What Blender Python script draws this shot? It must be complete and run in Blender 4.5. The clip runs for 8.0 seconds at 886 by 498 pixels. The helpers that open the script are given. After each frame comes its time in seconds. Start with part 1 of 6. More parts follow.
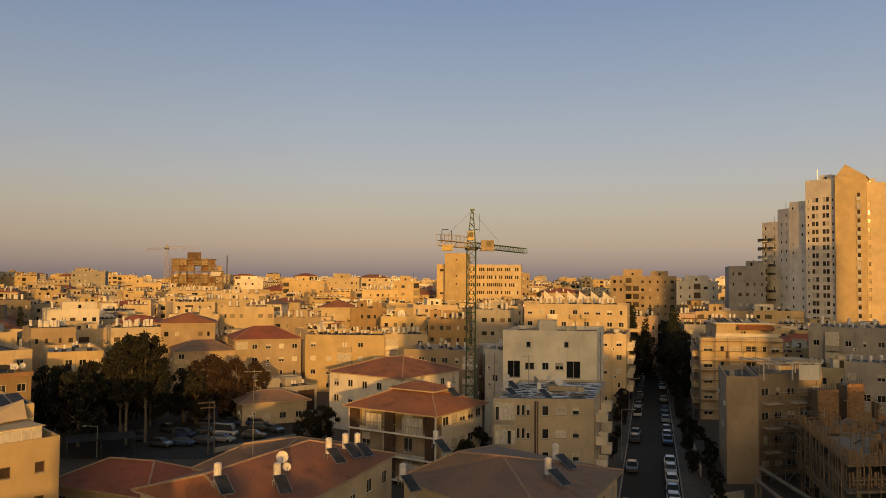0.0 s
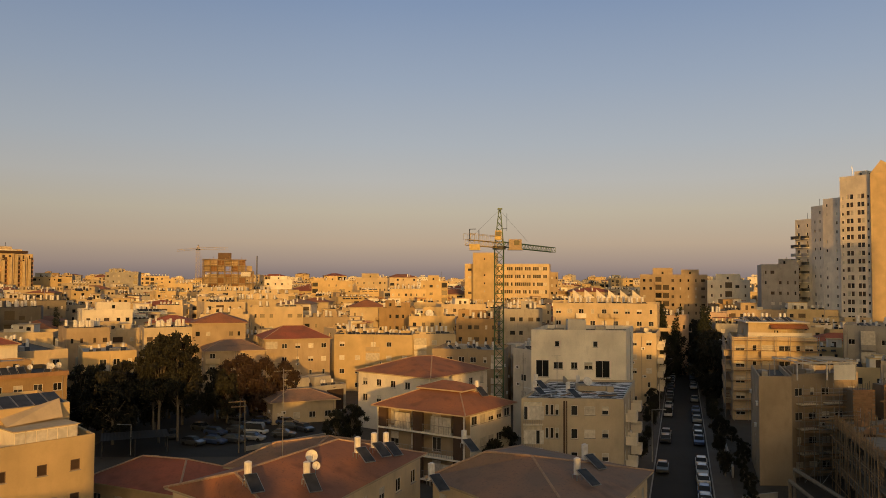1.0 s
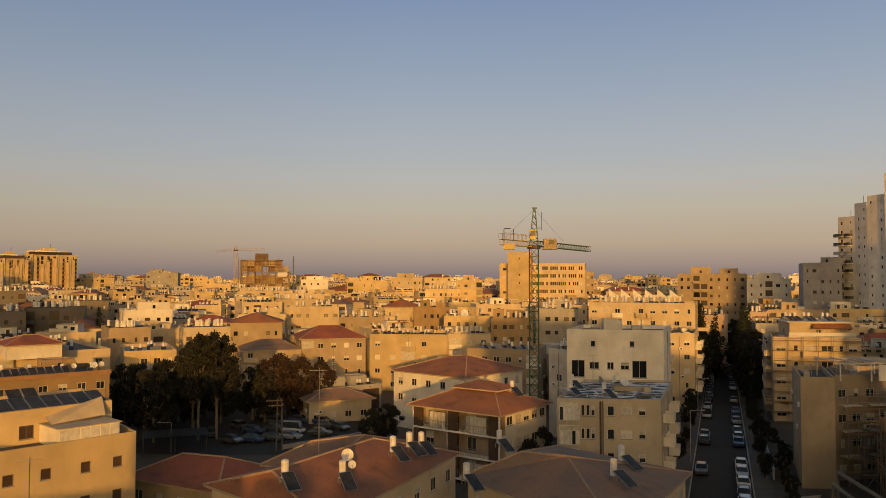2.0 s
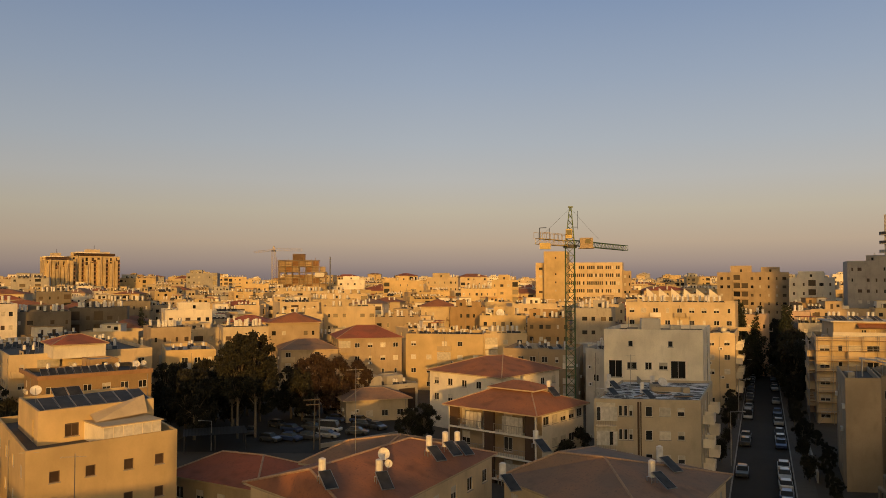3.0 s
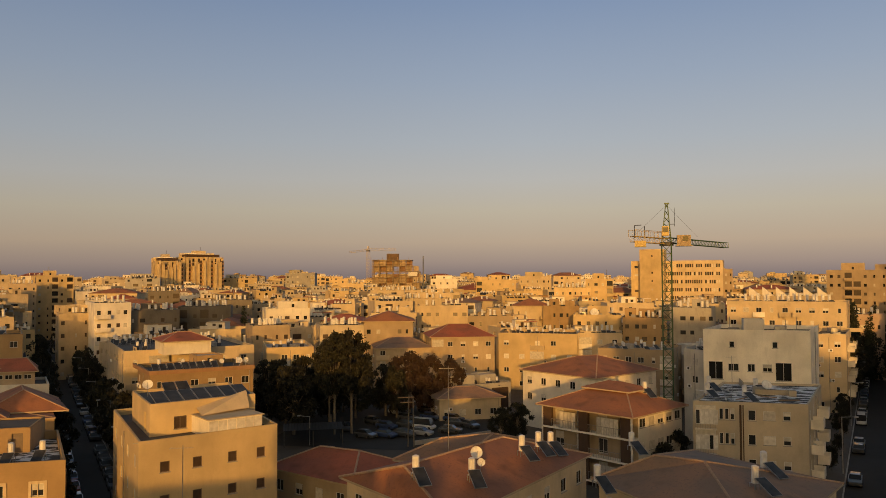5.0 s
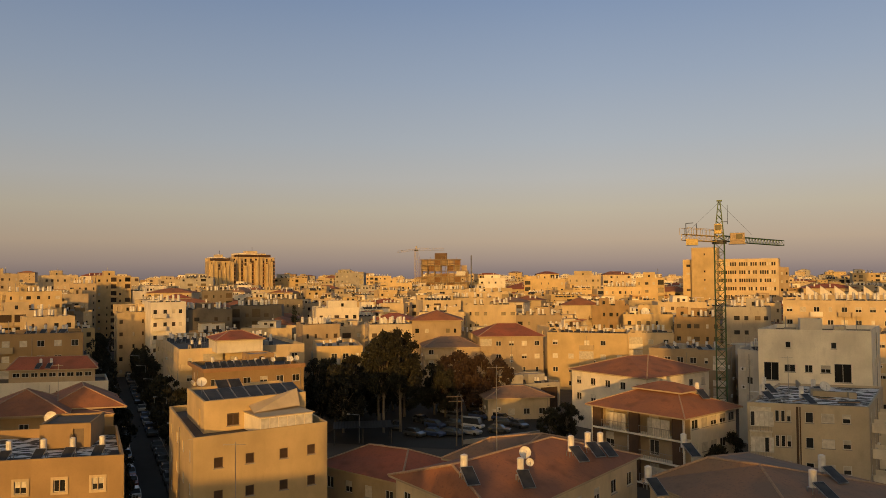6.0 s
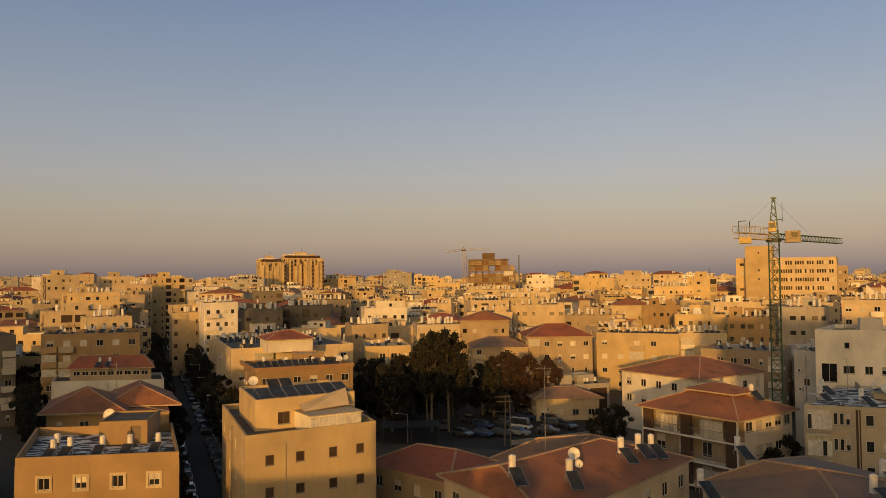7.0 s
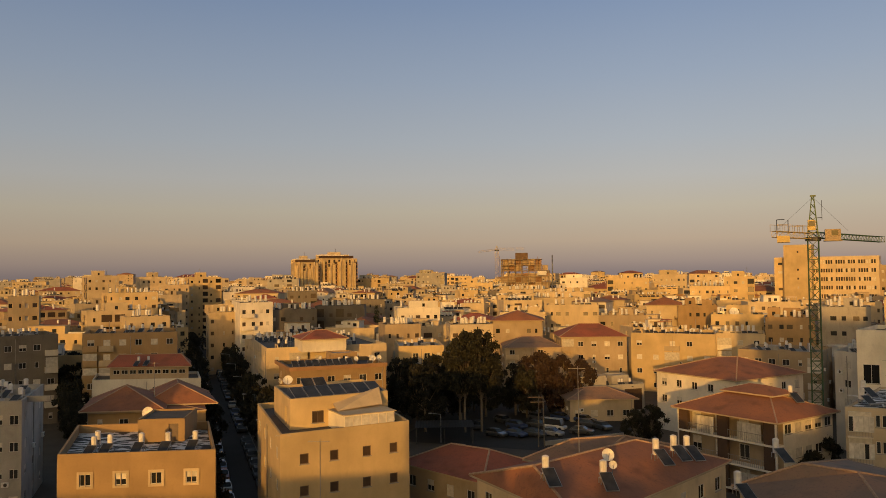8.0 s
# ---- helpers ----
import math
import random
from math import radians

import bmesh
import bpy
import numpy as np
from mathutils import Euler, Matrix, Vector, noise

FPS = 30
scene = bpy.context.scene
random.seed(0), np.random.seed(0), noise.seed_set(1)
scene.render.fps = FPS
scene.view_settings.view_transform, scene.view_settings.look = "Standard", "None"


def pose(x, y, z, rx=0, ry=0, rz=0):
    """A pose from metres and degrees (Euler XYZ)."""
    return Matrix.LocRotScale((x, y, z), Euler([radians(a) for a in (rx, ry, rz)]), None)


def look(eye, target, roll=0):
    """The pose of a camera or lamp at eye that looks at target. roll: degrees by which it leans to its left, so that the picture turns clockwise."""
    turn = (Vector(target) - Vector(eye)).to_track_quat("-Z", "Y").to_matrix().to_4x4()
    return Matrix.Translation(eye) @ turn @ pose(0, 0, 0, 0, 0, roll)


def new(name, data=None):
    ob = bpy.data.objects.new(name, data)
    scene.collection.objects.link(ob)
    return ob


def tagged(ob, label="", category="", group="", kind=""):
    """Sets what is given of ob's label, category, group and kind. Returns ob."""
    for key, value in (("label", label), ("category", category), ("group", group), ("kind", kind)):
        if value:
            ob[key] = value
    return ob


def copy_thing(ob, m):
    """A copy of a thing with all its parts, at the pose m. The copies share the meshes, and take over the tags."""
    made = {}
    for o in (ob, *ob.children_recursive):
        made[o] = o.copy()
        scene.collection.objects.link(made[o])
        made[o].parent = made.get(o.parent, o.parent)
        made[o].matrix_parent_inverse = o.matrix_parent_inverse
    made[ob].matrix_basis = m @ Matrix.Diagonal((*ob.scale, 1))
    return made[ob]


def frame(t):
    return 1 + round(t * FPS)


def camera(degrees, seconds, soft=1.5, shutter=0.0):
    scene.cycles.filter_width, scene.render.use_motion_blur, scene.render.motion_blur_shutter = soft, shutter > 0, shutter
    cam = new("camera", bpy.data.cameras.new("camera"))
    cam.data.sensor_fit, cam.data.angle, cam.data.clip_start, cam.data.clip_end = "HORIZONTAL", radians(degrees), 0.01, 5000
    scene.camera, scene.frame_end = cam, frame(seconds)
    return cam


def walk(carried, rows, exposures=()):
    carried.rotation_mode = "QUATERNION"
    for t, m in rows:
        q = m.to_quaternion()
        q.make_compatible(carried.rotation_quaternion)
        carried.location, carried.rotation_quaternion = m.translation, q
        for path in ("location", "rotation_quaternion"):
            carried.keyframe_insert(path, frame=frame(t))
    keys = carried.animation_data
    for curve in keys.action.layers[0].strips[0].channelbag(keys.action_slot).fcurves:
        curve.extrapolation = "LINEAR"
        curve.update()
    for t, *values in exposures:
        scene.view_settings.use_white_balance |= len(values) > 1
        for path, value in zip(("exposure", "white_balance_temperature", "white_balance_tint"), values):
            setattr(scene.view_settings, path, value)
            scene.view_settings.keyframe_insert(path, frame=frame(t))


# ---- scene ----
cam = camera(60.0, 8.0, soft=0.7)
EYE = 28.0
# seconds, yaw to the left, pitch up, roll
PATH = [
    (0.0, 0.0, 2.34, 0.49), (0.5, 0.98, 2.33, 0.41), (1.0, 2.09, 2.29, 0.28),
    (2.5, 6.02, 2.25, 0.05), (3.0, 7.36, 2.24, -0.04), (3.5, 8.98, 2.25, -0.09),
    (4.0, 10.70, 2.21, -0.14), (4.5, 12.48, 2.20, -0.18), (6.0, 17.85, 2.15, -0.33),
    (6.5, 19.67, 2.16, -0.44), (7.0, 21.40, 2.18, -0.51), (7.5, 23.11, 2.18, -0.57),
    (7.7, 23.70, 2.19, -0.59), (7.8, 23.84, 2.20, -0.59), (8.0, 23.86, 2.20, -0.59)]
walk(cam, [(t, pose(0.06 * t, 0, EYE, 90 + p, 0, y) @ pose(0, 0, 0, 0, 0, r)) for t, y, p, r in PATH],
     [(0.0, 0.0), (8.0, 0.0)])

# ---- light ----
SUN_TURN, SUN_HEIGHT = 171.0, 5.6      # degrees: bearing of the sun clockwise from +y, height over the horizon
world = bpy.data.worlds.new("sky")
scene.world = world
world.use_nodes = True
wn = world.node_tree.nodes
sky = wn.new("ShaderNodeTexSky")
sky.sky_type = "NISHITA"
sky.sun_disc = False
sky.sun_elevation = radians(SUN_HEIGHT)
sky.sun_rotation = radians(SUN_TURN)
sky.air_density, sky.dust_density, sky.ozone_density = 1.1, 5.0, 0.6
world.node_tree.links.new(sky.outputs[0], wn["Background"].inputs[0])
wn["Background"].inputs[1].default_value = 0.135

sun_data = bpy.data.lights.new("sun", "SUN")
sun_data.energy, sun_data.angle, sun_data.color = 2.65, radians(0.6), (1.0, 0.475, 0.095)
sun = new("sun", sun_data)
sb, se = radians(SUN_TURN), radians(SUN_HEIGHT)
TO_SUN = Vector((math.sin(sb) * math.cos(se), math.cos(sb) * math.cos(se), math.sin(se)))
sun.matrix_world = look(TO_SUN * 900, (0, 0, 0))

# the far evening sky beyond the town: blue overhead, warm above the horizon, a dusky band at its foot
SKY_BANDS = ((-0.2, (128, 116, 114)), (0.4, (140, 125, 121)), (1.2, (162, 143, 131)), (2.7, (186, 165, 142)), (5.0, (190, 179, 159)),
             (7.3, (184, 182, 177)), (10.0, (172, 178, 184)), (14.5, (153, 166, 184)), (20.0, (130, 149, 178)), (30.0, (108, 132, 170)))
FAR = 4300.0


def linear(c):
    return tuple((v / 255 / 12.92) if v < 10.3 else ((v / 255 + 0.055) / 1.055) ** 2.4 for v in c)


sky_mat = bpy.data.materials.new("evening_sky")
sky_mat.use_nodes = True
sn = sky_mat.node_tree
sn.nodes.clear()
s_tc, s_xyz, s_rg = sn.nodes.new("ShaderNodeTexCoord"), sn.nodes.new("ShaderNodeSeparateXYZ"), sn.nodes.new("ShaderNodeMapRange")
s_dim, s_ramp, s_em, s_out = sn.nodes.new("ShaderNodeMapRange"), sn.nodes.new("ShaderNodeValToRGB"), sn.nodes.new("ShaderNodeEmission"), sn.nodes.new("ShaderNodeOutputMaterial")
s_lo, s_hi = FAR * math.tan(radians(SKY_BANDS[0][0])), FAR * math.tan(radians(SKY_BANDS[-1][0]))
s_rg.inputs[1].default_value, s_rg.inputs[2].default_value = s_lo, s_hi
# the sky dims towards the west
s_dim.inputs[1].default_value, s_dim.inputs[2].default_value = -3500.0, -600.0
s_dim.inputs[3].default_value, s_dim.inputs[4].default_value = 0.80, 0.98
for i, (el, c) in enumerate(SKY_BANDS):
    at = (FAR * math.tan(radians(el)) - s_lo) / (s_hi - s_lo)
    e = s_ramp.color_ramp.elements[i] if i < 2 else s_ramp.color_ramp.elements.new(at)
    e.position, e.color = at, (*linear(c), 1)
for a, b in ((s_tc.outputs["Object"], s_xyz.inputs[0]), (s_xyz.outputs[2], s_rg.inputs[0]), (s_rg.outputs[0], s_ramp.inputs[0]),
             (s_ramp.outputs[0], s_em.inputs[0]), (s_xyz.outputs[0], s_dim.inputs[0]), (s_dim.outputs[0], s_em.inputs[1]), (s_em.outputs[0], s_out.inputs[0])):
    sn.links.new(a, b)
sky_mesh = bpy.data.meshes.new("backdrop")
arc = [radians(-105 + 4 * k) for k in range(46)]
sky_mesh.from_pydata([(FAR * math.sin(a), FAR * math.cos(a), z) for a in arc for z in (-40.0, s_hi)], [],
                     [(2 * k, 2 * k + 1, 2 * k + 3, 2 * k + 2) for k in range(45)])
sky_mesh.materials.append(sky_mat)
backdrop = new("backdrop", sky_mesh)
backdrop.location = (0, 0, EYE)
tagged(backdrop, "clear evening sky, blue over a warm hazy horizon", "sky", kind="structure")


# ---- materials ----
def shader(name, rough=0.85, metal=0.0):
    m = bpy.data.materials.new(name)
    m.use_nodes = True
    nt = m.node_tree
    b = nt.nodes["Principled BSDF"]
    b.inputs["Roughness"].default_value = rough
    b.inputs["Metallic"].default_value = metal
    return m, nt, b


def mixed(nt, a, b, fac):
    n = nt.nodes.new("ShaderNodeMix")
    n.data_type = "RGBA"
    for sock, v in ((n.inputs[6], a), (n.inputs[7], b), (n.inputs[0], fac)):
        if hasattr(v, "is_output"):
            nt.links.new(v, sock)
        elif isinstance(v, tuple):
            sock.default_value = (*v, 1.0)
        else:
            sock.default_value = v
    return n.outputs[2]


def grain(nt, scale, stretch=(1, 1, 1), detail=4.0, lo=0.35, hi=0.65):
    """A noise over the object's own metres, from 0 to 1 between lo and hi."""
    tc = nt.nodes.new("ShaderNodeTexCoord")
    mp = nt.nodes.new("ShaderNodeMapping")
    mp.inputs["Scale"].default_value = stretch
    nz = nt.nodes.new("ShaderNodeTexNoise")
    nz.inputs["Scale"].default_value = scale
    nz.inputs["Detail"].default_value = detail
    rg = nt.nodes.new("ShaderNodeMapRange")
    rg.inputs[1].default_value, rg.inputs[2].default_value = lo, hi
    oi = nt.nodes.new("ShaderNodeObjectInfo")
    ad = nt.nodes.new("ShaderNodeVectorMath")
    sc = nt.nodes.new("ShaderNodeMath")
    sc.operation = "MULTIPLY"
    sc.inputs[1].default_value = 37.0
    nt.links.new(oi.outputs["Random"], sc.inputs[0])
    nt.links.new(tc.outputs["Object"], ad.inputs[0])
    nt.links.new(sc.outputs[0], ad.inputs[1])
    nt.links.new(ad.outputs[0], mp.inputs[0])
    nt.links.new(mp.outputs[0], nz.inputs["Vector"])
    nt.links.new(nz.outputs[0], rg.inputs[0])
    return rg.outputs[0]


def raised(nt, b, height, strength=0.3, distance=0.02):
    n = nt.nodes.new("ShaderNodeBump")
    n.inputs["Strength"].default_value = strength
    n.inputs["Distance"].default_value = distance
    nt.links.new(height, n.inputs["Height"])
    nt.links.new(n.outputs[0], b.inputs["Normal"])


def tinted(nt, colour, amount=0.12):
    """The colour made a little lighter or darker from object to object."""
    oi = nt.nodes.new("ShaderNodeObjectInfo")
    h = nt.nodes.new("ShaderNodeHueSaturation")
    r = nt.nodes.new("ShaderNodeMapRange")
    r.inputs[3].default_value, r.inputs[4].default_value = 1 - amount, 1 + amount
    nt.links.new(oi.outputs["Random"], r.inputs[0])
    nt.links.new(r.outputs[0], h.inputs["Value"])
    if isinstance(colour, tuple):
        h.inputs["Color"].default_value = (*colour, 1)
    else:
        nt.links.new(colour, h.inputs["Color"])
    return h.outputs[0]


def plaster(name, c, dirt=0.36):
    """Painted render: broad faded patches, rain runs down the wall, a fine mottle and some grime spots."""
    m, nt, b = shader(name, 0.9)
    dark = tuple(v * 0.5 for v in c)
    pale = tuple(min(0.9, v * 1.12) for v in c)
    base = mixed(nt, tuple(v * 0.86 for v in c), pale, grain(nt, 0.28, detail=6, lo=0.32, hi=0.68))
    for fac, amount in ((grain(nt, 1.1, (1, 1, 0.12), 6, 0.54, 0.8), dirt * 0.6), (grain(nt, 0.9, (1, 1, 0.5), 7, 0.56, 0.72), dirt * 0.7), (grain(nt, 5.0, detail=5, lo=0.45, hi=0.75), dirt * 0.35)):
        mu = nt.nodes.new("ShaderNodeMath")
        mu.operation = "MULTIPLY"
        mu.inputs[1].default_value = amount
        nt.links.new(fac, mu.inputs[0])
        base = mixed(nt, base, dark, mu.outputs[0])
    nt.links.new(tinted(nt, base, 0.15), b.inputs["Base Color"])
    raised(nt, b, grain(nt, 14, detail=6), 0.25)
    return m


def plain(name, c, rough=0.6, metal=0.0, vary=0.12, scale=2.0):
    m, nt, b = shader(name, rough, metal)
    base = mixed(nt, tuple(v * 0.75 for v in c), c, grain(nt, scale))
    nt.links.new(tinted(nt, base, vary), b.inputs["Base Color"])
    return m


def tiled(name, c, c2):
    """Clay roof tiles: courses down the slope, bleached and sooty patches, and single tiles off tone."""
    m, nt, b = shader(name, 0.85)
    patch = mixed(nt, c, c2, grain(nt, 0.22, detail=6, lo=0.38, hi=0.62))
    base = mixed(nt, patch, tuple(v * 0.55 for v in c2), grain(nt, 0.5, detail=7, lo=0.55, hi=0.85))
    base = mixed(nt, tuple(v * 0.8 for v in c2), base, grain(nt, 4.0, detail=2, lo=0.2, hi=0.45))
    nt.links.new(tinted(nt, base, 0.06), b.inputs["Base Color"])
    tc = nt.nodes.new("ShaderNodeTexCoord")
    w = nt.nodes.new("ShaderNodeTexWave")
    w.bands_direction = "Z"
    w.wave_profile = "SAW"
    w.inputs["Scale"].default_value = 2.6
    w.inputs["Distortion"].default_value = 0.12
    nt.links.new(tc.outputs["Object"], w.inputs["Vector"])
    raised(nt, b, w.outputs["Fac"], 0.35, 0.04)
    return m


WALLS = {
    "cream": plaster("cream_plaster", (0.58, 0.475, 0.315)),
    "yellow": plaster("yellow_plaster", (0.62, 0.48, 0.265), 0.2),
    "white": plaster("white_plaster", (0.80, 0.75, 0.655), 0.35),
    "beige": plaster("beige_plaster", (0.5, 0.43, 0.32)),
    "tan": plaster("tan_plaster", (0.44, 0.35, 0.24)),
    "ochre": plaster("ochre_plaster", (0.36, 0.25, 0.13), 0.4),
    "grey": plaster("grey_plaster", (0.4, 0.385, 0.36), 0.6),
    "pink": plaster("pink_plaster", (0.54, 0.41, 0.32)),
    "umber": plaster("weathered_concrete", (0.17, 0.115, 0.075), 0.6),
    "concrete": plaster("raw_concrete", (0.3, 0.25, 0.19), 0.6),
    "amber": plaster("amber_plaster", (0.41, 0.285, 0.15), 0.35),
    # grey plaster made darker: the shade on these blocks is put into the colour
    "shaded_grey": plaster("shaded_grey_plaster", (0.18, 0.16, 0.135), 0.6),
    "brown": plaster("brown_cladding", (0.09, 0.055, 0.035), 0.3),
    "brick": plaster("hollow_block", (0.34, 0.2, 0.11), 0.5),
}
ROOFDECK = plaster("bitumen_roof", (0.13, 0.115, 0.10), 0.6)
WHITEDECK = plaster("whitewashed_roof", (0.45, 0.43, 0.40), 0.7)
PEELDECK, _nt, _b = shader("peeling_whitewash", 0.8)
_nt.links.new(mixed(_nt, (0.06, 0.058, 0.055), (0.82, 0.82, 0.82), grain(_nt, 0.8, (0.55, 1.5, 1), 6, 0.49, 0.53)), _b.inputs["Base Color"])
REDTILE = tiled("red_clay_tile", (0.42, 0.125, 0.068), (0.29, 0.105, 0.065))
BROWNTILE = tiled("brown_clay_tile", (0.38, 0.155, 0.075), (0.26, 0.12, 0.075))
GREYTILE = tiled("weathered_tile", (0.34, 0.20, 0.13), (0.24, 0.17, 0.13))
RIDGE = plain("mortared_ridge_tile", (0.5, 0.34, 0.23), 0.85, scale=4.0)
FRAME = plain("white_window_frame", (0.72, 0.70, 0.66), 0.5)
DARKFRAME = plain("brown_window_frame", (0.18, 0.13, 0.10), 0.5)
SHUTTER = plain("roller_shutter", (0.66, 0.62, 0.54), 0.55, vary=0.2)
METAL = plain("galvanised_metal", (0.45, 0.45, 0.45), 0.45, 0.7)
DARKMETAL = plain("dark_metal", (0.08, 0.08, 0.08), 0.5, 0.5)
RAIL = plain("painted_rail", (0.35, 0.33, 0.30), 0.5)
TANK = plain("white_tank", (0.86, 0.85, 0.83), 0.35, vary=0.04)
PANEL, _nt, _b = shader("solar_glass", 0.35)
_nt.links.new(mixed(_nt, (0.02, 0.022, 0.027), (0.055, 0.055, 0.06), grain(_nt, 1.2)), _b.inputs["Base Color"])
_b.inputs["Specular IOR Level"].default_value = 0.4
GLASS, _nt, _b = shader("window_glass", 0.08)
_nt.links.new(tinted(_nt, (0.03, 0.032, 0.035), 0.6), _b.inputs["Base Color"])
DIMPANE = plain("curtained_pane", (0.075, 0.05, 0.034), 0.35, vary=0.3)
ASPHALT = plaster("asphalt", (0.034, 0.032, 0.03), 0.3)
PAVING = plaster("concrete_paving", (0.10, 0.09, 0.08), 0.4)
KERB = plain("kerb_stone", (0.38, 0.37, 0.35), 0.8)
SOIL = plaster("dry_soil", (0.09, 0.075, 0.058), 0.4)
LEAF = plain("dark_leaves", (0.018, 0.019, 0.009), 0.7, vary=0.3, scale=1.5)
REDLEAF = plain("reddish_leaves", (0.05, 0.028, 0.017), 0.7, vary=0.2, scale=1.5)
CYPRESS = plain("cypress_needles", (0.02, 0.028, 0.014), 0.75, vary=0.2)
BARK = plain("bark", (0.2, 0.17, 0.13), 0.9, scale=6)
CRANEGREEN = plain("faded_green_paint", (0.07, 0.14, 0.07), 0.5)
CRANEYELLOW = plain("crane_yellow_paint", (0.60, 0.45, 0.16), 0.5)
RUBBER = plain("rubber", (0.02, 0.02, 0.02), 0.8)
WOOD = plain("timber", (0.36, 0.24, 0.13), 0.8, scale=5)


# ---- building kit ----
class Geo:
    """Faces with material slots, gathered for one mesh."""

    def __init__(self):
        self.v, self.f, self.m = [], [], []

    def face(self, pts, mat=0):
        n = len(self.v)
        self.v += [tuple(p) for p in pts]
        self.f.append(tuple(range(n, n + len(pts))))
        self.m.append(mat)

    def box(self, x0, y0, z0, x1, y1, z1, mat=0, m=None):
        p = [Vector(c) for c in ((x0, y0, z0), (x1, y0, z0), (x1, y1, z0), (x0, y1, z0),
                                 (x0, y0, z1), (x1, y0, z1), (x1, y1, z1), (x0, y1, z1))]
        if m is not None:
            p = [m @ c for c in p]
        n = len(self.v)
        self.v += [tuple(c) for c in p]
        for q in ((0, 3, 2, 1), (4, 5, 6, 7), (0, 1, 5, 4), (1, 2, 6, 5), (2, 3, 7, 6), (3, 0, 4, 7)):
            self.f.append(tuple(n + i for i in q))
            self.m.append(mat)

    def rod(self, a, b, r, sides=5, mat=0, r2=None):
        a, b = Vector(a), Vector(b)
        q = (b - a).to_track_quat("Z", "Y").to_matrix()
        n = len(self.v)
        for p, rr in ((a, r), (b, r if r2 is None else r2)):
            for i in range(sides):
                t = 2 * math.pi * i / sides
                self.v.append(tuple(p + q @ Vector((rr * math.cos(t), rr * math.sin(t), 0))))
        for i in range(sides):
            j = (i + 1) % sides
            self.f.append((n + i, n + j, n + sides + j, n + sides + i))
            self.m.append(mat)
        self.f.append(tuple(n + sides - 1 - i for i in range(sides)))
        self.f.append(tuple(n + sides + i for i in range(sides)))
        self.m += [mat, mat]

    def mesh(self, name, mats, smooth=False):
        seen, at, v = {}, [], []
        for p in self.v:
            k = (round(p[0], 3), round(p[1], 3), round(p[2], 3))
            if k not in seen:
                seen[k] = len(v)
                v.append(p)
            at.append(seen[k])
        f, m = [], []
        for face, slot in zip(self.f, self.m):
            face = tuple(dict.fromkeys(at[i] for i in face))
            if len(face) > 2:
                f.append(face)
                m.append(slot)
        me = bpy.data.meshes.new(name)
        me.from_pydata(v, [], f)
        for mt in mats:
            me.materials.append(mt)
        me.polygons.foreach_set("material_index", m)
        if smooth:
            me.polygons.foreach_set("use_smooth", [True] * len(f))
        me.update()
        return me


def part(name, geo, mats, parent=None, label="", m=None, smooth=False):
    """Links the faces as one mesh object under a thing or a part."""
    me = geo if isinstance(geo, bpy.types.Mesh) else geo.mesh(name, mats if isinstance(mats, (list, tuple)) else [mats], smooth)
    ob = new(name, me)
    if parent is not None:
        ob.parent = parent
    if m is not None:
        ob.matrix_basis = m
    if label:
        tagged(ob, label)
    return ob


def thing(name, x, y, z, turn, label, category, group="", kind=""):
    ob = new(name)
    ob.empty_display_size = 0.3
    ob.matrix_basis = pose(x, y, z, 0, 0, turn)
    return tagged(ob, label, category, group, kind)


def facade(g, p0, p1, z0, z1, holes, deep=0.16, pane=None, mat=0):
    """An upright wall from p0 to p1 (outside on its right), with holes (s0, s1, z0, z1) that have reveals; pane: slot that closes each hole."""
    p0, p1 = Vector((p0[0], p0[1], 0)), Vector((p1[0], p1[1], 0))
    length = (p1 - p0).length
    u = (p1 - p0) / length
    inn = Vector((-u.y, u.x, 0)) * deep

    def at(s, z, k=0):
        return p0 + u * s + Vector((0, 0, z)) + inn * k

    holes = [tuple(round(v, 4) for v in h) for h in holes]
    cuts = sorted({round(v, 4) for v in (z0, z1, *(h[2] for h in holes), *(h[3] for h in holes))})
    along = sorted({round(v, 4) for v in (0.0, length, *(h[0] for h in holes), *(h[1] for h in holes))})
    for a, b in zip(cuts, cuts[1:]):
        row = [h for h in holes if h[2] <= a + 1e-3 and h[3] >= b - 1e-3]
        for s, e in zip(along, along[1:]):
            if not any(h[0] <= s + 1e-3 and h[1] >= e - 1e-3 for h in row):
                g.face([at(s, a), at(e, a), at(e, b), at(s, b)], mat)
    for s0, s1, a, b in holes:
        g.face([at(s0, a), at(s1, a), at(s1, a, 1), at(s0, a, 1)], mat)
        g.face([at(s0, b, 1), at(s1, b, 1), at(s1, b), at(s0, b)], mat)
        g.face([at(s0, a), at(s0, a, 1), at(s0, b, 1), at(s0, b)], mat)
        g.face([at(s1, a, 1), at(s1, a), at(s1, b), at(s1, b, 1)], mat)
        if pane is not None:
            g.face([at(s0, a, 1), at(s1, a, 1), at(s1, b, 1), at(s0, b, 1)], pane[holes.index((s0, s1, a, b))] if isinstance(pane, list) else pane)


WINDOW_MESHES = {}


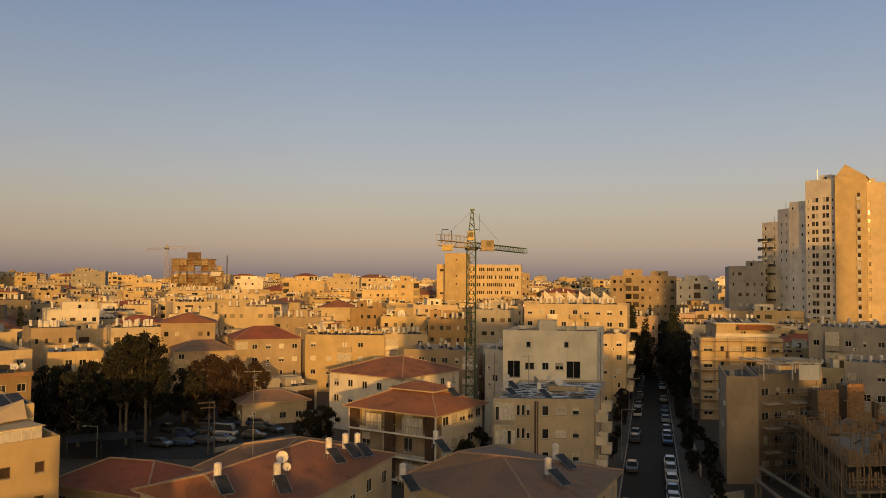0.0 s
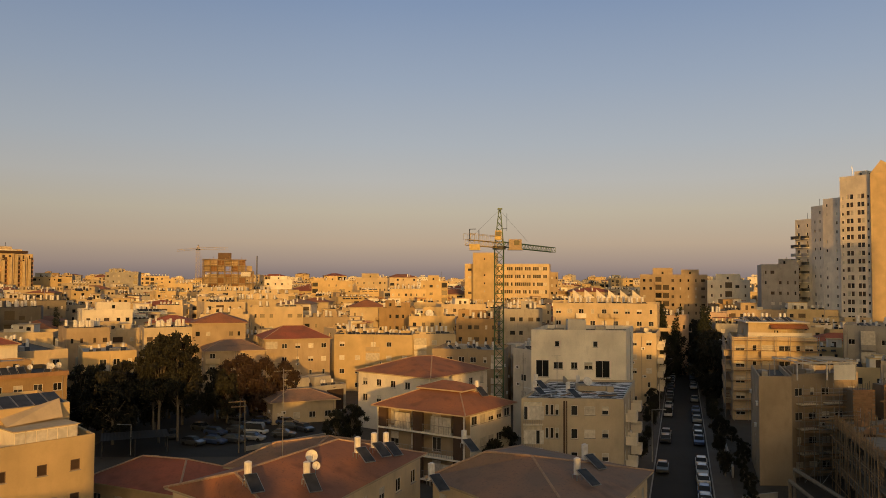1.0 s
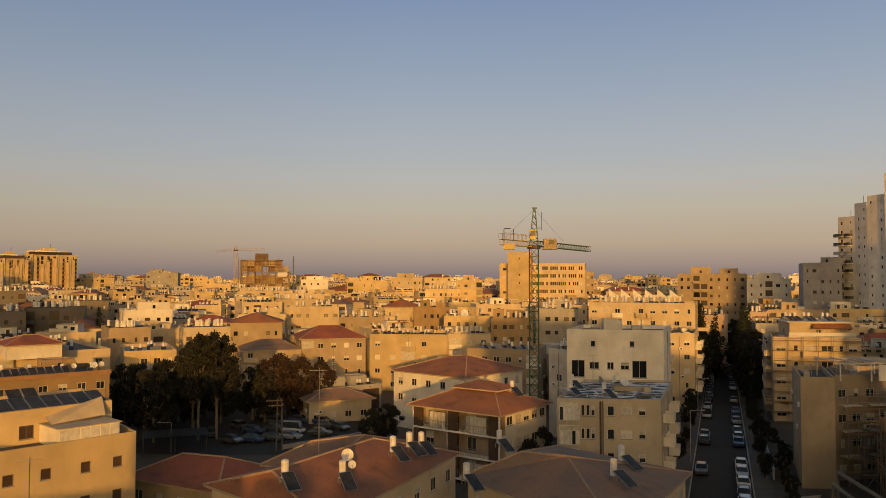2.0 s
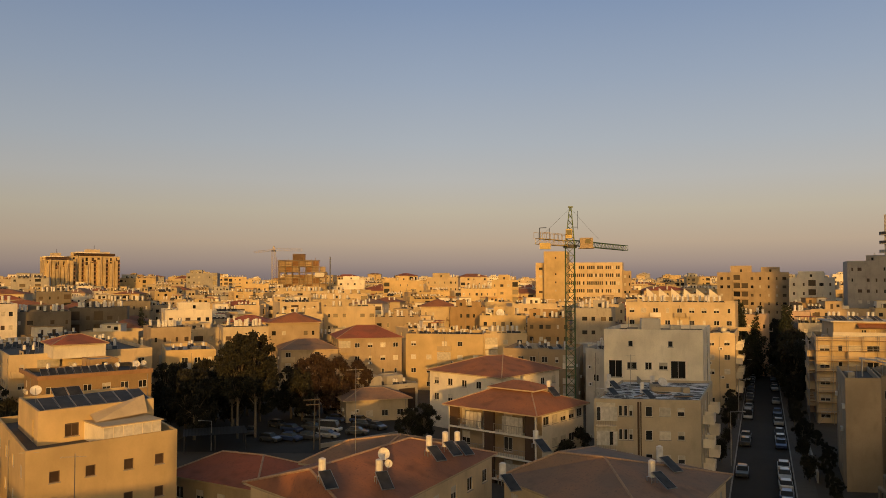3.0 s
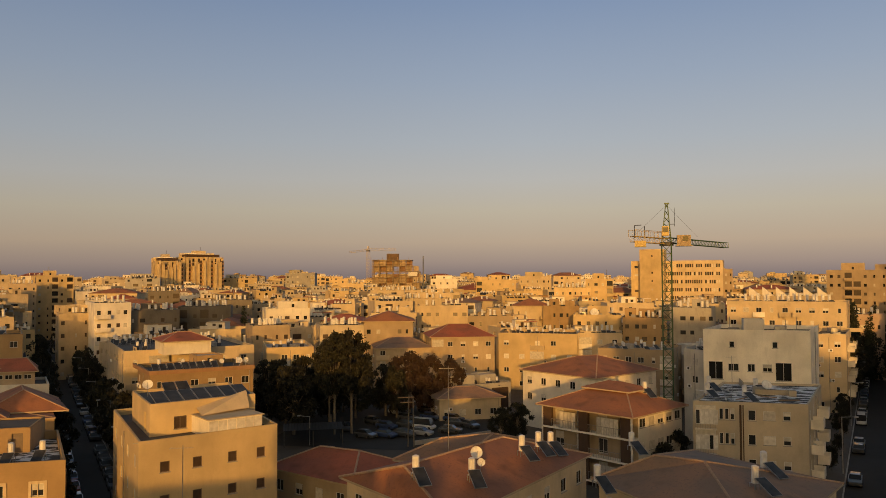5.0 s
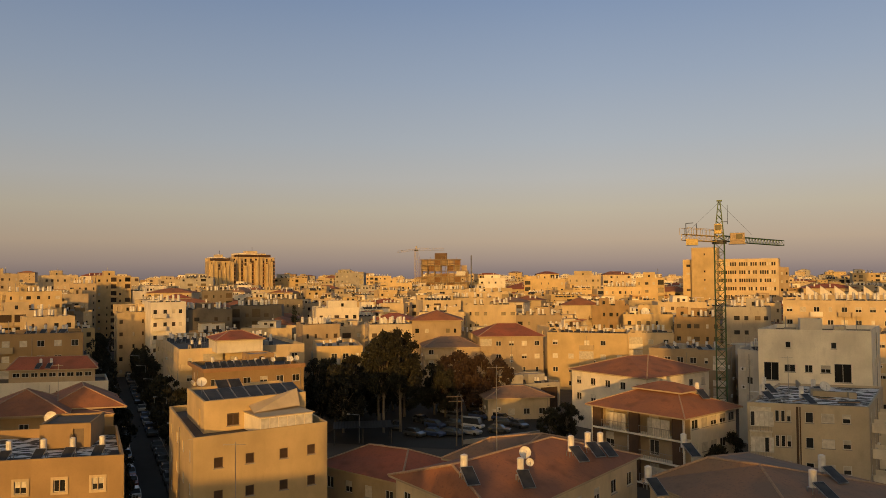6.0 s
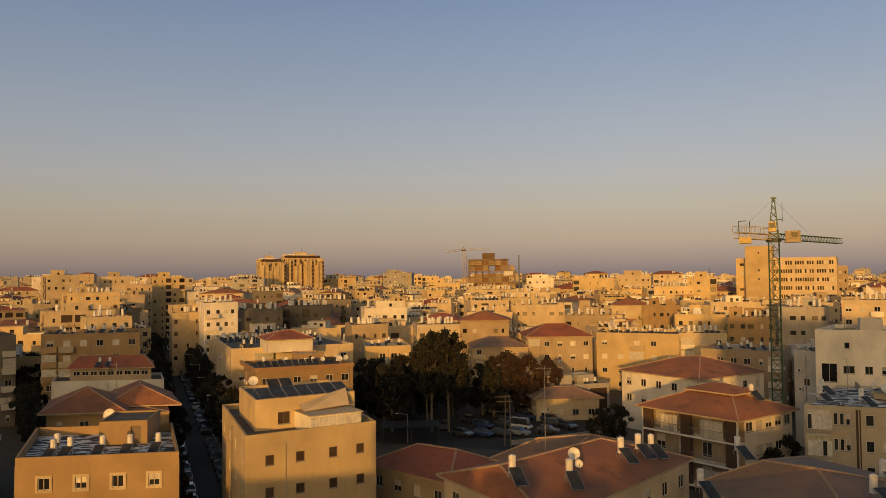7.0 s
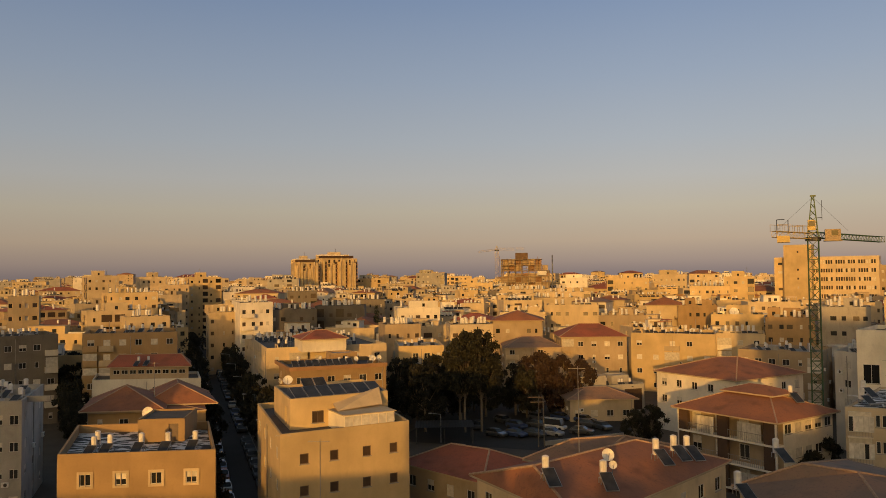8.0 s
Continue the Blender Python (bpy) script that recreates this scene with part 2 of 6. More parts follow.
def ring(g, w, h, f, y0, y1):
    """A frame w wide and h high with bars f wide, as one joined skin, and a mullion in wide ones."""
    o = [(-w / 2, 0), (w / 2, 0), (w / 2, h), (-w / 2, h)]
    i = [(-w / 2 + f, f), (w / 2 - f, f), (w / 2 - f, h - f), (-w / 2 + f, h - f)]
    n = len(g.v)
    for y in (y0, y1):
        g.v += [(x, y, z) for x, z in o] + [(x, y, z) for x, z in i]
    for k in range(4):
        j = (k + 1) % 4
        g.f += [(n + k, n + j, n + 4 + j, n + 4 + k), (n + 12 + k, n + 12 + j, n + 8 + j, n + 8 + k), (n + 4 + k, n + 4 + j, n + 12 + j, n + 12 + k)]
        g.m += [0, 0, 0]
    if w > 0.9:
        g.box(-0.035, y0 + 0.01, f, 0.035, y1 - 0.01, h - f)


def window_mesh(w, h, style):
    """The meshes of a window that fills a hole w wide and h high, standing at its foot in the wall's plane; y goes into the wall."""
    key = (round(w, 2), round(h, 2), style)
    if key not in WINDOW_MESHES:
        f = 0.07
        g, pg, sg, lg = Geo(), Geo(), Geo(), Geo()
        ring(g, w, h, f, 0.06, 0.13)
        pg.box(-w / 2 + f, 0.095, f, w / 2 - f, 0.105, h - f)
        lg.box(-w / 2 - 0.08, -0.07, -0.08, w / 2 + 0.08, 0.05, -0.002)
        if style in ("half", "shut"):
            top, low = h - f, f if style == "shut" else h * 0.5
            n = max(3, int((top - low) / 0.14))
            for i in range(n):
                a, b = low + (top - low) * i / n, low + (top - low) * (i + 1) / n
                x = w / 2 - f
                sg.face([(-x, 0.03, a), (x, 0.03, a), (x, 0.045, b), (-x, 0.045, b)])
                sg.face([(-x, 0.045, b), (x, 0.045, b), (x, 0.03, b), (-x, 0.03, b)])
        brown = style == "brown"
        WINDOW_MESHES[key] = (g.mesh("window", [DARKFRAME if brown else FRAME]), pg.mesh("pane", [DIMPANE if brown else GLASS]), sg.mesh("shutter", [SHUTTER]) if sg.f else None, lg.mesh("sill", [KERB]))
    return WINDOW_MESHES[key]


def put_window(parent, p0, p1, s, z, w, h, style, sill=True):
    p0, p1 = Vector((p0[0], p0[1], 0)), Vector((p1[0], p1[1], 0))
    u = (p1 - p0).normalized()
    p = p0 + u * s
    fm, pm, sm, lm = window_mesh(round(w, 1), round(h, 1), style)
    wo = part("window", fm, None, parent, m=pose(p.x, p.y, z, 0, 0, math.degrees(math.atan2(u.y, u.x))))
    part("pane", pm, None, wo)
    if sm:
        part("shutter", sm, None, wo)
    if sill:
        part("sill", lm, None, wo)
    return wo


def box_roof(g, poly, z, parapet, thick=0.22, deck=1, wall=0):
    """A flat roof slab with a parapet round it."""
    c = sum((Vector(p) for p in poly), Vector((0, 0))) / len(poly)
    inner = []
    for i, p in enumerate(poly):
        a, b, d = Vector(poly[i - 1]), Vector(p), Vector(poly[(i + 1) % len(poly)])
        e, f = (b - a).normalized(), (d - b).normalized()
        k = thick / max(0.3, abs(e.x * f.y - e.y * f.x))
        inner.append(b - e * k + f * k)
    g.face([(p[0], p[1], z) for p in inner], deck)
    n = len(poly)
    for i in range(n):
        j = (i + 1) % n
        p, q, a, b = poly[i], poly[j], inner[i], inner[j]
        g.face([(p[0], p[1], z + parapet), (q[0], q[1], z + parapet), (b.x, b.y, z + parapet), (a.x, a.y, z + parapet)], wall)
        g.face([(b.x, b.y, z), (a.x, a.y, z), (a.x, a.y, z + parapet), (b.x, b.y, z + parapet)], wall)


def hip_roof(g, poly, z, rise, over=0.6, mat=0, under=0, ridge=0.35):
    """A hipped roof over a four-cornered plan, with a thick eave; ridge: how far in its ends lie, along the longer side."""
    pts = [Vector(p) for p in poly]
    out = []
    for i, b in enumerate(pts):
        e, f = (b - pts[i - 1]).normalized(), (pts[(i + 1) % 4] - b).normalized()
        out.append(b + e * over - f * over)
    if (out[1] - out[0]).length < (out[2] - out[1]).length:
        out = out[1:] + out[:1]
    m0, m1 = (out[3] + out[0]) / 2, (out[1] + out[2]) / 2
    r0, r1 = m0.lerp(m1, ridge), m1.lerp(m0, ridge)
    lo = [(p.x, p.y, z) for p in out]
    up = [(p.x, p.y, z + 0.18) for p in out]
    a, b = (r0.x, r0.y, z + rise), (r1.x, r1.y, z + rise)
    g.face(lo[::-1], under)
    for i in range(4):
        j = (i + 1) % 4
        g.face([lo[i], lo[j], up[j], up[i]], under)
    g.face([up[0], up[1], b, a], mat)
    g.face([up[1], up[2], b], mat)
    g.face([up[2], up[3], a, b], mat)
    g.face([up[3], up[0], a], mat)
    return (up[0], a), (up[3], a), (up[1], b), (up[2], b), (a, b)


def ridge_caps(caps, parent):
    """Half-round cap tiles along the hips and the ridge."""
    for p, q in caps:
        g = Geo()
        g.rod(p, q, 0.1, 6)
        part("ridge_cap", g, RIDGE, parent)


RND = random.Random(7)


def heater_model():
    """A rooftop solar water heater: upright tank on a stand beside a tilted collector."""
    t = thing("solar_water_heater", 0, 0, -200, 0, "white rooftop solar water heater with a tilted dark collector", "water heater", "solar water heaters")
    g = Geo()
    g.rod((0, 0.4, 0.46), (0, 0.4, 1.72), 0.28, 10)
    g.rod((0, 0.4, 1.72), (0, 0.4, 1.8), 0.28, 10, 0, 0.12)
    part("tank", g, TANK, t)
    g = Geo()
    m = pose(0, -0.95, 0.5, 27, 0, 0)
    g.box(-0.5, -1.0, -0.04, 0.5, 1.0, 0.03, 0, m)
    g.box(-0.45, -0.95, 0.03, 0.45, 0.95, 0.045, 1, m)
    part("collector", g, [METAL, PANEL], t)
    g = Geo()
    xs, ys = (-0.3, -0.24, 0.24, 0.3), (0.1, 0.16, 0.64, 0.7)
    for i in range(3):
        for j in range(3):
            g.face([(xs[i], ys[j], 0.45), (xs[i + 1], ys[j], 0.45), (xs[i + 1], ys[j + 1], 0.45), (xs[i], ys[j + 1], 0.45)])
            if i != 1 and j != 1:
                g.box(xs[i], ys[j], 0, xs[i + 1], ys[j + 1], 0.45)
    part("stand", g, METAL, t)
    return t


_g = Geo()
_g.box(-0.42, -0.36, 0, 0.42, -0.04, 0.58)
_g.rod((0.08, -0.375, 0.29), (0.08, -0.36, 0.29), 0.22, 10, 1)
AC_MESH = _g.mesh("air_conditioner", [TANK, DARKMETAL])
HEATER = heater_model()
HEATERS = []
FAR_TANKS = Geo()


def heater(x, y, z, turn, scale=1.0):
    if not HEATERS:
        HEATER.matrix_basis = pose(x, y, z, 0, 0, turn)
        HEATERS.append(HEATER)
        return HEATER
    h = copy_thing(HEATER, pose(x, y, z, 0, 0, turn))
    h.scale = (scale, scale, scale)
    HEATERS.append(h)
    return h


OCCUPIED = []


SHORT = {"cream": "cream", "yellow": "warm yellow", "white": "white", "beige": "beige", "tan": "tan", "grey": "grey", "pink": "pinkish",
         "ochre": "dull ochre", "concrete": "raw concrete", "brown": "brown", "brick": "block", "amber": "amber", "shaded_grey": "shade-darkened grey"}


def house(x, y, turn, w, d, h, wall="cream", floors=4, bays=4, sidebays=3, roof="flat", lean=90.0, win=(1.3, 1.2), detail=1,
          heaters=0, deck=0, parapet=0.7, tile=None, rise=2.2, over=0.6, hut=None, balconies=(), label="", seed=1, sill=1.0, base=0.0, spots=None, loggias=True, clutter=True, name="apartment_building"):
    """A building whose front runs w metres from (x, y) along the bearing turn; its sides go back d metres, leaning lean degrees from the front.
    detail 2: windows of their own on three sides; 1: on the front only with the rest recessed; 0: all recessed in the wall."""
    rn = random.Random(seed * 131 + 7)
    roofword = {"flat": "flat roof", "hip": "hipped tile roof"}[roof]
    t = thing(name, x, y, 0, turn, label or f"{SHORT[wall]} plastered {floors}-storey block with a {roofword}", "building")
    c, s = math.cos(radians(lean)) * d, math.sin(radians(lean)) * d
    poly = [(0, 0), (w, 0), (w + c, s), (c, s)]
    mid_place = t.matrix_basis @ Vector(((w + c) / 2, s / 2, 0))
    OCCUPIED.append((mid_place.x, mid_place.y, 0.5 * math.hypot(w, d)))
    top = h + (parapet if roof == "flat" else 0)
    g, bal = Geo(), Geo()
    st = (h - base) / floors
    for e in range(4):
        p0, p1 = poly[e], poly[(e + 1) % 4]
        n = bays if e % 2 == 0 else sidebays
        length = math.dist(p0, p1)
        ww, hh = win if detail or win != (1.3, 1.2) else (1.0, 1.05)
        ww = round(min(ww, length / max(1, n) * 0.62), 1)
        holes, places = [], []
        own = detail == 2 and e != 2 or detail == 1 and e == 0
        if e == 0 and spots is not None:
            for at, z, a, b, style in spots:
                holes.append((at - a / 2, at + a / 2, z, z + b))
                places.append((at, z, a, b, style))
        else:
            loggia = {i for i in range(n) if rn.random() < (0.3 if e == 0 else 0.2)} if detail == 0 and loggias and length / max(1, n) > 2.9 else set()
            kinds = [rn.choice((1.0, 1.0, 1.0, 1.35, 0.55, 0.55)) if detail == 0 and ww > 0.9 else 1.0 for i in range(n)]
            shift = [rn.uniform(-0.35, 0.35) if detail == 0 else 0.0 for i in range(n)]
            for fl in range(floors):
                for i in range(n):
                    if rn.random() < 0.08:
                        continue
                    mid = length * (i + 0.5) / n + (shift[i] if i not in loggia else 0)
                    k = min(kinds[i], length / n * 0.8 / ww)
                    if detail and rn.random() < 0.2 and ww > 0.9:
                        k = 0.5
                    z = base + fl * st + sill
                    hz = round(min(hh, st - sill - 0.25), 1)
                    wk = round(ww * k, 1) if i not in loggia else round(length / n * 0.8, 1)
                    if i in loggia:
                        z, hz = base + fl * st + 0.3, round(st - 0.6, 1)
                    else:
                        mid = min(max(mid, i * length / n + wk / 2 + 0.15), (i + 1) * length / n - wk / 2 - 0.15)
                    holes.append((mid - wk / 2, mid + wk / 2, z, z + hz))
                    places.append((mid, z, wk, hz, rn.choice(("clear", "clear", "half", "shut"))))
                    if i in loggia and fl:
                        u = Vector((p1[0] - p0[0], p1[1] - p0[1])) / length
                        q = Vector(p0) + u * mid
                        mt = Matrix(((u.x, -u.y, 0, q.x), (u.y, u.x, 0, q.y), (0, 0, 1, base + fl * st), (0, 0, 0, 1)))
                        single = e == 0 and 0 < mid_place.y and mid_place.length < 206
                        one = Geo() if single else bal
                        one.box(-wk / 2 - 0.2, -1.0, 0, wk / 2 + 0.2, -0.003, 0.15, 0, mt)
                        one.box(-wk / 2 - 0.2, -1.0, 0.15, wk / 2 + 0.2, -0.88, 1.0, 0, mt)
                        if single:
                            part("balcony", one, WALLS[wall], t)
        if own:
            facade(g, p0, p1, 0, top, holes, 0.16)
            for at, z, a, b, style in places:
                put_window(t, p0, p1, at, z, a, b, style, detail == 2 and e == 0 and mid_place.length < 165)
        else:
            facade(g, p0, p1, 0, top, holes, 0.16, [rn.choice((2, 2, 3, 4, 4)) if q[3] < 1.7 else rn.choice((2, 4, 4)) for q in places])
    if bal.f:
        tagged(part("balcony_row", bal, WALLS[wall], t), kind="stuff")
    if roof == "flat":
        box_roof(g, poly, h, parapet)
        part("wall", g, [WALLS[wall], (ROOFDECK, WHITEDECK, PEELDECK)[deck], GLASS, SHUTTER, DIMPANE], t)
    else:
        part("wall", g, [WALLS[wall], ROOFDECK, GLASS, SHUTTER, DIMPANE], t)
        r = Geo()
        caps = hip_roof(r, poly, h, rise, over, 0, 1)
        part("roof", r, [tile or REDTILE, WALLS["tan"]], t)
        if detail:
            ridge_caps(caps, t)
    huts = [hut] if hut else []
    if roof == "flat" and detail == 0 and clutter and w > 11:
        if not hut:
            hut = (w * rn.uniform(0.1, 0.5), d * 0.35, w * rn.uniform(0.2, 0.4), d * 0.45, rn.choice((2.3, 2.7)))
            huts = [hut]
        if rn.random() < 0.55:
            side = 0.62 if hut[0] + hut[2] < w * 0.6 else 0.04
            if side > 0.5 or hut[0] > w * 0.34:
                huts.append((w * side, d * rn.uniform(0.1, 0.4), w * 0.26, d * 0.5, rn.choice((2.2, 2.8))))
    for a, b, hw, hd, hz in huts:
        g = Geo()
        hp = [(a, b), (a + hw, b), (a + hw, b + hd), (a, b + hd)]
        for e in range(4):
            p0, p1 = hp[e], hp[(e + 1) % 4]
            ln = math.dist(p0, p1)
            facade(g, p0, p1, h, h + hz, [(ln / 2 - 0.4, ln / 2 + 0.4, h + 0.9, h + 1.9)] if hz > 2.2 else [], 0.14, 2)
        box_roof(g, hp, h + hz - 0.25, 0.25)
        part("roof_hut", g, [WALLS[wall], WHITEDECK, GLASS], t)
    if roof == "flat" and clutter and (detail or mid_place.length < 540):
        g = Geo()
        for _ in range(rn.randrange(4, 9)):
            a, b = w * rn.uniform(0.08, 0.85), d * rn.uniform(0.08, 0.8)
            k = rn.random()
            if hut and hut[0] - 2 < a < hut[0] + hut[2] and hut[1] - 2 < b < hut[1] + hut[3]:
                continue
            mt = pose(a + b / d * c, b, h + 0.004, 0, 0, rn.choice((0, 0, 90, 30)))
            if k < 0.4:
                g.box(0, 0, 0, rn.uniform(0.8, 2.2), rn.uniform(0.6, 1.4), rn.uniform(0.5, 1.3), rn.choice((0, 1, 2)), mt)
            elif k < 0.7:
                g.box(0, 0, 0, rn.uniform(2, 5), 0.18, rn.uniform(0.4, 1.1), 0, mt)
            else:
                g.rod(mt @ Vector((0, 0, 0)), mt @ Vector((0, 0, rn.uniform(1.5, 3.2) * (1.5 if mid_place.length > 270 else 1))), 0.05 if mid_place.length < 270 else 0.1, 4, 2)
        if g.f:
            tagged(part("roof_clutter", g, [WALLS[wall], WALLS["grey"], METAL], t), kind="stuff")
    if detail:
        for e in (0, 1, 3) if bays and spots is None else (1, 3):
            p0, p1 = Vector((*poly[e], 0)), Vector((*poly[(e + 1) % 4], 0))
            u = (p1 - p0).normalized()
            ang = math.degrees(math.atan2(u.y, u.x))
            for _ in range(rn.randrange(1, 4)):
                q = p0 + u * rn.uniform(0.6, (p1 - p0).length - 0.6)
                part("air_conditioner", AC_MESH, None, t, m=pose(q.x, q.y, base + st * rn.randrange(1, max(2, floors)) * (1 if floors > 1 else 0.45) + 0.12, 0, 0, ang))
            q = p0 + u * ((p1 - p0).length * rn.choice((0.05, 0.5, 0.96)))
            g = Geo()
            g.rod((0, -0.07, 0.1), (0, -0.07, h), 0.055, 5)
            part("downpipe", g, RAIL, t, m=pose(q.x, q.y, 0, 0, 0, ang))
    for b in balconies:
        balcony(t, poly, st, base, *b)
    if detail == 1 and floors > 2 and bays > 2 and not balconies and roof in ("flat", "hip") and mid_place.length > 100:
        for i in rn.sample(range(bays), max(1, bays // 3)):
            wide = w / bays * 0.9
            tone = rn.choice(("white", "cream", wall))
            for f in range(1, floors):
                balcony(t, poly, st, base, 0, w * (i + 0.5) / bays - wide / 2, wide, f, 0.9, True, tone)
                if rn.random() < 0.4:
                    q = Geo()
                    q.box(0.04, -0.86, 1.02, wide - 0.04, -0.8, st - 0.45)
                    part("balcony_shutter", q, SHUTTER, t, m=pose(w * (i + 0.5) / bays - wide / 2, 0, base + f * st + 0.05))
    m = t.matrix_basis
    if roof == "flat" and clutter and detail < 2 and mid_place.length > 120 and mid_place.length < 420 and floors < 9:
        heaters = max(heaters, int(w / 1.7))
    for i in range(heaters):
        a = w * (0.12 + 0.76 * (i + 0.5) / heaters) + rn.uniform(-0.5, 0.5)
        b = d * rn.choice((0.2, 0.24, 0.55, 0.75))
        if hut and hut[0] - 0.8 < a < hut[0] + hut[2] + 0.8 and hut[1] - 1.2 < b < hut[1] + hut[3] + 1.2:
            continue
        p = m @ Vector((a + b / d * c, b / d * s, h))
        if len(HEATERS) > 235 or p.length > 200:
            FAR_TANKS.rod((p.x, p.y, p.z + 0.6), (p.x, p.y, p.z + rn.uniform(2.1, 2.6)), 0.36, 7)
            FAR_TANKS.rod((p.x, p.y, p.z), (p.x, p.y, p.z + 0.6), 0.2, 4, 1)
            mt = pose(p.x + 0.5, p.y - 1.0, p.z + 0.4, 28, 0, 15)
            FAR_TANKS.box(-0.6, -0.75, -0.03, 0.6, 0.75, 0.03, 1, mt)
            continue
        heater(p.x, p.y, p.z, rn.choice((20, 28, 24)) + rn.uniform(-6, 6), rn.uniform(0.85, 1.1))
    return t


def balcony(t, poly, st, base, edge, s, wide, floor, out=1.3, solid=True, wallname="white"):
    """A balcony on the wall's edge at s metres along it."""
    p0, p1 = Vector((*poly[edge], 0)), Vector((*poly[(edge + 1) % 4], 0))
    u = (p1 - p0).normalized()
    p = p0 + u * s
    g = Geo()
    g.box(0, -out, -0.16, wide, 0.0, 0, 0)
    if solid:
        o, n = [(0, 0), (0, -out), (wide, -out), (wide, 0)], [(0.1, 0), (0.1, -out + 0.1), (wide - 0.1, -out + 0.1), (wide - 0.1, 0)]
        for k in range(3):
            a, b, c, d = o[k], o[k + 1], n[k + 1], n[k]
            g.face([(*a, 0), (*b, 0), (*b, 1.0), (*a, 1.0)])
            g.face([(*c, 0), (*d, 0), (*d, 1.0), (*c, 1.0)])
            g.face([(*a, 1.0), (*b, 1.0), (*c, 1.0), (*d, 1.0)])
    else:
        for k in range(int(wide / 0.3) + 1):
            g.box(min(k * 0.3, wide - 0.04), -out, 0, min(k * 0.3, wide - 0.04) + 0.03, -out + 0.03, 1.0, 1)
        g.box(0, -out - 0.01, 1.0, wide, -out + 0.05, 1.05, 1)
    part("balcony", g, [WALLS[wallname], RAIL], t, m=pose(p.x, p.y, base + floor * st + 0.05, 0, 0, math.degrees(math.atan2(u.y, u.x))))


# windows of the plainer fronts: metres along, sill height, width, height, state
WHITE_SPOTS = [(4.4, 16.6, 0.8, 1.0, "clear"), (10.9, 16.6, 0.8, 1.0, "clear")]
for z in (11.4, 8.1, 4.8):
    WHITE_SPOTS += [(1.9, z, 2.2, 2.9 if z > 11 else 2.4, "clear"), (4.6, z + 1.4, 1.6, 1.2, "clear"), (7.3, z + 1.4, 1.1, 1.2, "clear"), (9.7, z + 1.4, 1.4, 1.2, "half"), (12.1, z, 2.4, 2.9 if z > 11 else 2.4, "clear")]
BEIGE_SPOTS = []
for z in (10.4, 7.4, 4.4, 1.4):
    BEIGE_SPOTS += [(1.5, z, 2.4, 1.7, "shut"), (3.35, z, 0.5, 1.4, "clear"), (4.0, z, 0.5, 1.4, "clear"), (4.65, z, 0.5, 1.4, "half"), (6.9, z, 0.9, 1.3, "clear"), (8.9, z + 0.1, 1.4, 1.1, "shut"), (10.9, z + 0.1, 0.9, 1.1, "half")]
BEIGE_BALCONIES = [(0, 0.2, 2.6, f, 0.5, False) for f in (1, 2, 3)] + [(1, s, 3.0, f, 1.4, True) for f in (1, 2, 3) for s in (3.0, 12.0)]
SIDE_BALCONIES = [(1, s, 3.2, f, 1.4, True) for f in (1, 2, 3, 4) for s in (2.0, 10.0, 17.0)]
REAR_BALCONIES = [(0, s, 2.8, f, 1.2, False) for f in (1, 2, 3) for s in (0.6, 5.2)]
YELLOW_SPOTS = [(s, z, 0.9, 1.0, "brown") for z in (10.1, 7.0, 4.0, 1.0) for s in (2.4, 5.5, 9.0, 12.0)]
NEAR_SPOTS = [(s, z, 1.1, 1.2, k) for z in (7.3, 4.2, 1.1) for s, k in ((2.7, "clear"), (6.2, "half"), (9.7, "clear"), (13.2, "half"))]
FACE_SPOTS = [(s, 2.0 + 2.66 * k, a, b, "clear") for k in range(21) for s, a, b in ((0.9, 0.6, 0.9), (2.6, 1.0, 1.5), (3.8, 1.0, 1.5), (6.1, 1.0, 1.5), (7.3, 1.0, 1.5), (9.0, 0.6, 0.9))]
OFFICE_SPOTS = [(0.75 + 0.9 * i, 1.2 + 3.46 * k, 0.64, 1.5, "clear") for k in range(10) for i in range(25) if i % 9 != 8]
CORE_SPOTS = [(6.9, 3.0 + 2.8 * k, 0.9, 1.3, "clear") for k in range(20)]
END_SPOTS = [(0.8, 3.0 + 2.8 * k, 0.8, 1.3, "clear") for k in range(19)]


TERRACE_SPOTS = [(s, z, a, 1.3, k) for z in (1.0, 4.2, 7.4, 10.6, 13.8) for s, a, k in ((1.6, 1.8, "half"), (4.4, 0.8, "clear"), (7.0, 2.2, "shut"), (10.2, 2.2, "clear"), (12.8, 0.8, "clear"), (14.9, 1.6, "half"))]
TERRACE_BALCONIES = [(3, s, 3.4, f, 1.5, True, "cream") for f in (1, 2, 3, 4) for s in (1.0, 6.2, 11.4)] + [(0, 5.4, 3.4, f, 1.0, True, "cream") for f in (1, 2, 3, 4)]

# ---- buildings ----

# beside the side street
near_block = house(-67.1, 55.8, 30.0, 15.6, 17.0, 9.6, lean=103.0, wall='amber', floors=3, bays=4, sidebays=3, detail=2, spots=NEAR_SPOTS, clutter=False, parapet=1.0, deck=2, label='warm tan flat-roofed block with a row of framed windows', seed=1)
hip_pair = house(-91.5, 81.0, 30.0, 16.5, 16.0, 9.0, lean=104.0, wall='amber', floors=3, bays=5, roof='hip', tile=BROWNTILE, rise=0.3, over=0.1, detail=2, label='tan house under two brown hipped tile roofs', seed=2)
red_house = house(-115.6, 103.1, 28.0, 19.5, 11.0, 9.6, lean=106.0, wall='white', floors=3, bays=6, detail=1, clutter=False, parapet=0.5, label='white house with a low red-roofed upper storey behind a terrace', seed=3)
house(-126.6, 110.5, 37.9, 17.8, 14.0, 17.1, lean=96.1, wall='amber', floors=6, bays=6, detail=1, heaters=7, seed=4)
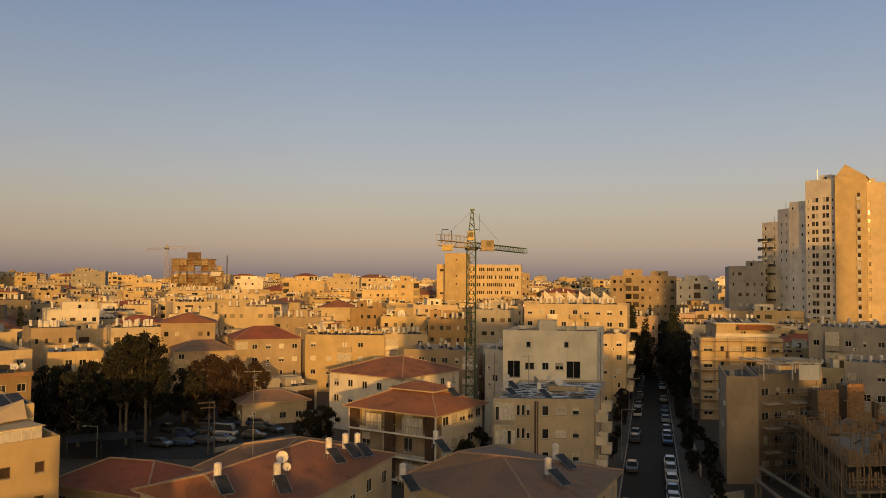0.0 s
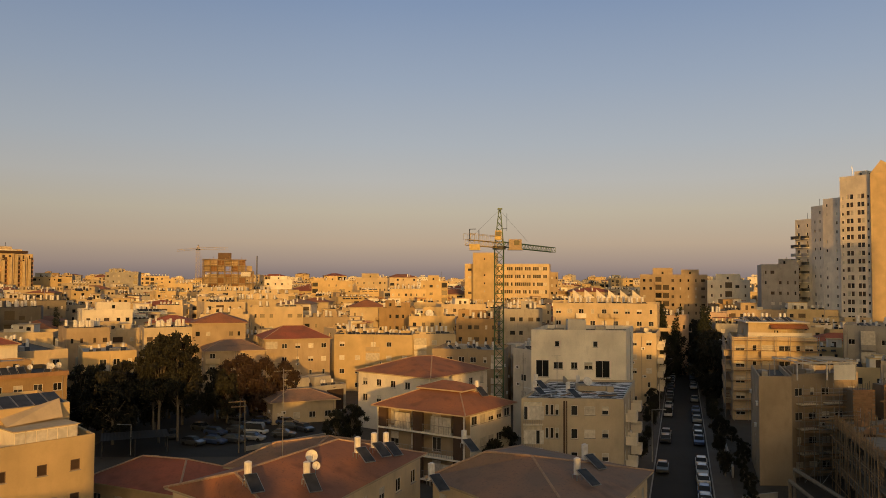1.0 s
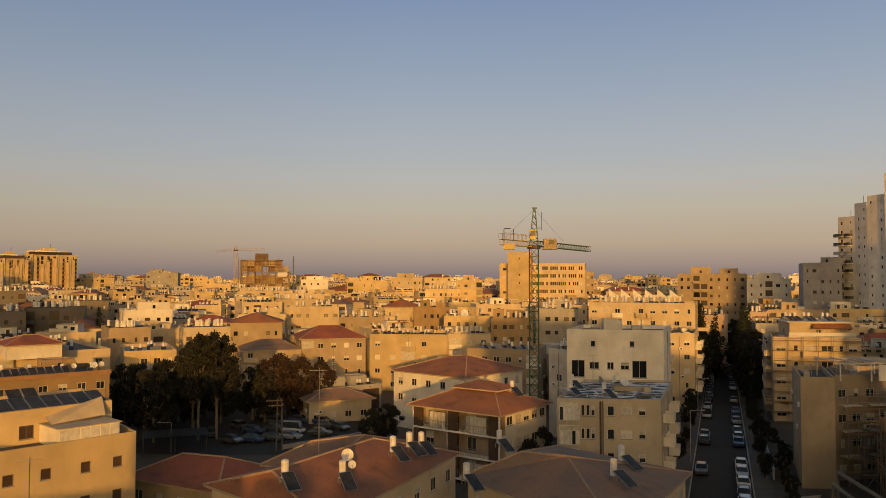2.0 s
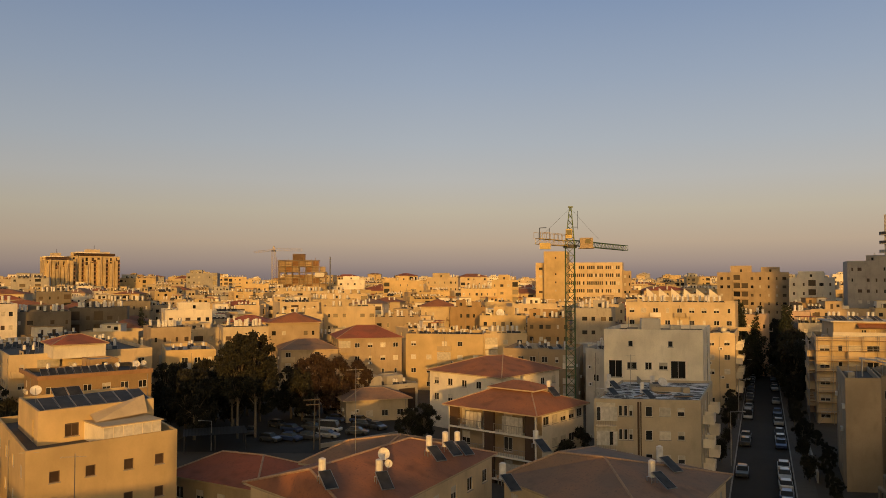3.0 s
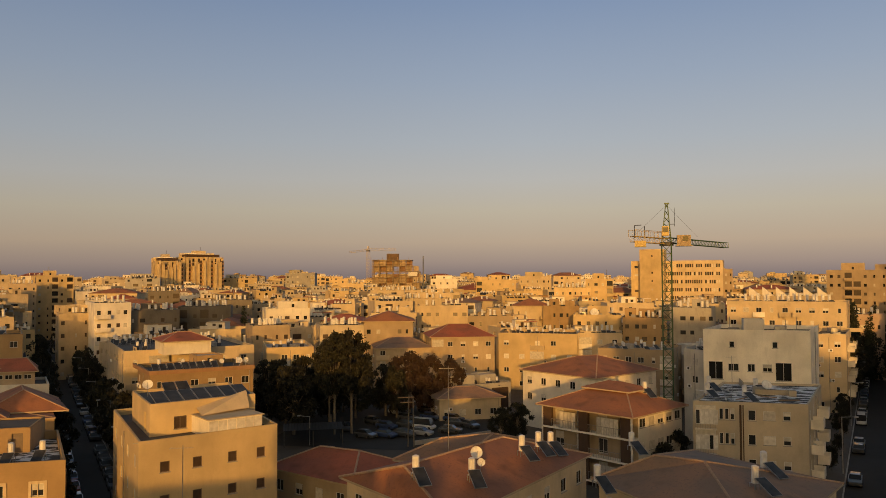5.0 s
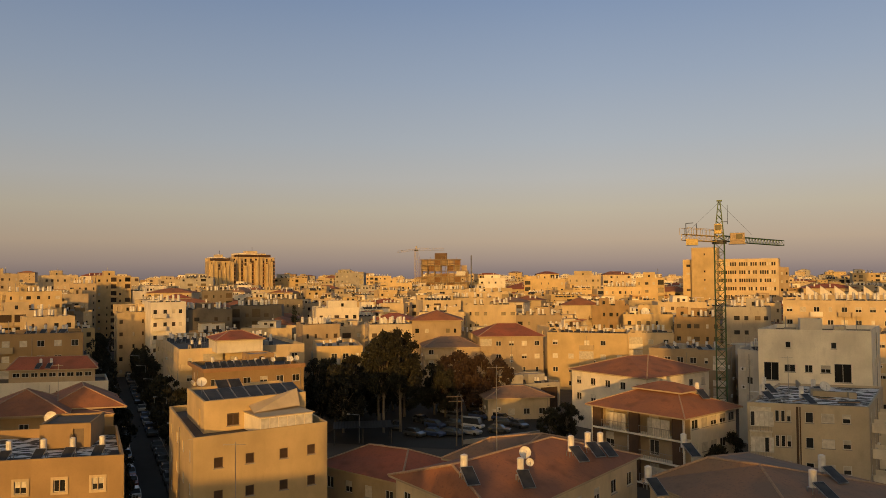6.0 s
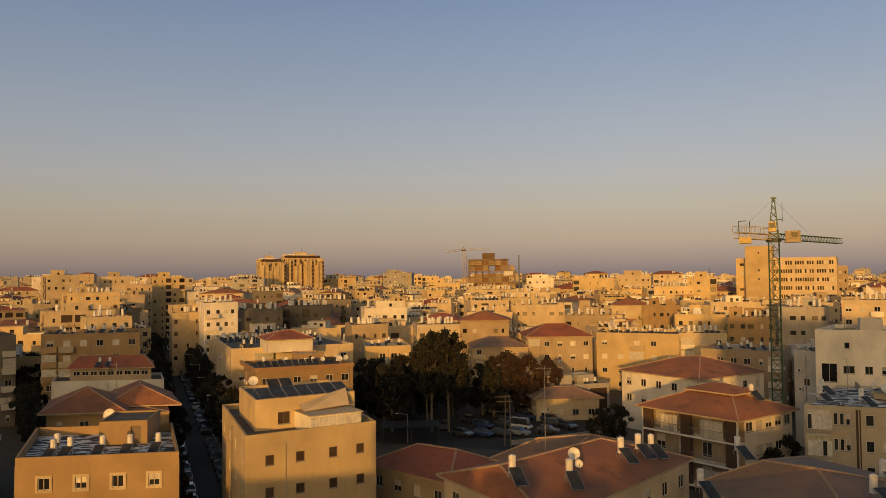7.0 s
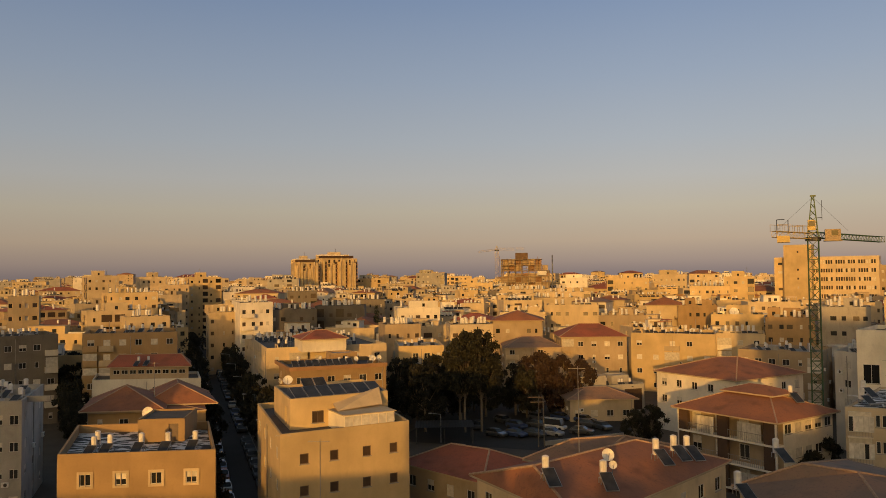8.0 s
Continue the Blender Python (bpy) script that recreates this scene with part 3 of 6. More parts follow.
house(-169.0, 148.6, 56.6, 16.6, 10.0, 19.5, wall='cream', floors=6, bays=5, detail=0, heaters=3, seed=5)
house(-153.1, 146.7, 54.8, 10.8, 10.0, 18.3, wall='cream', floors=6, bays=4, detail=0, seed=6)
house(-213.7, 196.1, 55.8, 16.9, 12.0, 23.5, wall='yellow', floors=8, bays=6, detail=0, heaters=4, seed=7)
house(-285.5, 250.8, 57.7, 13.5, 14.0, 30.2, wall='cream', floors=9, bays=5, detail=0, hut=(3, 4, 5, 4, 3.0), seed=8)
house(-284.5, 281.1, 54.4, 13.1, 14.0, 29.5, wall='cream', floors=9, bays=5, detail=0, hut=(4, 4, 5, 4, 3.0), seed=9)
house(-268.4, 296.6, 51.0, 15.8, 14.0, 29.3, wall='yellow', floors=9, bays=5, detail=0, hut=(4, 4, 5, 4, 3.0), seed=10)
house(-262.9, 274.4, 42.9, 11.0, 12.0, 25.7, wall='tan', floors=8, bays=4, detail=0, seed=11)
house(-184.5, 137.3, 80.4, 8.3, 14.0, 23.8, lean=59.6, wall='yellow', floors=7, bays=4, detail=0, seed=12)
house(-91.0, 61.6, 28.0, 7.4, 16.0, 13.0, lean=105.0, wall='grey', floors=4, bays=4, detail=2, heaters=6, deck=1, seed=13)
house(-139.9, 96.6, 60.9, 15.1, 14.0, 17.0, wall='shaded_grey', floors=5, bays=6, detail=1, heaters=4, seed=14)
house(-97.4, 60.3, 28.0, 7.8, 9.0, 7.5, wall='tan', floors=3, bays=3, roof='hip', tile=REDTILE, rise=2.2, detail=1, seed=15)

# across the side street
house(-44.0, 61.5, 53.0, 13.8, 20.0, 12.5, lean=80.5, wall='yellow', floors=4, bays=4, sidebays=4, detail=2, spots=YELLOW_SPOTS, clutter=False, label='warm yellow flat-roofed corner block with small dark windows', seed=16)
house(-75.4, 107.8, 46.0, 16.8, 14.0, 12.5, lean=87.5, wall='ochre', floors=4, bays=6, detail=2, heaters=14, hut=(8.5, 5, 4.5, 5, 2.4), seed=17)
house(-96.0, 128.8, 46.0, 25.6, 30.0, 13.5, lean=87.5, wall='cream', floors=4, bays=6, sidebays=9, detail=1, heaters=10, seed=18)
house(-140.4, 175.8, 57.4, 9.8, 30.0, 21.0, lean=76.1, wall='white', floors=6, bays=4, detail=0, heaters=6, balconies=[(0, 0.3, 3.6, f, 1.2, True, 'white') for f in range(1, 6)], seed=19)
house(-138.3, 186.3, 38.8, 14.1, 16.0, 18.6, wall='shaded_grey', floors=5, bays=5, detail=0, heaters=14, seed=20)
house(-134.9, 205.7, 27.4, 15.5, 16.0, 19.0, wall='shaded_grey', floors=5, bays=5, detail=0, heaters=14, seed=21)
house(-94.2, 176.4, 36.8, 9.5, 12.0, 15.5, wall='tan', floors=4, bays=4, detail=0, heaters=12, clutter=False, seed=22)
house(-81.0, 188.3, 27.7, 11.5, 14.0, 15.0, wall='beige', floors=4, bays=5, detail=0, heaters=13, clutter=False, seed=23)
house(-70.4, 192.5, 18.3, 13.1, 14.0, 16.5, wall='tan', floors=4, bays=5, roof='hip', tile=BROWNTILE, rise=2.6, detail=0, seed=24)
house(-156.7, 181.8, 59.4, 11.8, 18.0, 17.8, lean=74.1, wall='cream', floors=5, bays=4, detail=0, seed=25)
house(-107.4, 209.0, 31.6, 13.1, 16.0, 18.4, wall='white', floors=5, bays=5, detail=0, heaters=4, hut=(4, 4, 9, 5, 2.6), seed=26)
house(-77.5, 151.5, 30.0, 10.1, 18.0, 12.5, wall='yellow', floors=4, bays=4, detail=1, heaters=5, deck=1, seed=27)
house(-150.0, 248.2, 29.6, 15.1, 14.0, 19.7, wall='shaded_grey', floors=6, bays=7, detail=0, heaters=9, seed=28)
house(-190.4, 269.5, 34.2, 12.2, 20.0, 22.5, wall='shaded_grey', floors=7, bays=4, detail=0, seed=29)
tower_low = house(-296.7, 427.1, 54.0, 15.9, 16.0, 39.1, lean=79.5, wall='yellow', floors=15, bays=5, win=(1.1, 2.7), sill=0.2, loggias=False, detail=0, seed=30)
tower_high = house(-290.3, 443.4, 51.7, 29.9, 22.0, 41.9, lean=81.8, wall='yellow', floors=16, bays=8, win=(1.1, 2.7), sill=0.2, loggias=False, detail=0, hut=(5, 4, 20, 12, 3.5), seed=31)

# behind the car park
house(-50.5, 187.3, 21.8, 16.3, 15.0, 13.0, wall='tan', floors=4, bays=5, roof='hip', tile=REDTILE, rise=3.0, over=0.5, detail=1, label='tan apartment block under a bright red tile roof', seed=32)
house(-34.2, 192.6, -2.4, 19.8, 16.0, 13.5, lean=97.4, wall='yellow', floors=4, bays=5, detail=1, heaters=4, label='golden yellow flat-roofed apartment block', seed=33)
house(-15.2, 202.8, 8.9, 11.4, 12.0, 13.0, lean=83.1, wall='cream', floors=4, bays=3, detail=1, heaters=2, seed=34)
house(-8.2, 166.2, -12.0, 15.4, 14.0, 12.5, lean=92.0, wall='tan', floors=4, bays=6, detail=1, heaters=6, deck=1, seed=35)
house(-63.1, 181.3, 23.1, 14.0, 14.0, 10.5, wall='tan', floors=4, bays=4, roof='hip', tile=GREYTILE, rise=2.4, over=0.5, detail=1, seed=36)
house(-37.8, 146.7, 26.5, 12.5, 9.0, 4.2, wall='beige', floors=1, bays=4, roof='hip', tile=GREYTILE, rise=1.8, over=0.8, detail=2, name='small_house', label='low beige house under a weathered hipped roof', seed=37)
house(-38.3, 154.4, 40.5, 15.4, 8.0, 5.0, wall='grey', floors=1, bays=3, detail=0, seed=38)
house(-109.5, 213.6, 25.7, 12.0, 14.0, 17.1, wall='white', floors=5, bays=5, detail=0, heaters=3, seed=39)
house(-77.0, 216.7, 17.9, 13.4, 14.0, 17.1, wall='cream', floors=5, bays=6, detail=0, heaters=4, seed=40)
house(-68.1, 235.3, 14.2, 16.2, 14.0, 18.7, wall='cream', floors=5, bays=6, detail=0, heaters=3, seed=41)
house(-48.2, 219.8, 10.7, 13.3, 14.0, 16.3, wall='tan', floors=5, bays=5, detail=0, heaters=5, seed=42)
house(-39.0, 246.9, 7.7, 11.1, 12.0, 18.9, wall='cream', floors=5, bays=4, roof='hip', tile=BROWNTILE, rise=2.5, detail=0, seed=43)
house(-29.1, 243.3, 5.5, 11.4, 14.0, 18.4, wall='ochre', floors=5, bays=5, detail=0, heaters=3, seed=44)
dish_house = house(-18.0, 224.3, 2.9, 13.5, 14.0, 16.7, wall='yellow', floors=5, bays=5, detail=0, heaters=4, hut=(4, 4, 6, 4, 3), seed=45)
house(-4.0, 215.0, -0.5, 11.6, 14.0, 16.5, wall='ochre', floors=5, bays=5, detail=0, heaters=4, seed=46)
house(-34.5, 328.2, 4.7, 15.5, 16.0, 23.2, wall='yellow', floors=7, bays=6, detail=0, seed=47)
house(-22.0, 339.3, 2.7, 11.8, 14.0, 26.9, wall='yellow', floors=8, bays=4, detail=0, hut=(3, 3, 5, 4, 3), seed=48)
house(-59.5, 395.6, 7.4, 16.4, 16.0, 28.1, wall='cream', floors=8, bays=6, detail=0, hut=(3, 3, 9, 6, 3), seed=49)
house(-81.6, 391.6, 10.3, 20.8, 16.0, 26.5, wall='yellow', floors=8, bays=6, detail=0, hut=(8, 3, 5, 5, 3), seed=50)
house(-112.4, 415.0, 14.2, 14.9, 16.0, 27.0, wall='white', floors=8, bays=4, detail=0, hut=(3, 3, 9, 6, 2.6), seed=51)
house(-120.6, 339.2, 17.6, 24.4, 16.0, 21.8, wall='cream', floors=6, bays=8, detail=0, heaters=5, seed=52)
house(-152.8, 369.7, 21.3, 16.3, 16.0, 24.8, wall='yellow', floors=7, bays=5, detail=0, hut=(3, 3, 5, 5, 3), seed=53)
house(-92.6, 316.7, 14.6, 19.4, 16.0, 21.1, wall='cream', floors=6, bays=6, detail=0, seed=54)
house(-87.4, 276.5, 15.7, 18.7, 14.0, 19.8, wall='cream', floors=5, bays=6, detail=0, seed=55)

# round the white block
house(10.5, 133.2, -3.1, 16.1, 15.0, 18.8, lean=77.1, wall='white', floors=6, bays=5, sidebays=4, detail=2, win=(1.2, 1.2), spots=WHITE_SPOTS, hut=(6.5, 4, 3.2, 4, 2.2), label='large plain white apartment block, stepped, with few windows', seed=56)
house(7.8, 140.2, -49.7, 5.2, 14.0, 15.0, lean=123.7, wall='white', floors=5, bays=1, detail=1, seed=57)
house(6.7, 101.3, 0.1, 13.3, 20.0, 12.3, lean=73.9, wall='beige', floors=4, bays=5, sidebays=4, detail=2, win=(1.5, 1.4), spots=BEIGE_SPOTS, balconies=BEIGE_BALCONIES, deck=2, parapet=0.3, label='worn beige four-storey block with shuttered balconies and a cluttered roof', seed=58)
house(21.7, 203.8, -9.8, 26.5, 16.0, 21.4, lean=83.8, wall='cream', floors=7, bays=9, detail=1, seed=59)
sawtooth = house(29.0, 226.1, -9.9, 20.3, 14.0, 22.2, clutter=False, wall='cream', floors=7, bays=8, detail=0, seed=60)
house(35.0, 174.0, 5.9, 6.8, 22.0, 15.5, lean=68.1, wall='cream', floors=5, bays=2, sidebays=6, detail=2, balconies=SIDE_BALCONIES, seed=61)
house(11.8, 254.7, -4.3, 14.7, 14.0, 19.1, wall='cream', floors=6, bays=6, detail=0, heaters=3, seed=62)
house(8.5, 219.8, -3.8, 11.9, 12.0, 19.1, wall='grey', floors=5, bays=5, detail=0, heaters=3, seed=63)
house(70.4, 322.4, -14.6, 26.6, 18.0, 29.9, lean=88.6, wall='tan', floors=9, bays=9, detail=0, hut=(5, 4, 8, 5, 3.4), seed=64)
house(93.2, 306.1, -18.3, 15.6, 18.0, 27.8, lean=92.3, wall='white', floors=8, bays=5, detail=0, hut=(3, 4, 9, 7, 3), seed=65)
house(104.8, 281.1, -46.6, 13.5, 18.0, 33.4, lean=120.6, wall='grey', floors=9, bays=5, detail=0, seed=66)
house(55.3, 233.6, -14.5, 9.7, 10.0, 17.0, lean=88.5, wall='pink', floors=4, bays=3, detail=0, seed=67)
house(74.0, 249.2, -17.4, 7.5, 10.0, 17.3, lean=91.4, wall='pink', floors=4, bays=3, detail=0, seed=68)

# beyond the main street
terrace_block = house(53.1, 158.6, -5.6, 16.4, 16.0, 16.0, lean=79.6, wall='cream', floors=5, bays=5, sidebays=4, detail=2, spots=TERRACE_SPOTS, balconies=TERRACE_BALCONIES, hut=(4, 3, 11, 9, 3.4), heaters=4, seed=69)
house(39.8, 108.0, 1.5, 4.5, 15.0, 14.2, lean=72.5, wall='tan', floors=4, bays=0, sidebays=3, detail=2, label='tan corner block with a blank windowless end wall', seed=70)
house(46.1, 112.4, 16.3, 11.3, 11.0, 14.0, lean=57.7, wall='concrete', floors=4, bays=5, sidebays=2, detail=2, balconies=REAR_BALCONIES, seed=71)
house(81.6, 171.6, -27.8, 15.7, 16.0, 17.8, wall='grey', floors=4, bays=5, detail=1, heaters=6, deck=1, seed=72)
house(69.4, 133.0, -29.2, 8.8, 12.0, 14.0, wall='grey', floors=4, bays=4, detail=1, heaters=3, seed=73)
house(144.0, 263.2, -30.5, 18.6, 16.0, 28.9, wall='tan', floors=8, bays=6, detail=0, seed=74)

# the long office block and the tall block
house(-2.7, 345.0, -6.7, 13.9, 18.0, 34.5, wall='yellow', floors=10, bays=3, sidebays=5, win=(1.6, 1.0), detail=0, loggias=False, clutter=False, label='golden slab end of a long office block', seed=75)
house(0.9, 341.0, -7.0, 10.2, 12.0, 39.4, wall='yellow', floors=11, bays=1, sidebays=2, win=(0.6, 0.8), detail=0, loggias=False, clutter=False, label='taller windowless stair core of an office block', seed=76)
house(11.5, 347.8, -7.9, 23.8, 16.0, 34.6, wall='cream', floors=10, bays=28, sidebays=6, win=(0.9, 1.3), sill=0.9, spots=OFFICE_SPOTS, detail=0, loggias=False, clutter=False, label='long office block with rows of narrow windows', seed=77)
house(35.4, 348.2, 13.9, 4.2, 16.0, 30.9, wall='tan', floors=9, bays=2, sidebays=5, detail=0, seed=78)
wing = house(116.5, 279.7, -67.0, 7.2, 16.0, 49.3, name='apartment_tower', wall='white', floors=16, bays=2, sidebays=3, detail=0, loggias=False, label='stepped pale wing of an apartment tower with curved balconies', seed=79)
house(119.3, 273.1, -77.5, 6.2, 18.0, 53.5, name='apartment_tower', wall='white', floors=17, bays=2, sidebays=3, win=(0.7, 1.0), detail=0, loggias=False, hut=(1.5, 5, 3, 4, 2.4), label='middle step of the grey tower wing', seed=80)
house(120.7, 267.0, -68.7, 7.2, 20.0, 55.5, name='apartment_tower', wall='white', floors=18, bays=2, sidebays=3, win=(0.7, 1.0), detail=0, loggias=False, hut=(1.5, 6, 3, 4, 2.4), label='upper step of the grey tower wing', seed=81)
house(122.8, 259.4, -50.8, 9.6, 12.0, 62.1, name='apartment_tower', wall='white', hut=(3, 4, 4, 4, 2.6), floors=20, bays=6, sidebays=4, spots=FACE_SPOTS, detail=0, loggias=False, label='tall cream apartment tower with paired windows', seed=82)
core = house(128.5, 251.0, -34.4, 9.0, 22.0, 62.3, name='apartment_tower', wall='yellow', floors=21, bays=2, sidebays=3, spots=CORE_SPOTS, detail=0, loggias=False, label='golden projecting core of the apartment tower', seed=83)
house(137.5, 248.5, -9.3, 5.8, 20.0, 60.4, name='apartment_tower', wall='cream', floors=20, bays=2, sidebays=3, spots=END_SPOTS, detail=0, loggias=False, hut=(1.5, 6, 3.5, 5, 2.6), label='pale end bay of the apartment tower', seed=84)


# ---- ground, streets ----
def sheet(name, pts, z, mat, label, category):
    g = Geo()
    g.face([(a, b, z) for a, b in pts])
    return tagged(part(name, g, mat), label, category, kind="structure")


sheet("ground", [(-4500, -1500), (4500, -1500), (4500, 4800), (-4500, 4800)], 0.0, SOIL, "dry earth between the buildings of the town", "ground")


class Street:
    """A straight street: place along it and across it (to the right) in metres."""

    def __init__(self, x, y, bearing):
        self.o = Vector((x, y))
        b = radians(bearing)
        self.turn = -bearing
        self.d, self.r = Vector((math.sin(b), math.cos(b))), Vector((math.cos(b), -math.sin(b)))

    def at(self, s, o):
        return self.o + self.d * s + self.r * o

    def quad(self, s0, s1, o0, o1):
        return [tuple(self.at(s, o)) for s, o in ((s0, o0), (s0, o1), (s1, o1), (s1, o0))]

    def lay(self, s0, s1, half, walk):
        sheet("road", self.quad(s0, s1, -half, half), 0.03, ASPHALT, "narrow dark asphalt street between parked cars", "road")
        for sign in (-1, 1):
            g = Geo()
            a, b = sorted((sign * half, sign * (half + 0.18)))
            m = pose(self.o.x, self.o.y, 0, 0, 0, self.turn)
            g.box(a, s0, 0, b, s1, 0.16, 0, m)
            tagged(part("kerb", g, KERB), "pale concrete kerb along the street", "kerb", kind="structure")
            g = Geo()
            a, b = sorted((sign * (half + 0.18), sign * (half + 0.18 + walk)))
            g.box(a, s0, 0, b, s1, 0.155, 0, m)
            tagged(part("pavement", g, PAVING), "grey concrete pavement beside the street", "pavement", kind="structure")


MAIN = Street(28.6, 105.6, 15.2)
SIDE = Street(-67.0, 85.0, -42.6)
MAIN.lay(-62, 330, 3.9, 2.4)
SIDE.lay(-58, 330, 3.6, 2.0)
sheet("car_park", [(-62, 119), (-30, 121), (-22, 152), (-44, 171), (-66, 168)], 0.04, ASPHALT, "dark asphalt car park among trees", "car park")


# ---- cars ----
def car_paint(name, c):
    m, nt, b = shader(name, 0.3, 0.2)
    b.inputs["Coat Weight"].default_value = 0.6
    nt.links.new(mixed(nt, c, tuple(v * 0.8 for v in c), grain(nt, 1.5)), b.inputs["Base Color"])
    return m


PAINTS = [("white", car_paint("white_car_paint", (0.75, 0.75, 0.74))), ("silver", car_paint("silver_car_paint", (0.42, 0.43, 0.44))),
          ("dark grey", car_paint("grey_car_paint", (0.09, 0.095, 0.1))), ("blue", car_paint("blue_car_paint", (0.05, 0.08, 0.18))),
          ("red", car_paint("red_car_paint", (0.25, 0.03, 0.03)))]


def shell(g, rows, mat=0):
    """Skins cross sections (y, [(x, z)...]) lying one behind another, closed at both ends."""
    n = len(rows[0][1])
    base = len(g.v)
    for y, sec in rows:
        g.v += [(x, y, z) for x, z in sec]
    for i in range(len(rows) - 1):
        for k in range(n):
            a, b = base + i * n + k, base + i * n + (k + 1) % n
            g.f.append((a, b, b + n, a + n))
            g.m.append(mat)
    g.f.append(tuple(base + n - 1 - k for k in range(n)))
    last = base + (len(rows) - 1) * n
    g.f.append(tuple(last + k for k in range(n)))
    g.m += [mat, mat]


def car_model(paint, colour, van=False):
    t = thing("van" if van else "car", 0, 0, -200, 0, f"{colour} parked {'van' if van else 'hatchback car'} on the asphalt", "van" if van else "car", "parked cars")
    top = 2.1 if van else 1.47
    g = Geo()

    def sec(w, lo, hi):
        return [(-w, lo + 0.12), (-w * 0.9, lo), (w * 0.9, lo), (w, lo + 0.12), (w, hi - 0.14), (w * 0.92, hi), (-w * 0.92, hi), (-w, hi - 0.14)]

    shell(g, [(-2.12, sec(0.72, 0.38, 0.68)), (-1.98, sec(0.84, 0.24, 0.78)), (-1.0, sec(0.88, 0.2, 0.95)), (1.0, sec(0.88, 0.2, 0.98)),
              (1.9, sec(0.86, 0.24, 0.98)), (2.1, sec(0.78, 0.36, 0.85))])
    body = part("body", g, paint, t)
    g = Geo()

    def cab(wb, wt, lo, hi):
        return [(-wb, lo), (wb, lo), (wt, hi), (-wt, hi)]

    f0, f1, b1, b0 = (-1.7, -1.2, 1.9, 2.02) if van else (-1.05, -0.35, 1.25, 1.9)
    shell(g, [(f0, cab(0.78, 0.76, 0.9, 0.93)), (f1, cab(0.8, 0.64, 0.9, top - 0.06)), (b1, cab(0.8, 0.64, 0.9, top - 0.06)), (b0, cab(0.78, 0.74, 0.9, 0.95 if not van else top - 0.2))])
    part("glasshouse", g, GLASS, body)
    g = Geo()
    shell(g, [(f1 - 0.05, [(-0.62, top - 0.06), (0.62, top - 0.06), (0.58, top - 0.03), (-0.58, top - 0.03)]),
              (f1 + 0.4, [(-0.66, top - 0.07), (0.66, top - 0.07), (0.56, top), (-0.56, top)]),
              (b1, [(-0.66, top - 0.07), (0.66, top - 0.07), (0.56, top - 0.02), (-0.56, top - 0.02)])])
    part("roof_panel", g, paint, body)
    for x in (-0.8, 0.8):
        for y in (-1.3, 1.3):
            g = Geo()
            g.rod((x - 0.1, y, 0.31), (x + 0.1, y, 0.31), 0.31, 10)
            part("wheel", g, RUBBER, t)
    return t


CARS = [car_model(p, c) for c, p in PAINTS]
VAN = car_model(PAINTS[0][1], "white", True)
USED = set()


def park(model, x, y, turn, z=0.04):
    if model.name not in USED:
        USED.add(model.name)
        model.matrix_basis = pose(x, y, z, 0, 0, turn)
        return model
    return copy_thing(model, pose(x, y, z, 0, 0, turn))


PICK = (0, 2, 1, 0, 2, 1, 3, 0, 2, 1, 0, 2, 3, 1)
DARKER = (2, 3, 2, 1, 2, 3, 2, 0, 2, 4)
rn = random.Random(5)
s, i = -18.0, 0
while s < 170:
    for o, way in ((-2.75, 0), (2.75, 180)):
        if (o < 0 and 12 < s < 22) or (o > 0 and 44 < s < 52) or rn.random() < 0.2:
            continue
        p = MAIN.at(s + rn.uniform(-0.3, 0.3), o)
        i += 1
        park(VAN if i in (4, 17) else CARS[PICK[i % len(PICK)]], p.x, p.y, MAIN.turn + (180 if rn.random() < 0.8 else 0) + rn.uniform(-2, 2))
    s += 5.4
s = -30.0
while s < 190:
    for o in (-2.5, 2.5):
        if rn.random() < 0.25:
            continue
        p = SIDE.at(s + rn.uniform(-0.4, 0.4), o)
        i += 1
        park(VAN if i % 23 == 0 else CARS[DARKER[i % len(DARKER)]], p.x, p.y, SIDE.turn + rn.choice((0, 180)))
    s += 5.8
for x, y, turn, k in ((-45.5, 137, 70, 3), (-42.0, 139, 76, 2), (-38.5, 138.2, 80, 9), (-44, 146, 70, 2), (-40, 148, 72, 3), (-35, 147, 75, 3),
                      (-33.4, 143, 80, 2), (-49.5, 141, 60, 2), (-48, 152, 65, 1), (-43, 156, 64, 2), (-38, 157, 66, 3), (-52, 134, 20, 2), (-33, 136, 90, 2), (-46.5, 128.5, 70, 2), (-43.2, 129.6, 74, 3), (-40.2, 131.0, 72, 2), (-37.5, 132.8, 78, 1), (-30.5, 141.5, 50, 2)):
    park(VAN if k == 9 else CARS[k], x, y, turn, 0.05)


# ---- trees ----
def leafy(blobs, n, size, seed, squash=1.0):
    """Many small leaf sprays in and on the given balls (x, y, z, r)."""
    r = random.Random(seed)
    g = Geo()
    weights = [b[3] ** 2 for b in blobs]
    for _ in range(n):
        bx, by, bz, br = r.choices(blobs, weights)[0]
        v = Vector((r.gauss(0, 1), r.gauss(0, 1), r.gauss(0, 1))).normalized() * br * (r.random() ** 0.45) * (1.5 if r.random() < 0.14 else 1.0)
        c = Vector((bx, by, bz)) + Vector((v.x, v.y, v.z * squash))
        q = Euler((r.uniform(0, 6.3), r.uniform(0, 6.3), r.uniform(0, 6.3))).to_matrix()
        k = size * r.uniform(0.6, 1.4)
        g.face([c + q @ Vector((-k, 0, 0)), c + q @ Vector((0, -k * 0.45, 0.1 * k)), c + q @ Vector((k, 0, 0)), c + q @ Vector((0, k * 0.45, 0.1 * k))])
    return g


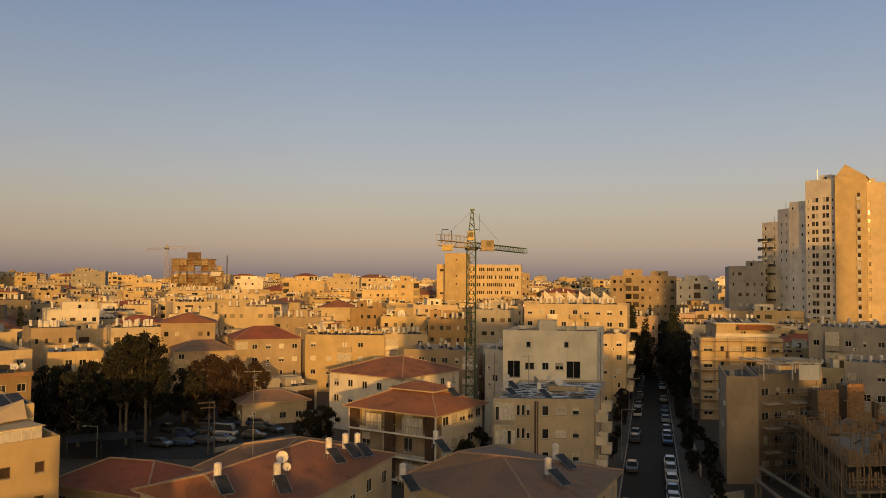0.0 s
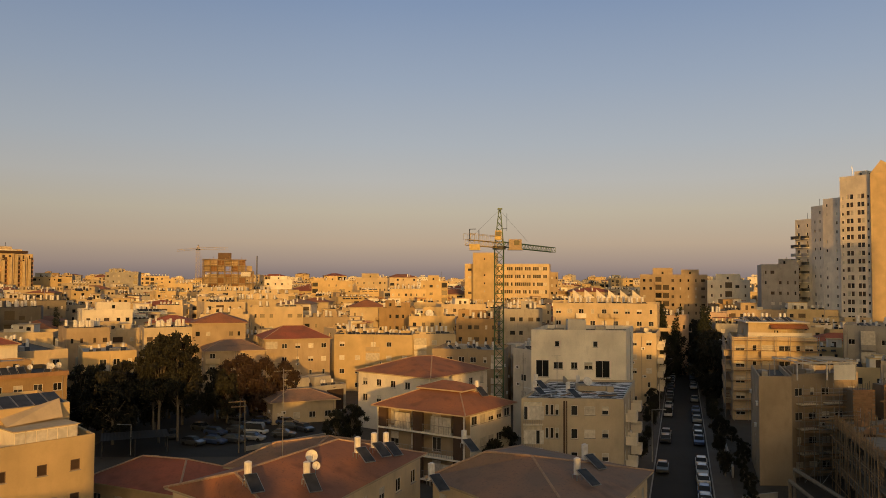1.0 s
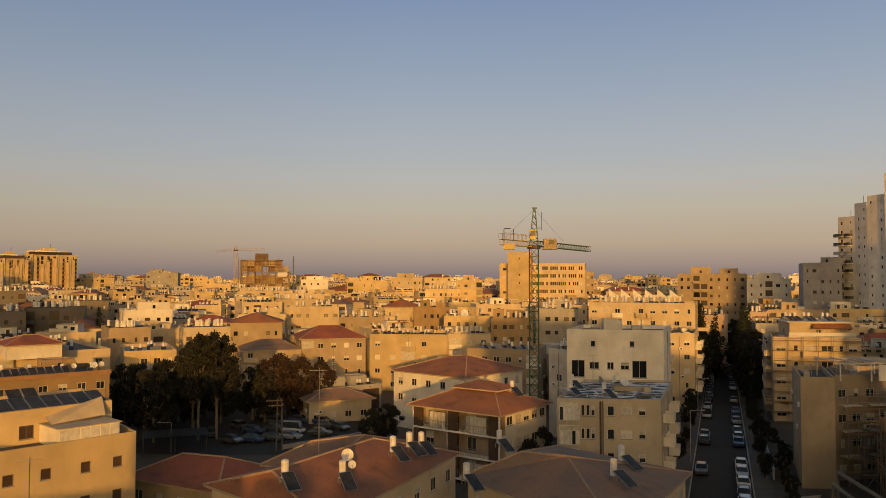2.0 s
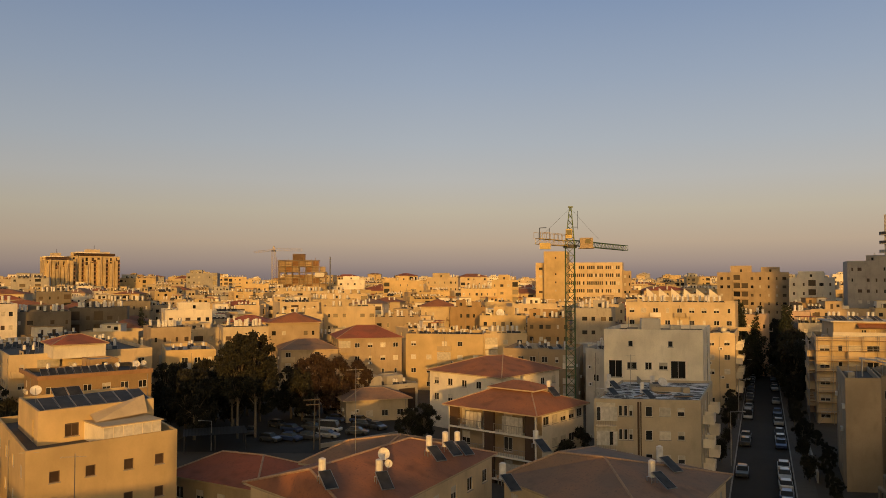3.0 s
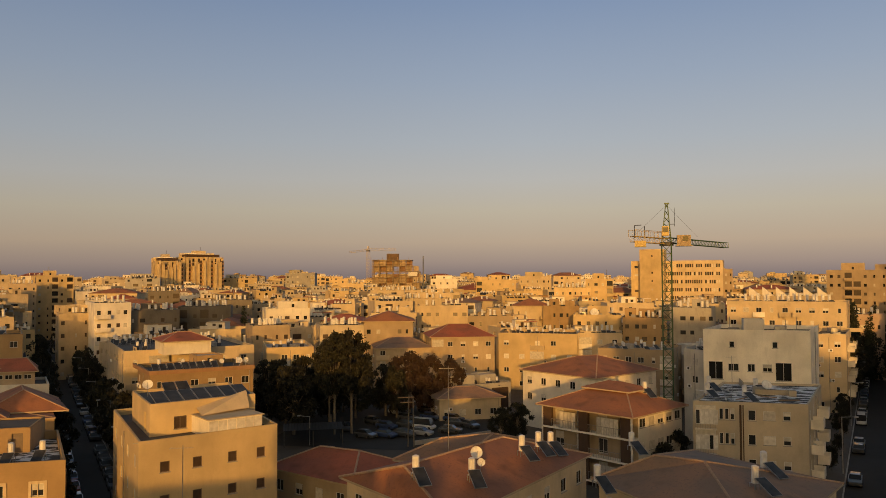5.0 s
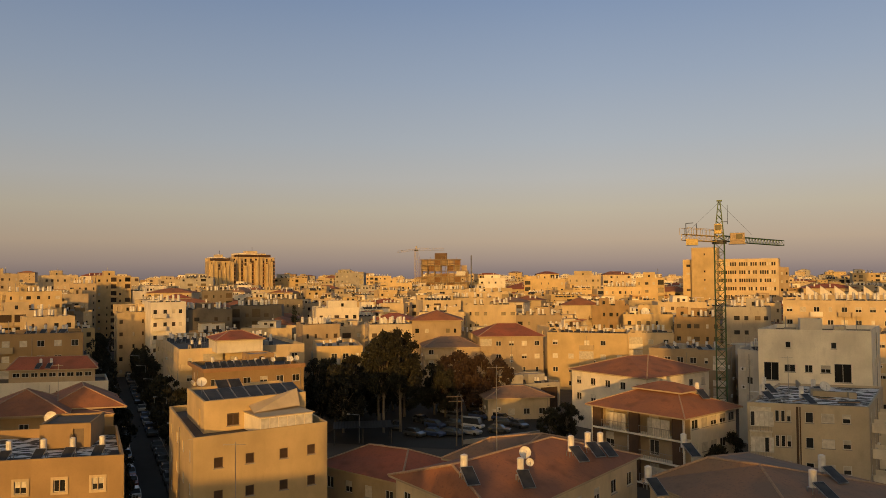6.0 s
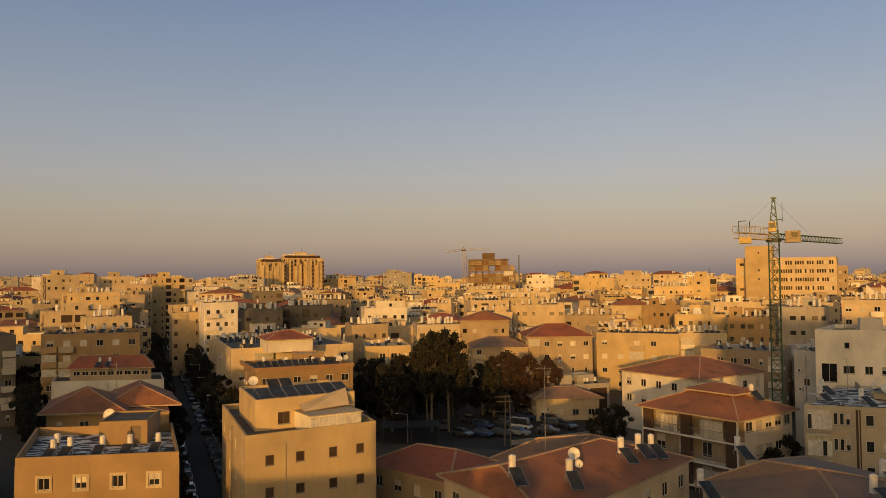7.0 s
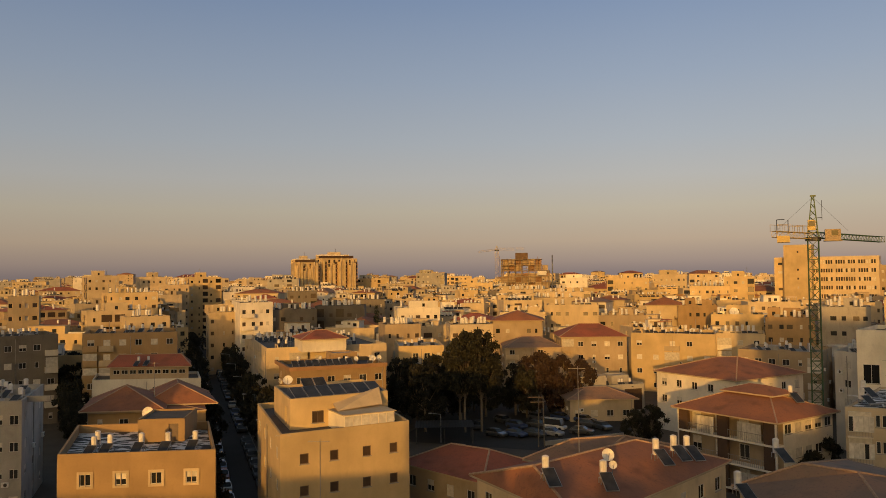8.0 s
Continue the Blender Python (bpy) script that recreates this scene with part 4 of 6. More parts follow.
def tree_model(name, height, trunk, blobs, leaf, label, seed, n=2600, size=0.36, stems=1):
    t = thing(name, 0, 0, -300, 0, label, "tree", "trees")
    r = random.Random(seed)
    g = Geo()
    for k in range(stems):
        ox = (k - (stems - 1) / 2) * 2.2
        pts = [Vector((ox, 0, -0.2)), Vector((ox + r.uniform(-0.2, 0.2), r.uniform(-0.2, 0.2), height * 0.3)), Vector((ox * 0.9 + r.uniform(-0.4, 0.4), 0.2, height * 0.55)), Vector((ox * 0.8, 0, height * 0.85))]
        rad = [trunk, trunk * 0.8, trunk * 0.55, trunk * 0.15]
        for a, b, ra, rb in zip(pts, pts[1:], rad, rad[1:]):
            g.rod(a, b, ra, 7, 0, rb)
        for bx, by, bz, br in blobs:
            if abs(bx - ox) < 3.5 and r.random() < 0.4:
                f = pts[1].lerp(pts[2], r.random())
                g.rod(f, (bx, by, bz), trunk * 0.22, 5, 0, trunk * 0.05)
    part("trunk", g, BARK, t)
    part("crown", leafy(blobs, n, size, seed), leaf, t)
    return t


def blobs_for(h0, h1, spread, k, r, seed):
    rr = random.Random(seed)
    out = []
    for i in range(k):
        f = (i + 0.5) / k
        w = spread * math.sin(math.pi * (0.18 + 0.72 * f))
        a = rr.uniform(0, 6.28)
        out.append((w * math.cos(a) * rr.uniform(0.3, 1), w * math.sin(a) * rr.uniform(0.3, 1), h0 + (h1 - h0) * f, r * rr.uniform(0.7, 1.2)))
    return out


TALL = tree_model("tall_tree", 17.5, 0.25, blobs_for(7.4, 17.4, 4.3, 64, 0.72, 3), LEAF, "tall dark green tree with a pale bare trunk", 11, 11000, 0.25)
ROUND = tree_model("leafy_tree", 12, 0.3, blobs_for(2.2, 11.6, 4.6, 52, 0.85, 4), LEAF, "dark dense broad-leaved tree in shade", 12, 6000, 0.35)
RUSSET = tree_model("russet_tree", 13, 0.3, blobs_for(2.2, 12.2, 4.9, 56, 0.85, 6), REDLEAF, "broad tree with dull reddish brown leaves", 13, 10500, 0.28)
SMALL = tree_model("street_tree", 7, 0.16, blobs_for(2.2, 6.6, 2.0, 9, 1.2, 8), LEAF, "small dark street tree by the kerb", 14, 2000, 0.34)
SPIRE = tree_model("cypress_tree", 15, 0.2, [(0, 0, 1.2 + 1.2 * k, 1.35 * (1 - (k / 12.0) ** 2) + 0.2) for k in range(12)], CYPRESS, "tall narrow dark cypress tree", 15, 3000, 0.26)


def plant(model, x, y, turn=0.0, scale=1.0):
    if model.name not in USED:
        USED.add(model.name)
        model.matrix_basis = pose(x, y, 0, 0, 0, turn)
        model.scale = (scale,) * 3
        return model
    t = copy_thing(model, pose(x, y, 0, 0, 0, turn))
    t.scale = (scale,) * 3
    return t


plant(TALL, -53.0, 130, 0, 1.02)
plant(TALL, -50.3, 131.5, 130, 1.04)
plant(TALL, -56.5, 136, 70, 0.92)
for x, y, a, k in ((-60, 128, 20, 1.0), (-64, 133, 90, 0.95), (-70, 138, 150, 1.0), (-58, 140, 200, 1.1), (-66, 146, 260, 1.0), (-74, 150, 10, 0.9),
                   (-60, 152, 300, 1.0), (-55, 146, 40, 0.9), (-50, 150, 120, 0.85), (-22.5, 129, 60, 0.5), (-20, 131, 100, 0.55),
                   (3.6, 106.5, 220, 0.5), (4.5, 113, 30, 0.6), (4.2, 100, 90, 0.38), (-1.5, 122, 80, 0.6)):
    plant(ROUND, x, y, a, k)
for x, y, k in ((-164, 252, 1.1), (-157, 258, 1.2), (-150, 262, 1.0), (-172, 246, 1.1), (-145, 250, 0.9), (-160, 240, 1.0)):
    plant(ROUND, x, y, x * 3, k)
plant(RUSSET, -45.5, 152, 0, 1.0)
plant(RUSSET, -41.0, 154, 130, 0.95)
plant(RUSSET, -49.0, 156, 240, 0.9)
plant(RUSSET, -39.0, 160, 300, 0.85)
plant(ROUND, -47.0, 148, 330, 0.8)
plant(ROUND, -62.0, 160, 75, 1.05)
for k in range(26):
    p = MAIN.at(8 + k * 7.4, (-5.6 if k % 2 else 5.8) + rn.uniform(-0.3, 0.3))
    plant(SMALL, p.x, p.y, rn.uniform(0, 360), rn.uniform(0.75, 1.2) * (1.0 if k > 12 else 0.5))
for k in range(30):
    p = SIDE.at(-10 + k * 7.0, (-5.0 if k % 2 else 5.2) + rn.uniform(-0.3, 0.3))
    plant(SMALL, p.x, p.y, rn.uniform(0, 360), rn.uniform(0.8, 1.3))
for k in range(12):
    p = MAIN.at(125 + k * 9, (-5.4 if k % 2 else 5.6))
    plant(ROUND, p.x, p.y, k * 50, rn.uniform(0.8, 1.1))
for k in range(26):
    p = SIDE.at(14 + k * 7.6, (-4.9 if k % 2 else 5.0))
    plant(ROUND, p.x, p.y, k * 77, rn.uniform(0.6, 0.88))
for k in range(14):
    p = MAIN.at(84 + k * 4.5, (-7.2 if k % 2 else 7.4) + rn.uniform(-0.8, 1.2))
    plant(ROUND, p.x, p.y, k * 71, rn.uniform(0.95, 1.25))
for o in (-3.4, 3.8):
    for k in range(3):
        p = MAIN.at(122 + k * 3.0, o * (1.5 + 0.2 * k))
        plant(SPIRE, p.x, p.y, k * 50, rn.uniform(1.35, 1.5))
for k in range(9):
    p = MAIN.at(-6 + k * 6.5, 8.6 + rn.uniform(-0.8, 1.2))
    plant(ROUND, p.x, p.y, k * 61, rn.uniform(0.14, 0.26))
# trees added to darken a gap where there is only shaded street
for x, y, k in ((-116, 99, 0.7), (-122, 104, 0.8), (-135, 115, 0.9), (-148, 127, 1.0), (-161, 139, 1.0), (-172, 146, 1.1), (-108, 93, 0.6), (-187, 162, 1.1)):
    plant(ROUND, x, y, x * 3, k)
for k in range(5):
    p = SIDE.at(-22 + k * 7.5, (-5.2 if k % 2 else 5.2))
    plant(ROUND, p.x, p.y, k * 47, rn.uniform(0.45, 0.6))
for k in range(9):
    p = MAIN.at(36 + k * 10, (-6.0 if k % 2 else 6.2))
    plant(ROUND, p.x, p.y, k * 83, rn.uniform(0.5, 0.72) * (0.55 if k < 4 else 1.0))
for x, y, k in ((61.5, 232, 1.25), (64.2, 238, 1.35), (71.5, 240, 1.3), (59.0, 226, 1.1), (74.0, 246, 1.2), (-113, 206, 1.35), (-172, 165, 1.1), (-176, 330, 1.3), (-150, 330, 1.4)):
    plant(SPIRE, x, y, x * 7, k)


# ---- tower crane ----
def lattice(g, a, b, w, bay, r, up=(0, 0, 1)):
    """A square lattice beam from a to b, w wide, braced at every bay."""
    a, b = Vector(a), Vector(b)
    d = (b - a).normalized()
    s = d.cross(Vector(up))
    s = (s if s.length > 0.1 else d.cross(Vector((1, 0, 0)))).normalized() * (w / 2)
    q = d.cross(s).normalized() * (w / 2)
    cs = [s + q, -s + q, -s - q, s - q]
    n = max(1, int((b - a).length / bay))
    for c in cs:
        g.rod(a + c, b + c, r, 4)
    for i in range(n):
        p0, p1 = a.lerp(b, i / n), a.lerp(b, (i + 1) / n)
        for k in range(4):
            g.rod(p0 + cs[k], p1 + cs[(k + 1) % 4], r * 0.6, 3)
            g.rod(p1 + cs[k], p1 + cs[(k + 1) % 4], r * 0.6, 3)


def tower_crane(x, y, deck, top, mast_w, jib, counter, label, mast_paint, arm_paint, light=False):
    t = thing("tower_crane", x, y, 0, 0, label, "crane")
    r = 0.05 if light else 0.09
    g = Geo()
    lattice(g, (0, 0, 0), (0, 0, deck), mast_w, mast_w, r)
    part("mast", g, mast_paint, t)
    g = Geo()
    for sx, sy in ((-0.5, -0.5), (0.5, -0.5), (0.5, 0.5), (-0.5, 0.5)):
        g.rod((sx * mast_w, sy * mast_w, deck + 0.3), (0.1 + sx * 0.3, sy * 0.3, top), r, 4)
        for k in range(6):
            f0, f1 = k / 6, (k + 1) / 6
            za, zb = deck + 0.3 + (top - deck) * f0, deck + 0.3 + (top - deck - 0.3) * f1
            wa, wb = mast_w * (1 - f0) + 0.3 * f0, mast_w * (1 - f1) + 0.3 * f1
            g.rod((sx * wa + 0.1 * f0, sy * wa, za), (-sx * wb + 0.1 * f1, sy * wb, zb), r * 0.5, 3)
            g.rod((sx * wb + 0.1 * f1, sy * wb, zb), (sx * wb + 0.1 * f1, -sy * wb, zb), r * 0.5, 3)
    g.box(-0.3, -0.25, top, 0.55, 0.25, top + 0.22)
    part("tower_head", g, mast_paint, t)
    g = Geo()
    g.rod((0, 0, deck - 0.25), (0, 0, deck + 0.35), mast_w * 0.75, 12)
    part("slewing_ring", g, DARKMETAL, t)
    j = Vector(jib)
    g = Geo()
    lattice(g, (0, 0, deck + 0.7), j, 0.9 if not light else 1.2, 1.0 if not light else 1.8, r * 0.7)
    part("jib", g, mast_paint if not light else arm_paint, t)
    c = Vector(counter)
    g = Geo()
    lattice(g, (0, 0, deck + 0.5), c, 0.9, 1.1, r * 0.7)
    part("counter_jib", g, arm_paint, t)
    return t, j, c


# the main crane over the houses
CX, CY, CZ = 5.0, 135.0, 33.6
crane, cj, cc = tower_crane(CX, CY, CZ, 40.4, 1.55, (11.3, 17.0, CZ + 0.35), (-5.6, -6.0, CZ + 0.7), "green lattice tower crane with yellow cab deck and long jib", CRANEGREEN, CRANEYELLOW)
g = Geo()
g.box(1.7, -0.9, CZ - 0.2, 3.9, 1.0, CZ + 1.5)
g.box(1.5, -1.1, CZ - 0.35, 4.1, 1.2, CZ - 0.2)
part("motor_house", g, WALLS["tan"], crane)
g = Geo()
g.box(2.6, -0.93, CZ + 0.5, 3.5, -0.903, CZ + 1.3)
part("motor_house_window", g, GLASS, crane)
g = Geo()
g.box(-5.2, -6.4, CZ - 0.6, -3.4, -4.4, CZ + 0.4)
part("counterweight", g, CRANEYELLOW, crane)
g = Geo()
for k in range(9):
    p = Vector((0, 0, CZ + 0.9)).lerp(Vector((-5.6, -6.0, CZ + 1.1)), k / 8)
    for o in (-0.8, 0.8):
        g.rod(p + Vector((o * 0.7, -o * 0.7, 0)), p + Vector((o * 0.7, -o * 0.7, 1.1)), 0.035, 4)
for o in (-0.8, 0.8):
    g.rod((o * 0.7, -o * 0.7, CZ + 2.0), (-5.6 + o * 0.7, -6.0 - o * 0.7, CZ + 2.2), 0.035, 4)
part("handrail", g, CRANEYELLOW, crane)
g = Geo()
g.rod((-5.2, -6.2, CZ + 0.9), (-5.2, -6.2, CZ + 2.9), 0.06, 4)
g.rod((-3.6, -4.8, CZ + 1.1), (-3.6, -4.8, CZ + 2.9), 0.06, 4)
g.rod((-5.2, -6.2, CZ + 2.9), (-4.1, -5.2, CZ + 3.0), 0.06, 4)
part("winch_frame", g, DARKMETAL, crane)
g = Geo()
g.box(-0.75, -1.5, CZ + 1.4, 0.35, -0.4, CZ + 3.0)
part("operator_cab", g, CRANEYELLOW, crane)
g = Geo()
g.box(-0.65, -1.53, CZ + 2.0, 0.25, -1.503, CZ + 2.8)
part("cab_window", g, GLASS, crane)
g = Geo()
for a, b in (((0.1, 0, 40.3), (-5.2, -5.6, CZ + 1.3)), ((0.1, 0, 40.3), (5.6, 8.5, CZ + 1.6))):
    g.rod(a, b, 0.02, 3)
part("tie_rod", g, DARKMETAL, crane)
g = Geo()
g.rod((0.6, 0, CZ + 3.4), (1.35, 0, CZ + 3.4), 0.05, 4)
g.rod((1.35, 0, CZ + 3.0), (1.35, 0, CZ + 6.2), 0.035, 4)
part("ladder_mast", g, DARKMETAL, crane)

# the far building site and its crane
site = thing("building_under_construction", -143.5, 405, 0, 17, "unfinished brown concrete frame building with open floors", "building")
for k in range(12):
    z = 3.2 * k
    g = Geo()
    g.box(0, 0, z + 2.95, 27 - (4 if k > 9 else 0), 18, z + 3.2)
    part("floor_slab", g, WALLS["concrete"], site)
    for a in range(8):
        for b in (0.3, 17.2):
            if a * 3.7 + 0.8 < (27 if k < 10 else 23):
                g = Geo()
                g.box(a * 3.7 + 0.2, b, z, a * 3.7 + 0.75, b + 0.5, z + 2.95)
                part("column", g, WALLS["concrete"], site)
    for a in range(7):
        if (a * 5 + k * 3) % 9:
            g = Geo()
            g.box(a * 3.7 + 0.78, 0.5 + (a + k) % 3, z, a * 3.7 + 3.85, 0.75 + (a + k) % 3, z + (2.9 if (a * 3 + k) % 3 else 1.6))
            part("block_infill", g, WALLS["tan"] if (a + 2 * k) % 3 else WALLS["brick"], site)
g = Geo()
for k in range(24):
    d = Geo()
    d.box(-0.6, -1.6, 0.9 + 1.6 * k, (27.6 if k < 20 else 23.6) - (k % 5) * 0.7, -0.5, 1.05 + 1.6 * k)
    part("scaffold_deck", d, WOOD, site)
for k in range(14):
    d = Geo()
    d.rod((-0.5 + 2.1 * k, -1.5, 0), (-0.5 + 2.1 * k, -1.5, (40.0 if k < 12 else 33.0) - (k * 5 % 7) * 0.4), 0.09, 4)
    part("scaffold_upright", d, WOOD, site)
d = Geo()
d.rod((28.6, 2.0, 0), (28.6, 2.0, 40.5), 0.35, 4)
part("hoist_mast", d, METAL, site)
d = Geo()
d.box(20.2, -1.75, 29.2, 25.2, -1.62, 31.6)
part("site_banner", d, FRAME, site)
g.box(8, 6, 38.4, 15, 12, 42)
part("stair_core", g, WALLS["umber"], site)
tower_crane(-144, 400, 43.2, 45.5, 1.6, (14, 6, 43.9), (-9.5, -4, 42.5), "distant yellow tower crane over a building site", CRANEYELLOW, CRANEYELLOW, True)


# ---- tiled houses in front ----
def ridge_house(name, eaves, ridge, ze, zr, tile, wall, label, zb=0.0, windows=True):
    """A house from its four eave corners (anticlockwise) and the two ends of its ridge; ridge end 0 lies by corners 3 and 0."""
    o = Vector(eaves[0])
    t = thing(name, o.x, o.y, 0, 0, label, "house")
    e = [Vector(p) - o for p in eaves]
    a, b = (Vector(p) - o for p in ridge)
    c = sum(e, Vector((0, 0))) / 4
    w = [c + (p - c) * (1 - 0.7 / (p - c).length) for p in e]
    g = Geo()
    for i in range(4):
        p, q = w[i], w[(i + 1) % 4]
        ln = (q - p).length
        n = max(2, int(ln / 3.2))
        spots = [(ln * (k + 0.5) / n, z) for k in range(n) for z in (ze - 2.3, ze - 5.3) if z > zb + 0.1]
        facade(g, p, q, zb, ze, [(s - 0.6, s + 0.6, z, z + 1.3) for s, z in spots])
        for s, z in spots:
            put_window(t, p, q, s, z, 1.2, 1.3, RND.choice(("clear", "half", "shut")))
    part("wall", g, WALLS[wall], t)
    g = Geo()
    lo = [(p.x, p.y, ze) for p in e]
    up = [(p.x, p.y, ze + 0.2) for p in e]
    r0, r1 = (a.x, a.y, zr), (b.x, b.y, zr)
    g.face(lo[::-1], 1)
    for i in range(4):
        j = (i + 1) % 4
        g.face([lo[i], lo[j], up[j], up[i]], 1)
    g.face([up[0], up[1], r1, r0])
    g.face([up[1], up[2], r1])
    g.face([up[2], up[3], r0, r1])
    g.face([up[3], up[0], r0])
    part("roof", g, [tile, WALLS["tan"]], t)
    for p, q in ((up[0], r0), (up[3], r0), (up[1], r1), (up[2], r1), (r0, r1)):
        g = Geo()
        p, q = Vector(p), Vector(q)
        n = int((q - p).length / 0.42) + 1
        for k in range(n):
            g.rod(p.lerp(q, k / n), p.lerp(q, (k + 1) / n + 0.01), 0.13, 6, 0, 0.105)
        part("ridge_tiles", g, RIDGE, t)
    return t


ridge_house("tiled_house", [(-13.5, 56.5), (-4.6, 81.2), (-14.5, 88.0), (-26.6, 66.8)], [(-19.1, 62.6), (-13.0, 76.0)], 9.6, 12.2, BROWNTILE, "cream",
            "house under a broad orange-brown hipped tile roof")
ridge_house("tiled_house", [(-24.2, 75.2), (-17.5, 73.0), (-9.0, 86.5), (-18, 90)], [(-19.6, 77.5), (-14.9, 81.0)], 9.4, 11.5, GREYTILE, "cream",
            "rear wing under a weathered brown hipped roof")
ridge_house("tiled_house", [(-4.2, 73.8), (8.5, 57.5), (18.2, 77.5), (6.0, 88.5)], [(1.6, 74.2), (5.8, 72.6)], 9.0, 11.6, GREYTILE, "cream",
            "house under a weathered brown hipped roof")
ridge_house("low_house", [(-42.5, 83.0), (-29.5, 77.5), (-26.5, 88.5), (-38.5, 94.5)], [(-37.0, 86.5), (-31.5, 85.2)], 5.8, 7.9, REDTILE, "tan",
            "low house under a dull red tile roof in shade")
ridge_house("tiled_house", [(-22.0, 146.5), (-7.0, 135.8), (4.0, 152.0), (-11.5, 163.0)], [(-11.0, 148.2), (-7.5, 150.6)], 10.4, 13.2, BROWNTILE, "white",
            "cream three-storey house under an orange-brown hipped roof")


# ---- the balconied house ----
bh = thing("balconied_house", -13.2, 110.4, 0, -32, "house with brown pillars, deep balconies and a terracotta hipped roof", "house")
BW, BD, BH = 14.6, 12.8, 9.9
g = Geo()
bp = [(0, 1.6), (BW, 1.6), (BW, BD), (0, BD)]
for e in range(4):
    p, q = bp[e], bp[(e + 1) % 4]
    ln = math.dist(p, q)
    n = 4 if e % 2 == 0 else 5
    spots = [(ln * (k + 0.5) / n, 1.1 + 3.15 * fl + (0.0 if e == 0 else 0.9)) for k in range(n) for fl in range(3)]
    hh = 2.0 if e == 0 else 1.2
    back = g if e else Geo()
    facade(back, p, q, 0, BH, [(s - 0.75, s + 0.75, z, z + hh) for s, z in spots])
    # tan, not white like the sides: the recess's shade is put into the colour
    if not e:
        part("recessed_wall", back, WALLS["tan"], bh)
    for s, z in spots:
        put_window(bh, p, q, s, z, 1.5, hh, RND.choice(("clear", "half", "shut")))
part("wall", g, WALLS["white"], bh)
for fl in range(4):
    g = Geo()
    g.box(-0.15, 0, 0.55 + 3.15 * fl, BW + 0.1, 1.597, 0.8 + 3.15 * fl)
    part("balcony_slab", g, WALLS["white"], bh)
for x, wd in ((0.0, 1.5), (6.2, 1.5), (12.9, 1.6)):
    g = Geo()
    g.box(x, 0.05, 0, x + wd, 0.55, BH)
    part("pillar", g, WALLS["brown"], bh)
for x in (-0.12, BW - 0.1):
    g = Geo()
    g.box(x, -0.03, 0, x + 0.2, 0.2, BH)
    part("downpipe", g, WALLS["white"], bh)
_g = Geo()
_g.box(0, 0, 0, 0.03, 0.03, 1.0)
BALUSTER = _g.mesh("baluster", [RAIL])
for fl in range(3):
    for x0, x1 in ((1.5, 6.2), (7.7, 12.9)):
        z = 0.8 + 3.15 * fl
        g = Geo()
        g.box(x0, 0.06, z + 1.0, x1, 0.13, z + 1.06)
        rail = part("railing", g, RAIL, bh)
        k = x0 + 0.06
        while k < x1:
            part("baluster", BALUSTER, None, rail, m=pose(k, 0.08, z))
            k += 0.27
        if (fl + int(x0)) % 2:
            k = x0 + 1.4
            while k < x1 - 0.6:
                g = Geo()
                g.box(k, 0.18, z + 0.05, k + 0.62, 0.24, z + 2.25)
                part("balcony_shutter", g, SHUTTER, bh)
                k += 0.68
g = Geo()
caps = hip_roof(g, [(0, 0), (BW, 0), (BW, BD), (0, BD)], BH, 2.6, 0.7, 0, 1)
part("roof", g, [BROWNTILE, WALLS["tan"]], bh)
ridge_caps(caps, bh)
g = Geo()
g.box(4.0, 5.2, 11.0, 10.8, 9.6, 12.2)
part("raised_wall", g, WALLS["tan"], bh)
g = Geo()
hip_roof(g, [(4.0, 5.2), (10.8, 5.2), (10.8, 9.6), (4.0, 9.6)], 12.2, 1.1, 0.6, 0, 1)
part("raised_roof", g, [BROWNTILE, WALLS["tan"]], bh)


# ---- things on roofs ----
def dish(x, y, z, turn, r=0.6, tilt=35):
    t = thing("satellite_dish", x, y, z, turn, "round pale satellite dish on a roof pole", "satellite dish", "satellite dishes")
    g = Geo()
    g.rod((0, 0.1, 0), (0, 0.1, 1.0), 0.035, 5)
    part("pole", g, METAL, t)
    g = Geo()
    m = pose(0, 0, 1.25, 90 - tilt, 0, 0)
    rings = [(0.02, 0.0), (0.5 * r, 0.04), (0.8 * r, 0.1), (r, 0.17)]
    n = 14
    base = len(g.v)
    for back in (0, -0.025):
        for rr, d in rings:
            for k in range(n):
                a = 2 * math.pi * k / n
                g.v.append(tuple(m @ Vector((rr * math.cos(a), rr * math.sin(a), d + back))))
    for side in (0, 1):
        for i in range(3):
            for k in range(n):
                p = base + side * 4 * n + i * n
                q = (p + k, p + (k + 1) % n, p + n + (k + 1) % n, p + n + k)
                g.f.append(q if side == 0 else q[::-1])
                g.m.append(0)
    for k in range(n):
        p, q = base + 3 * n, base + 7 * n
        g.f.append((p + k, p + (k + 1) % n, q + (k + 1) % n, q + k))
        g.m.append(0)
    part("reflector", g, TANK, t)
    g = Geo()
    g.rod(m @ Vector((0, -r * 0.9, 0.1)), m @ Vector((0, 0, 0.6)), 0.02, 4)
    part("feed_arm", g, METAL, t)
    return t


def aerial(x, y, z, height, label="thin television aerial on a tall pole"):
    t = thing("aerial", x, y, z, 20, label, "aerial", "aerials")
    g = Geo()
    g.rod((0, 0, -0.2), (0, 0, height), 0.045, 5, 0, 0.03)
    part("pole", g, METAL, t)
    g = Geo()
    g.rod((-0.9, 0, height - 0.2), (0.7, 0, height - 0.2), 0.018, 3)
    for k in range(7):
        g.rod((-0.8 + 0.22 * k, -0.35 + 0.03 * k, height - 0.2), (-0.8 + 0.22 * k, 0.35 - 0.03 * k, height - 0.2), 0.012, 3)
    part("yagi", g, METAL, t)
    return t


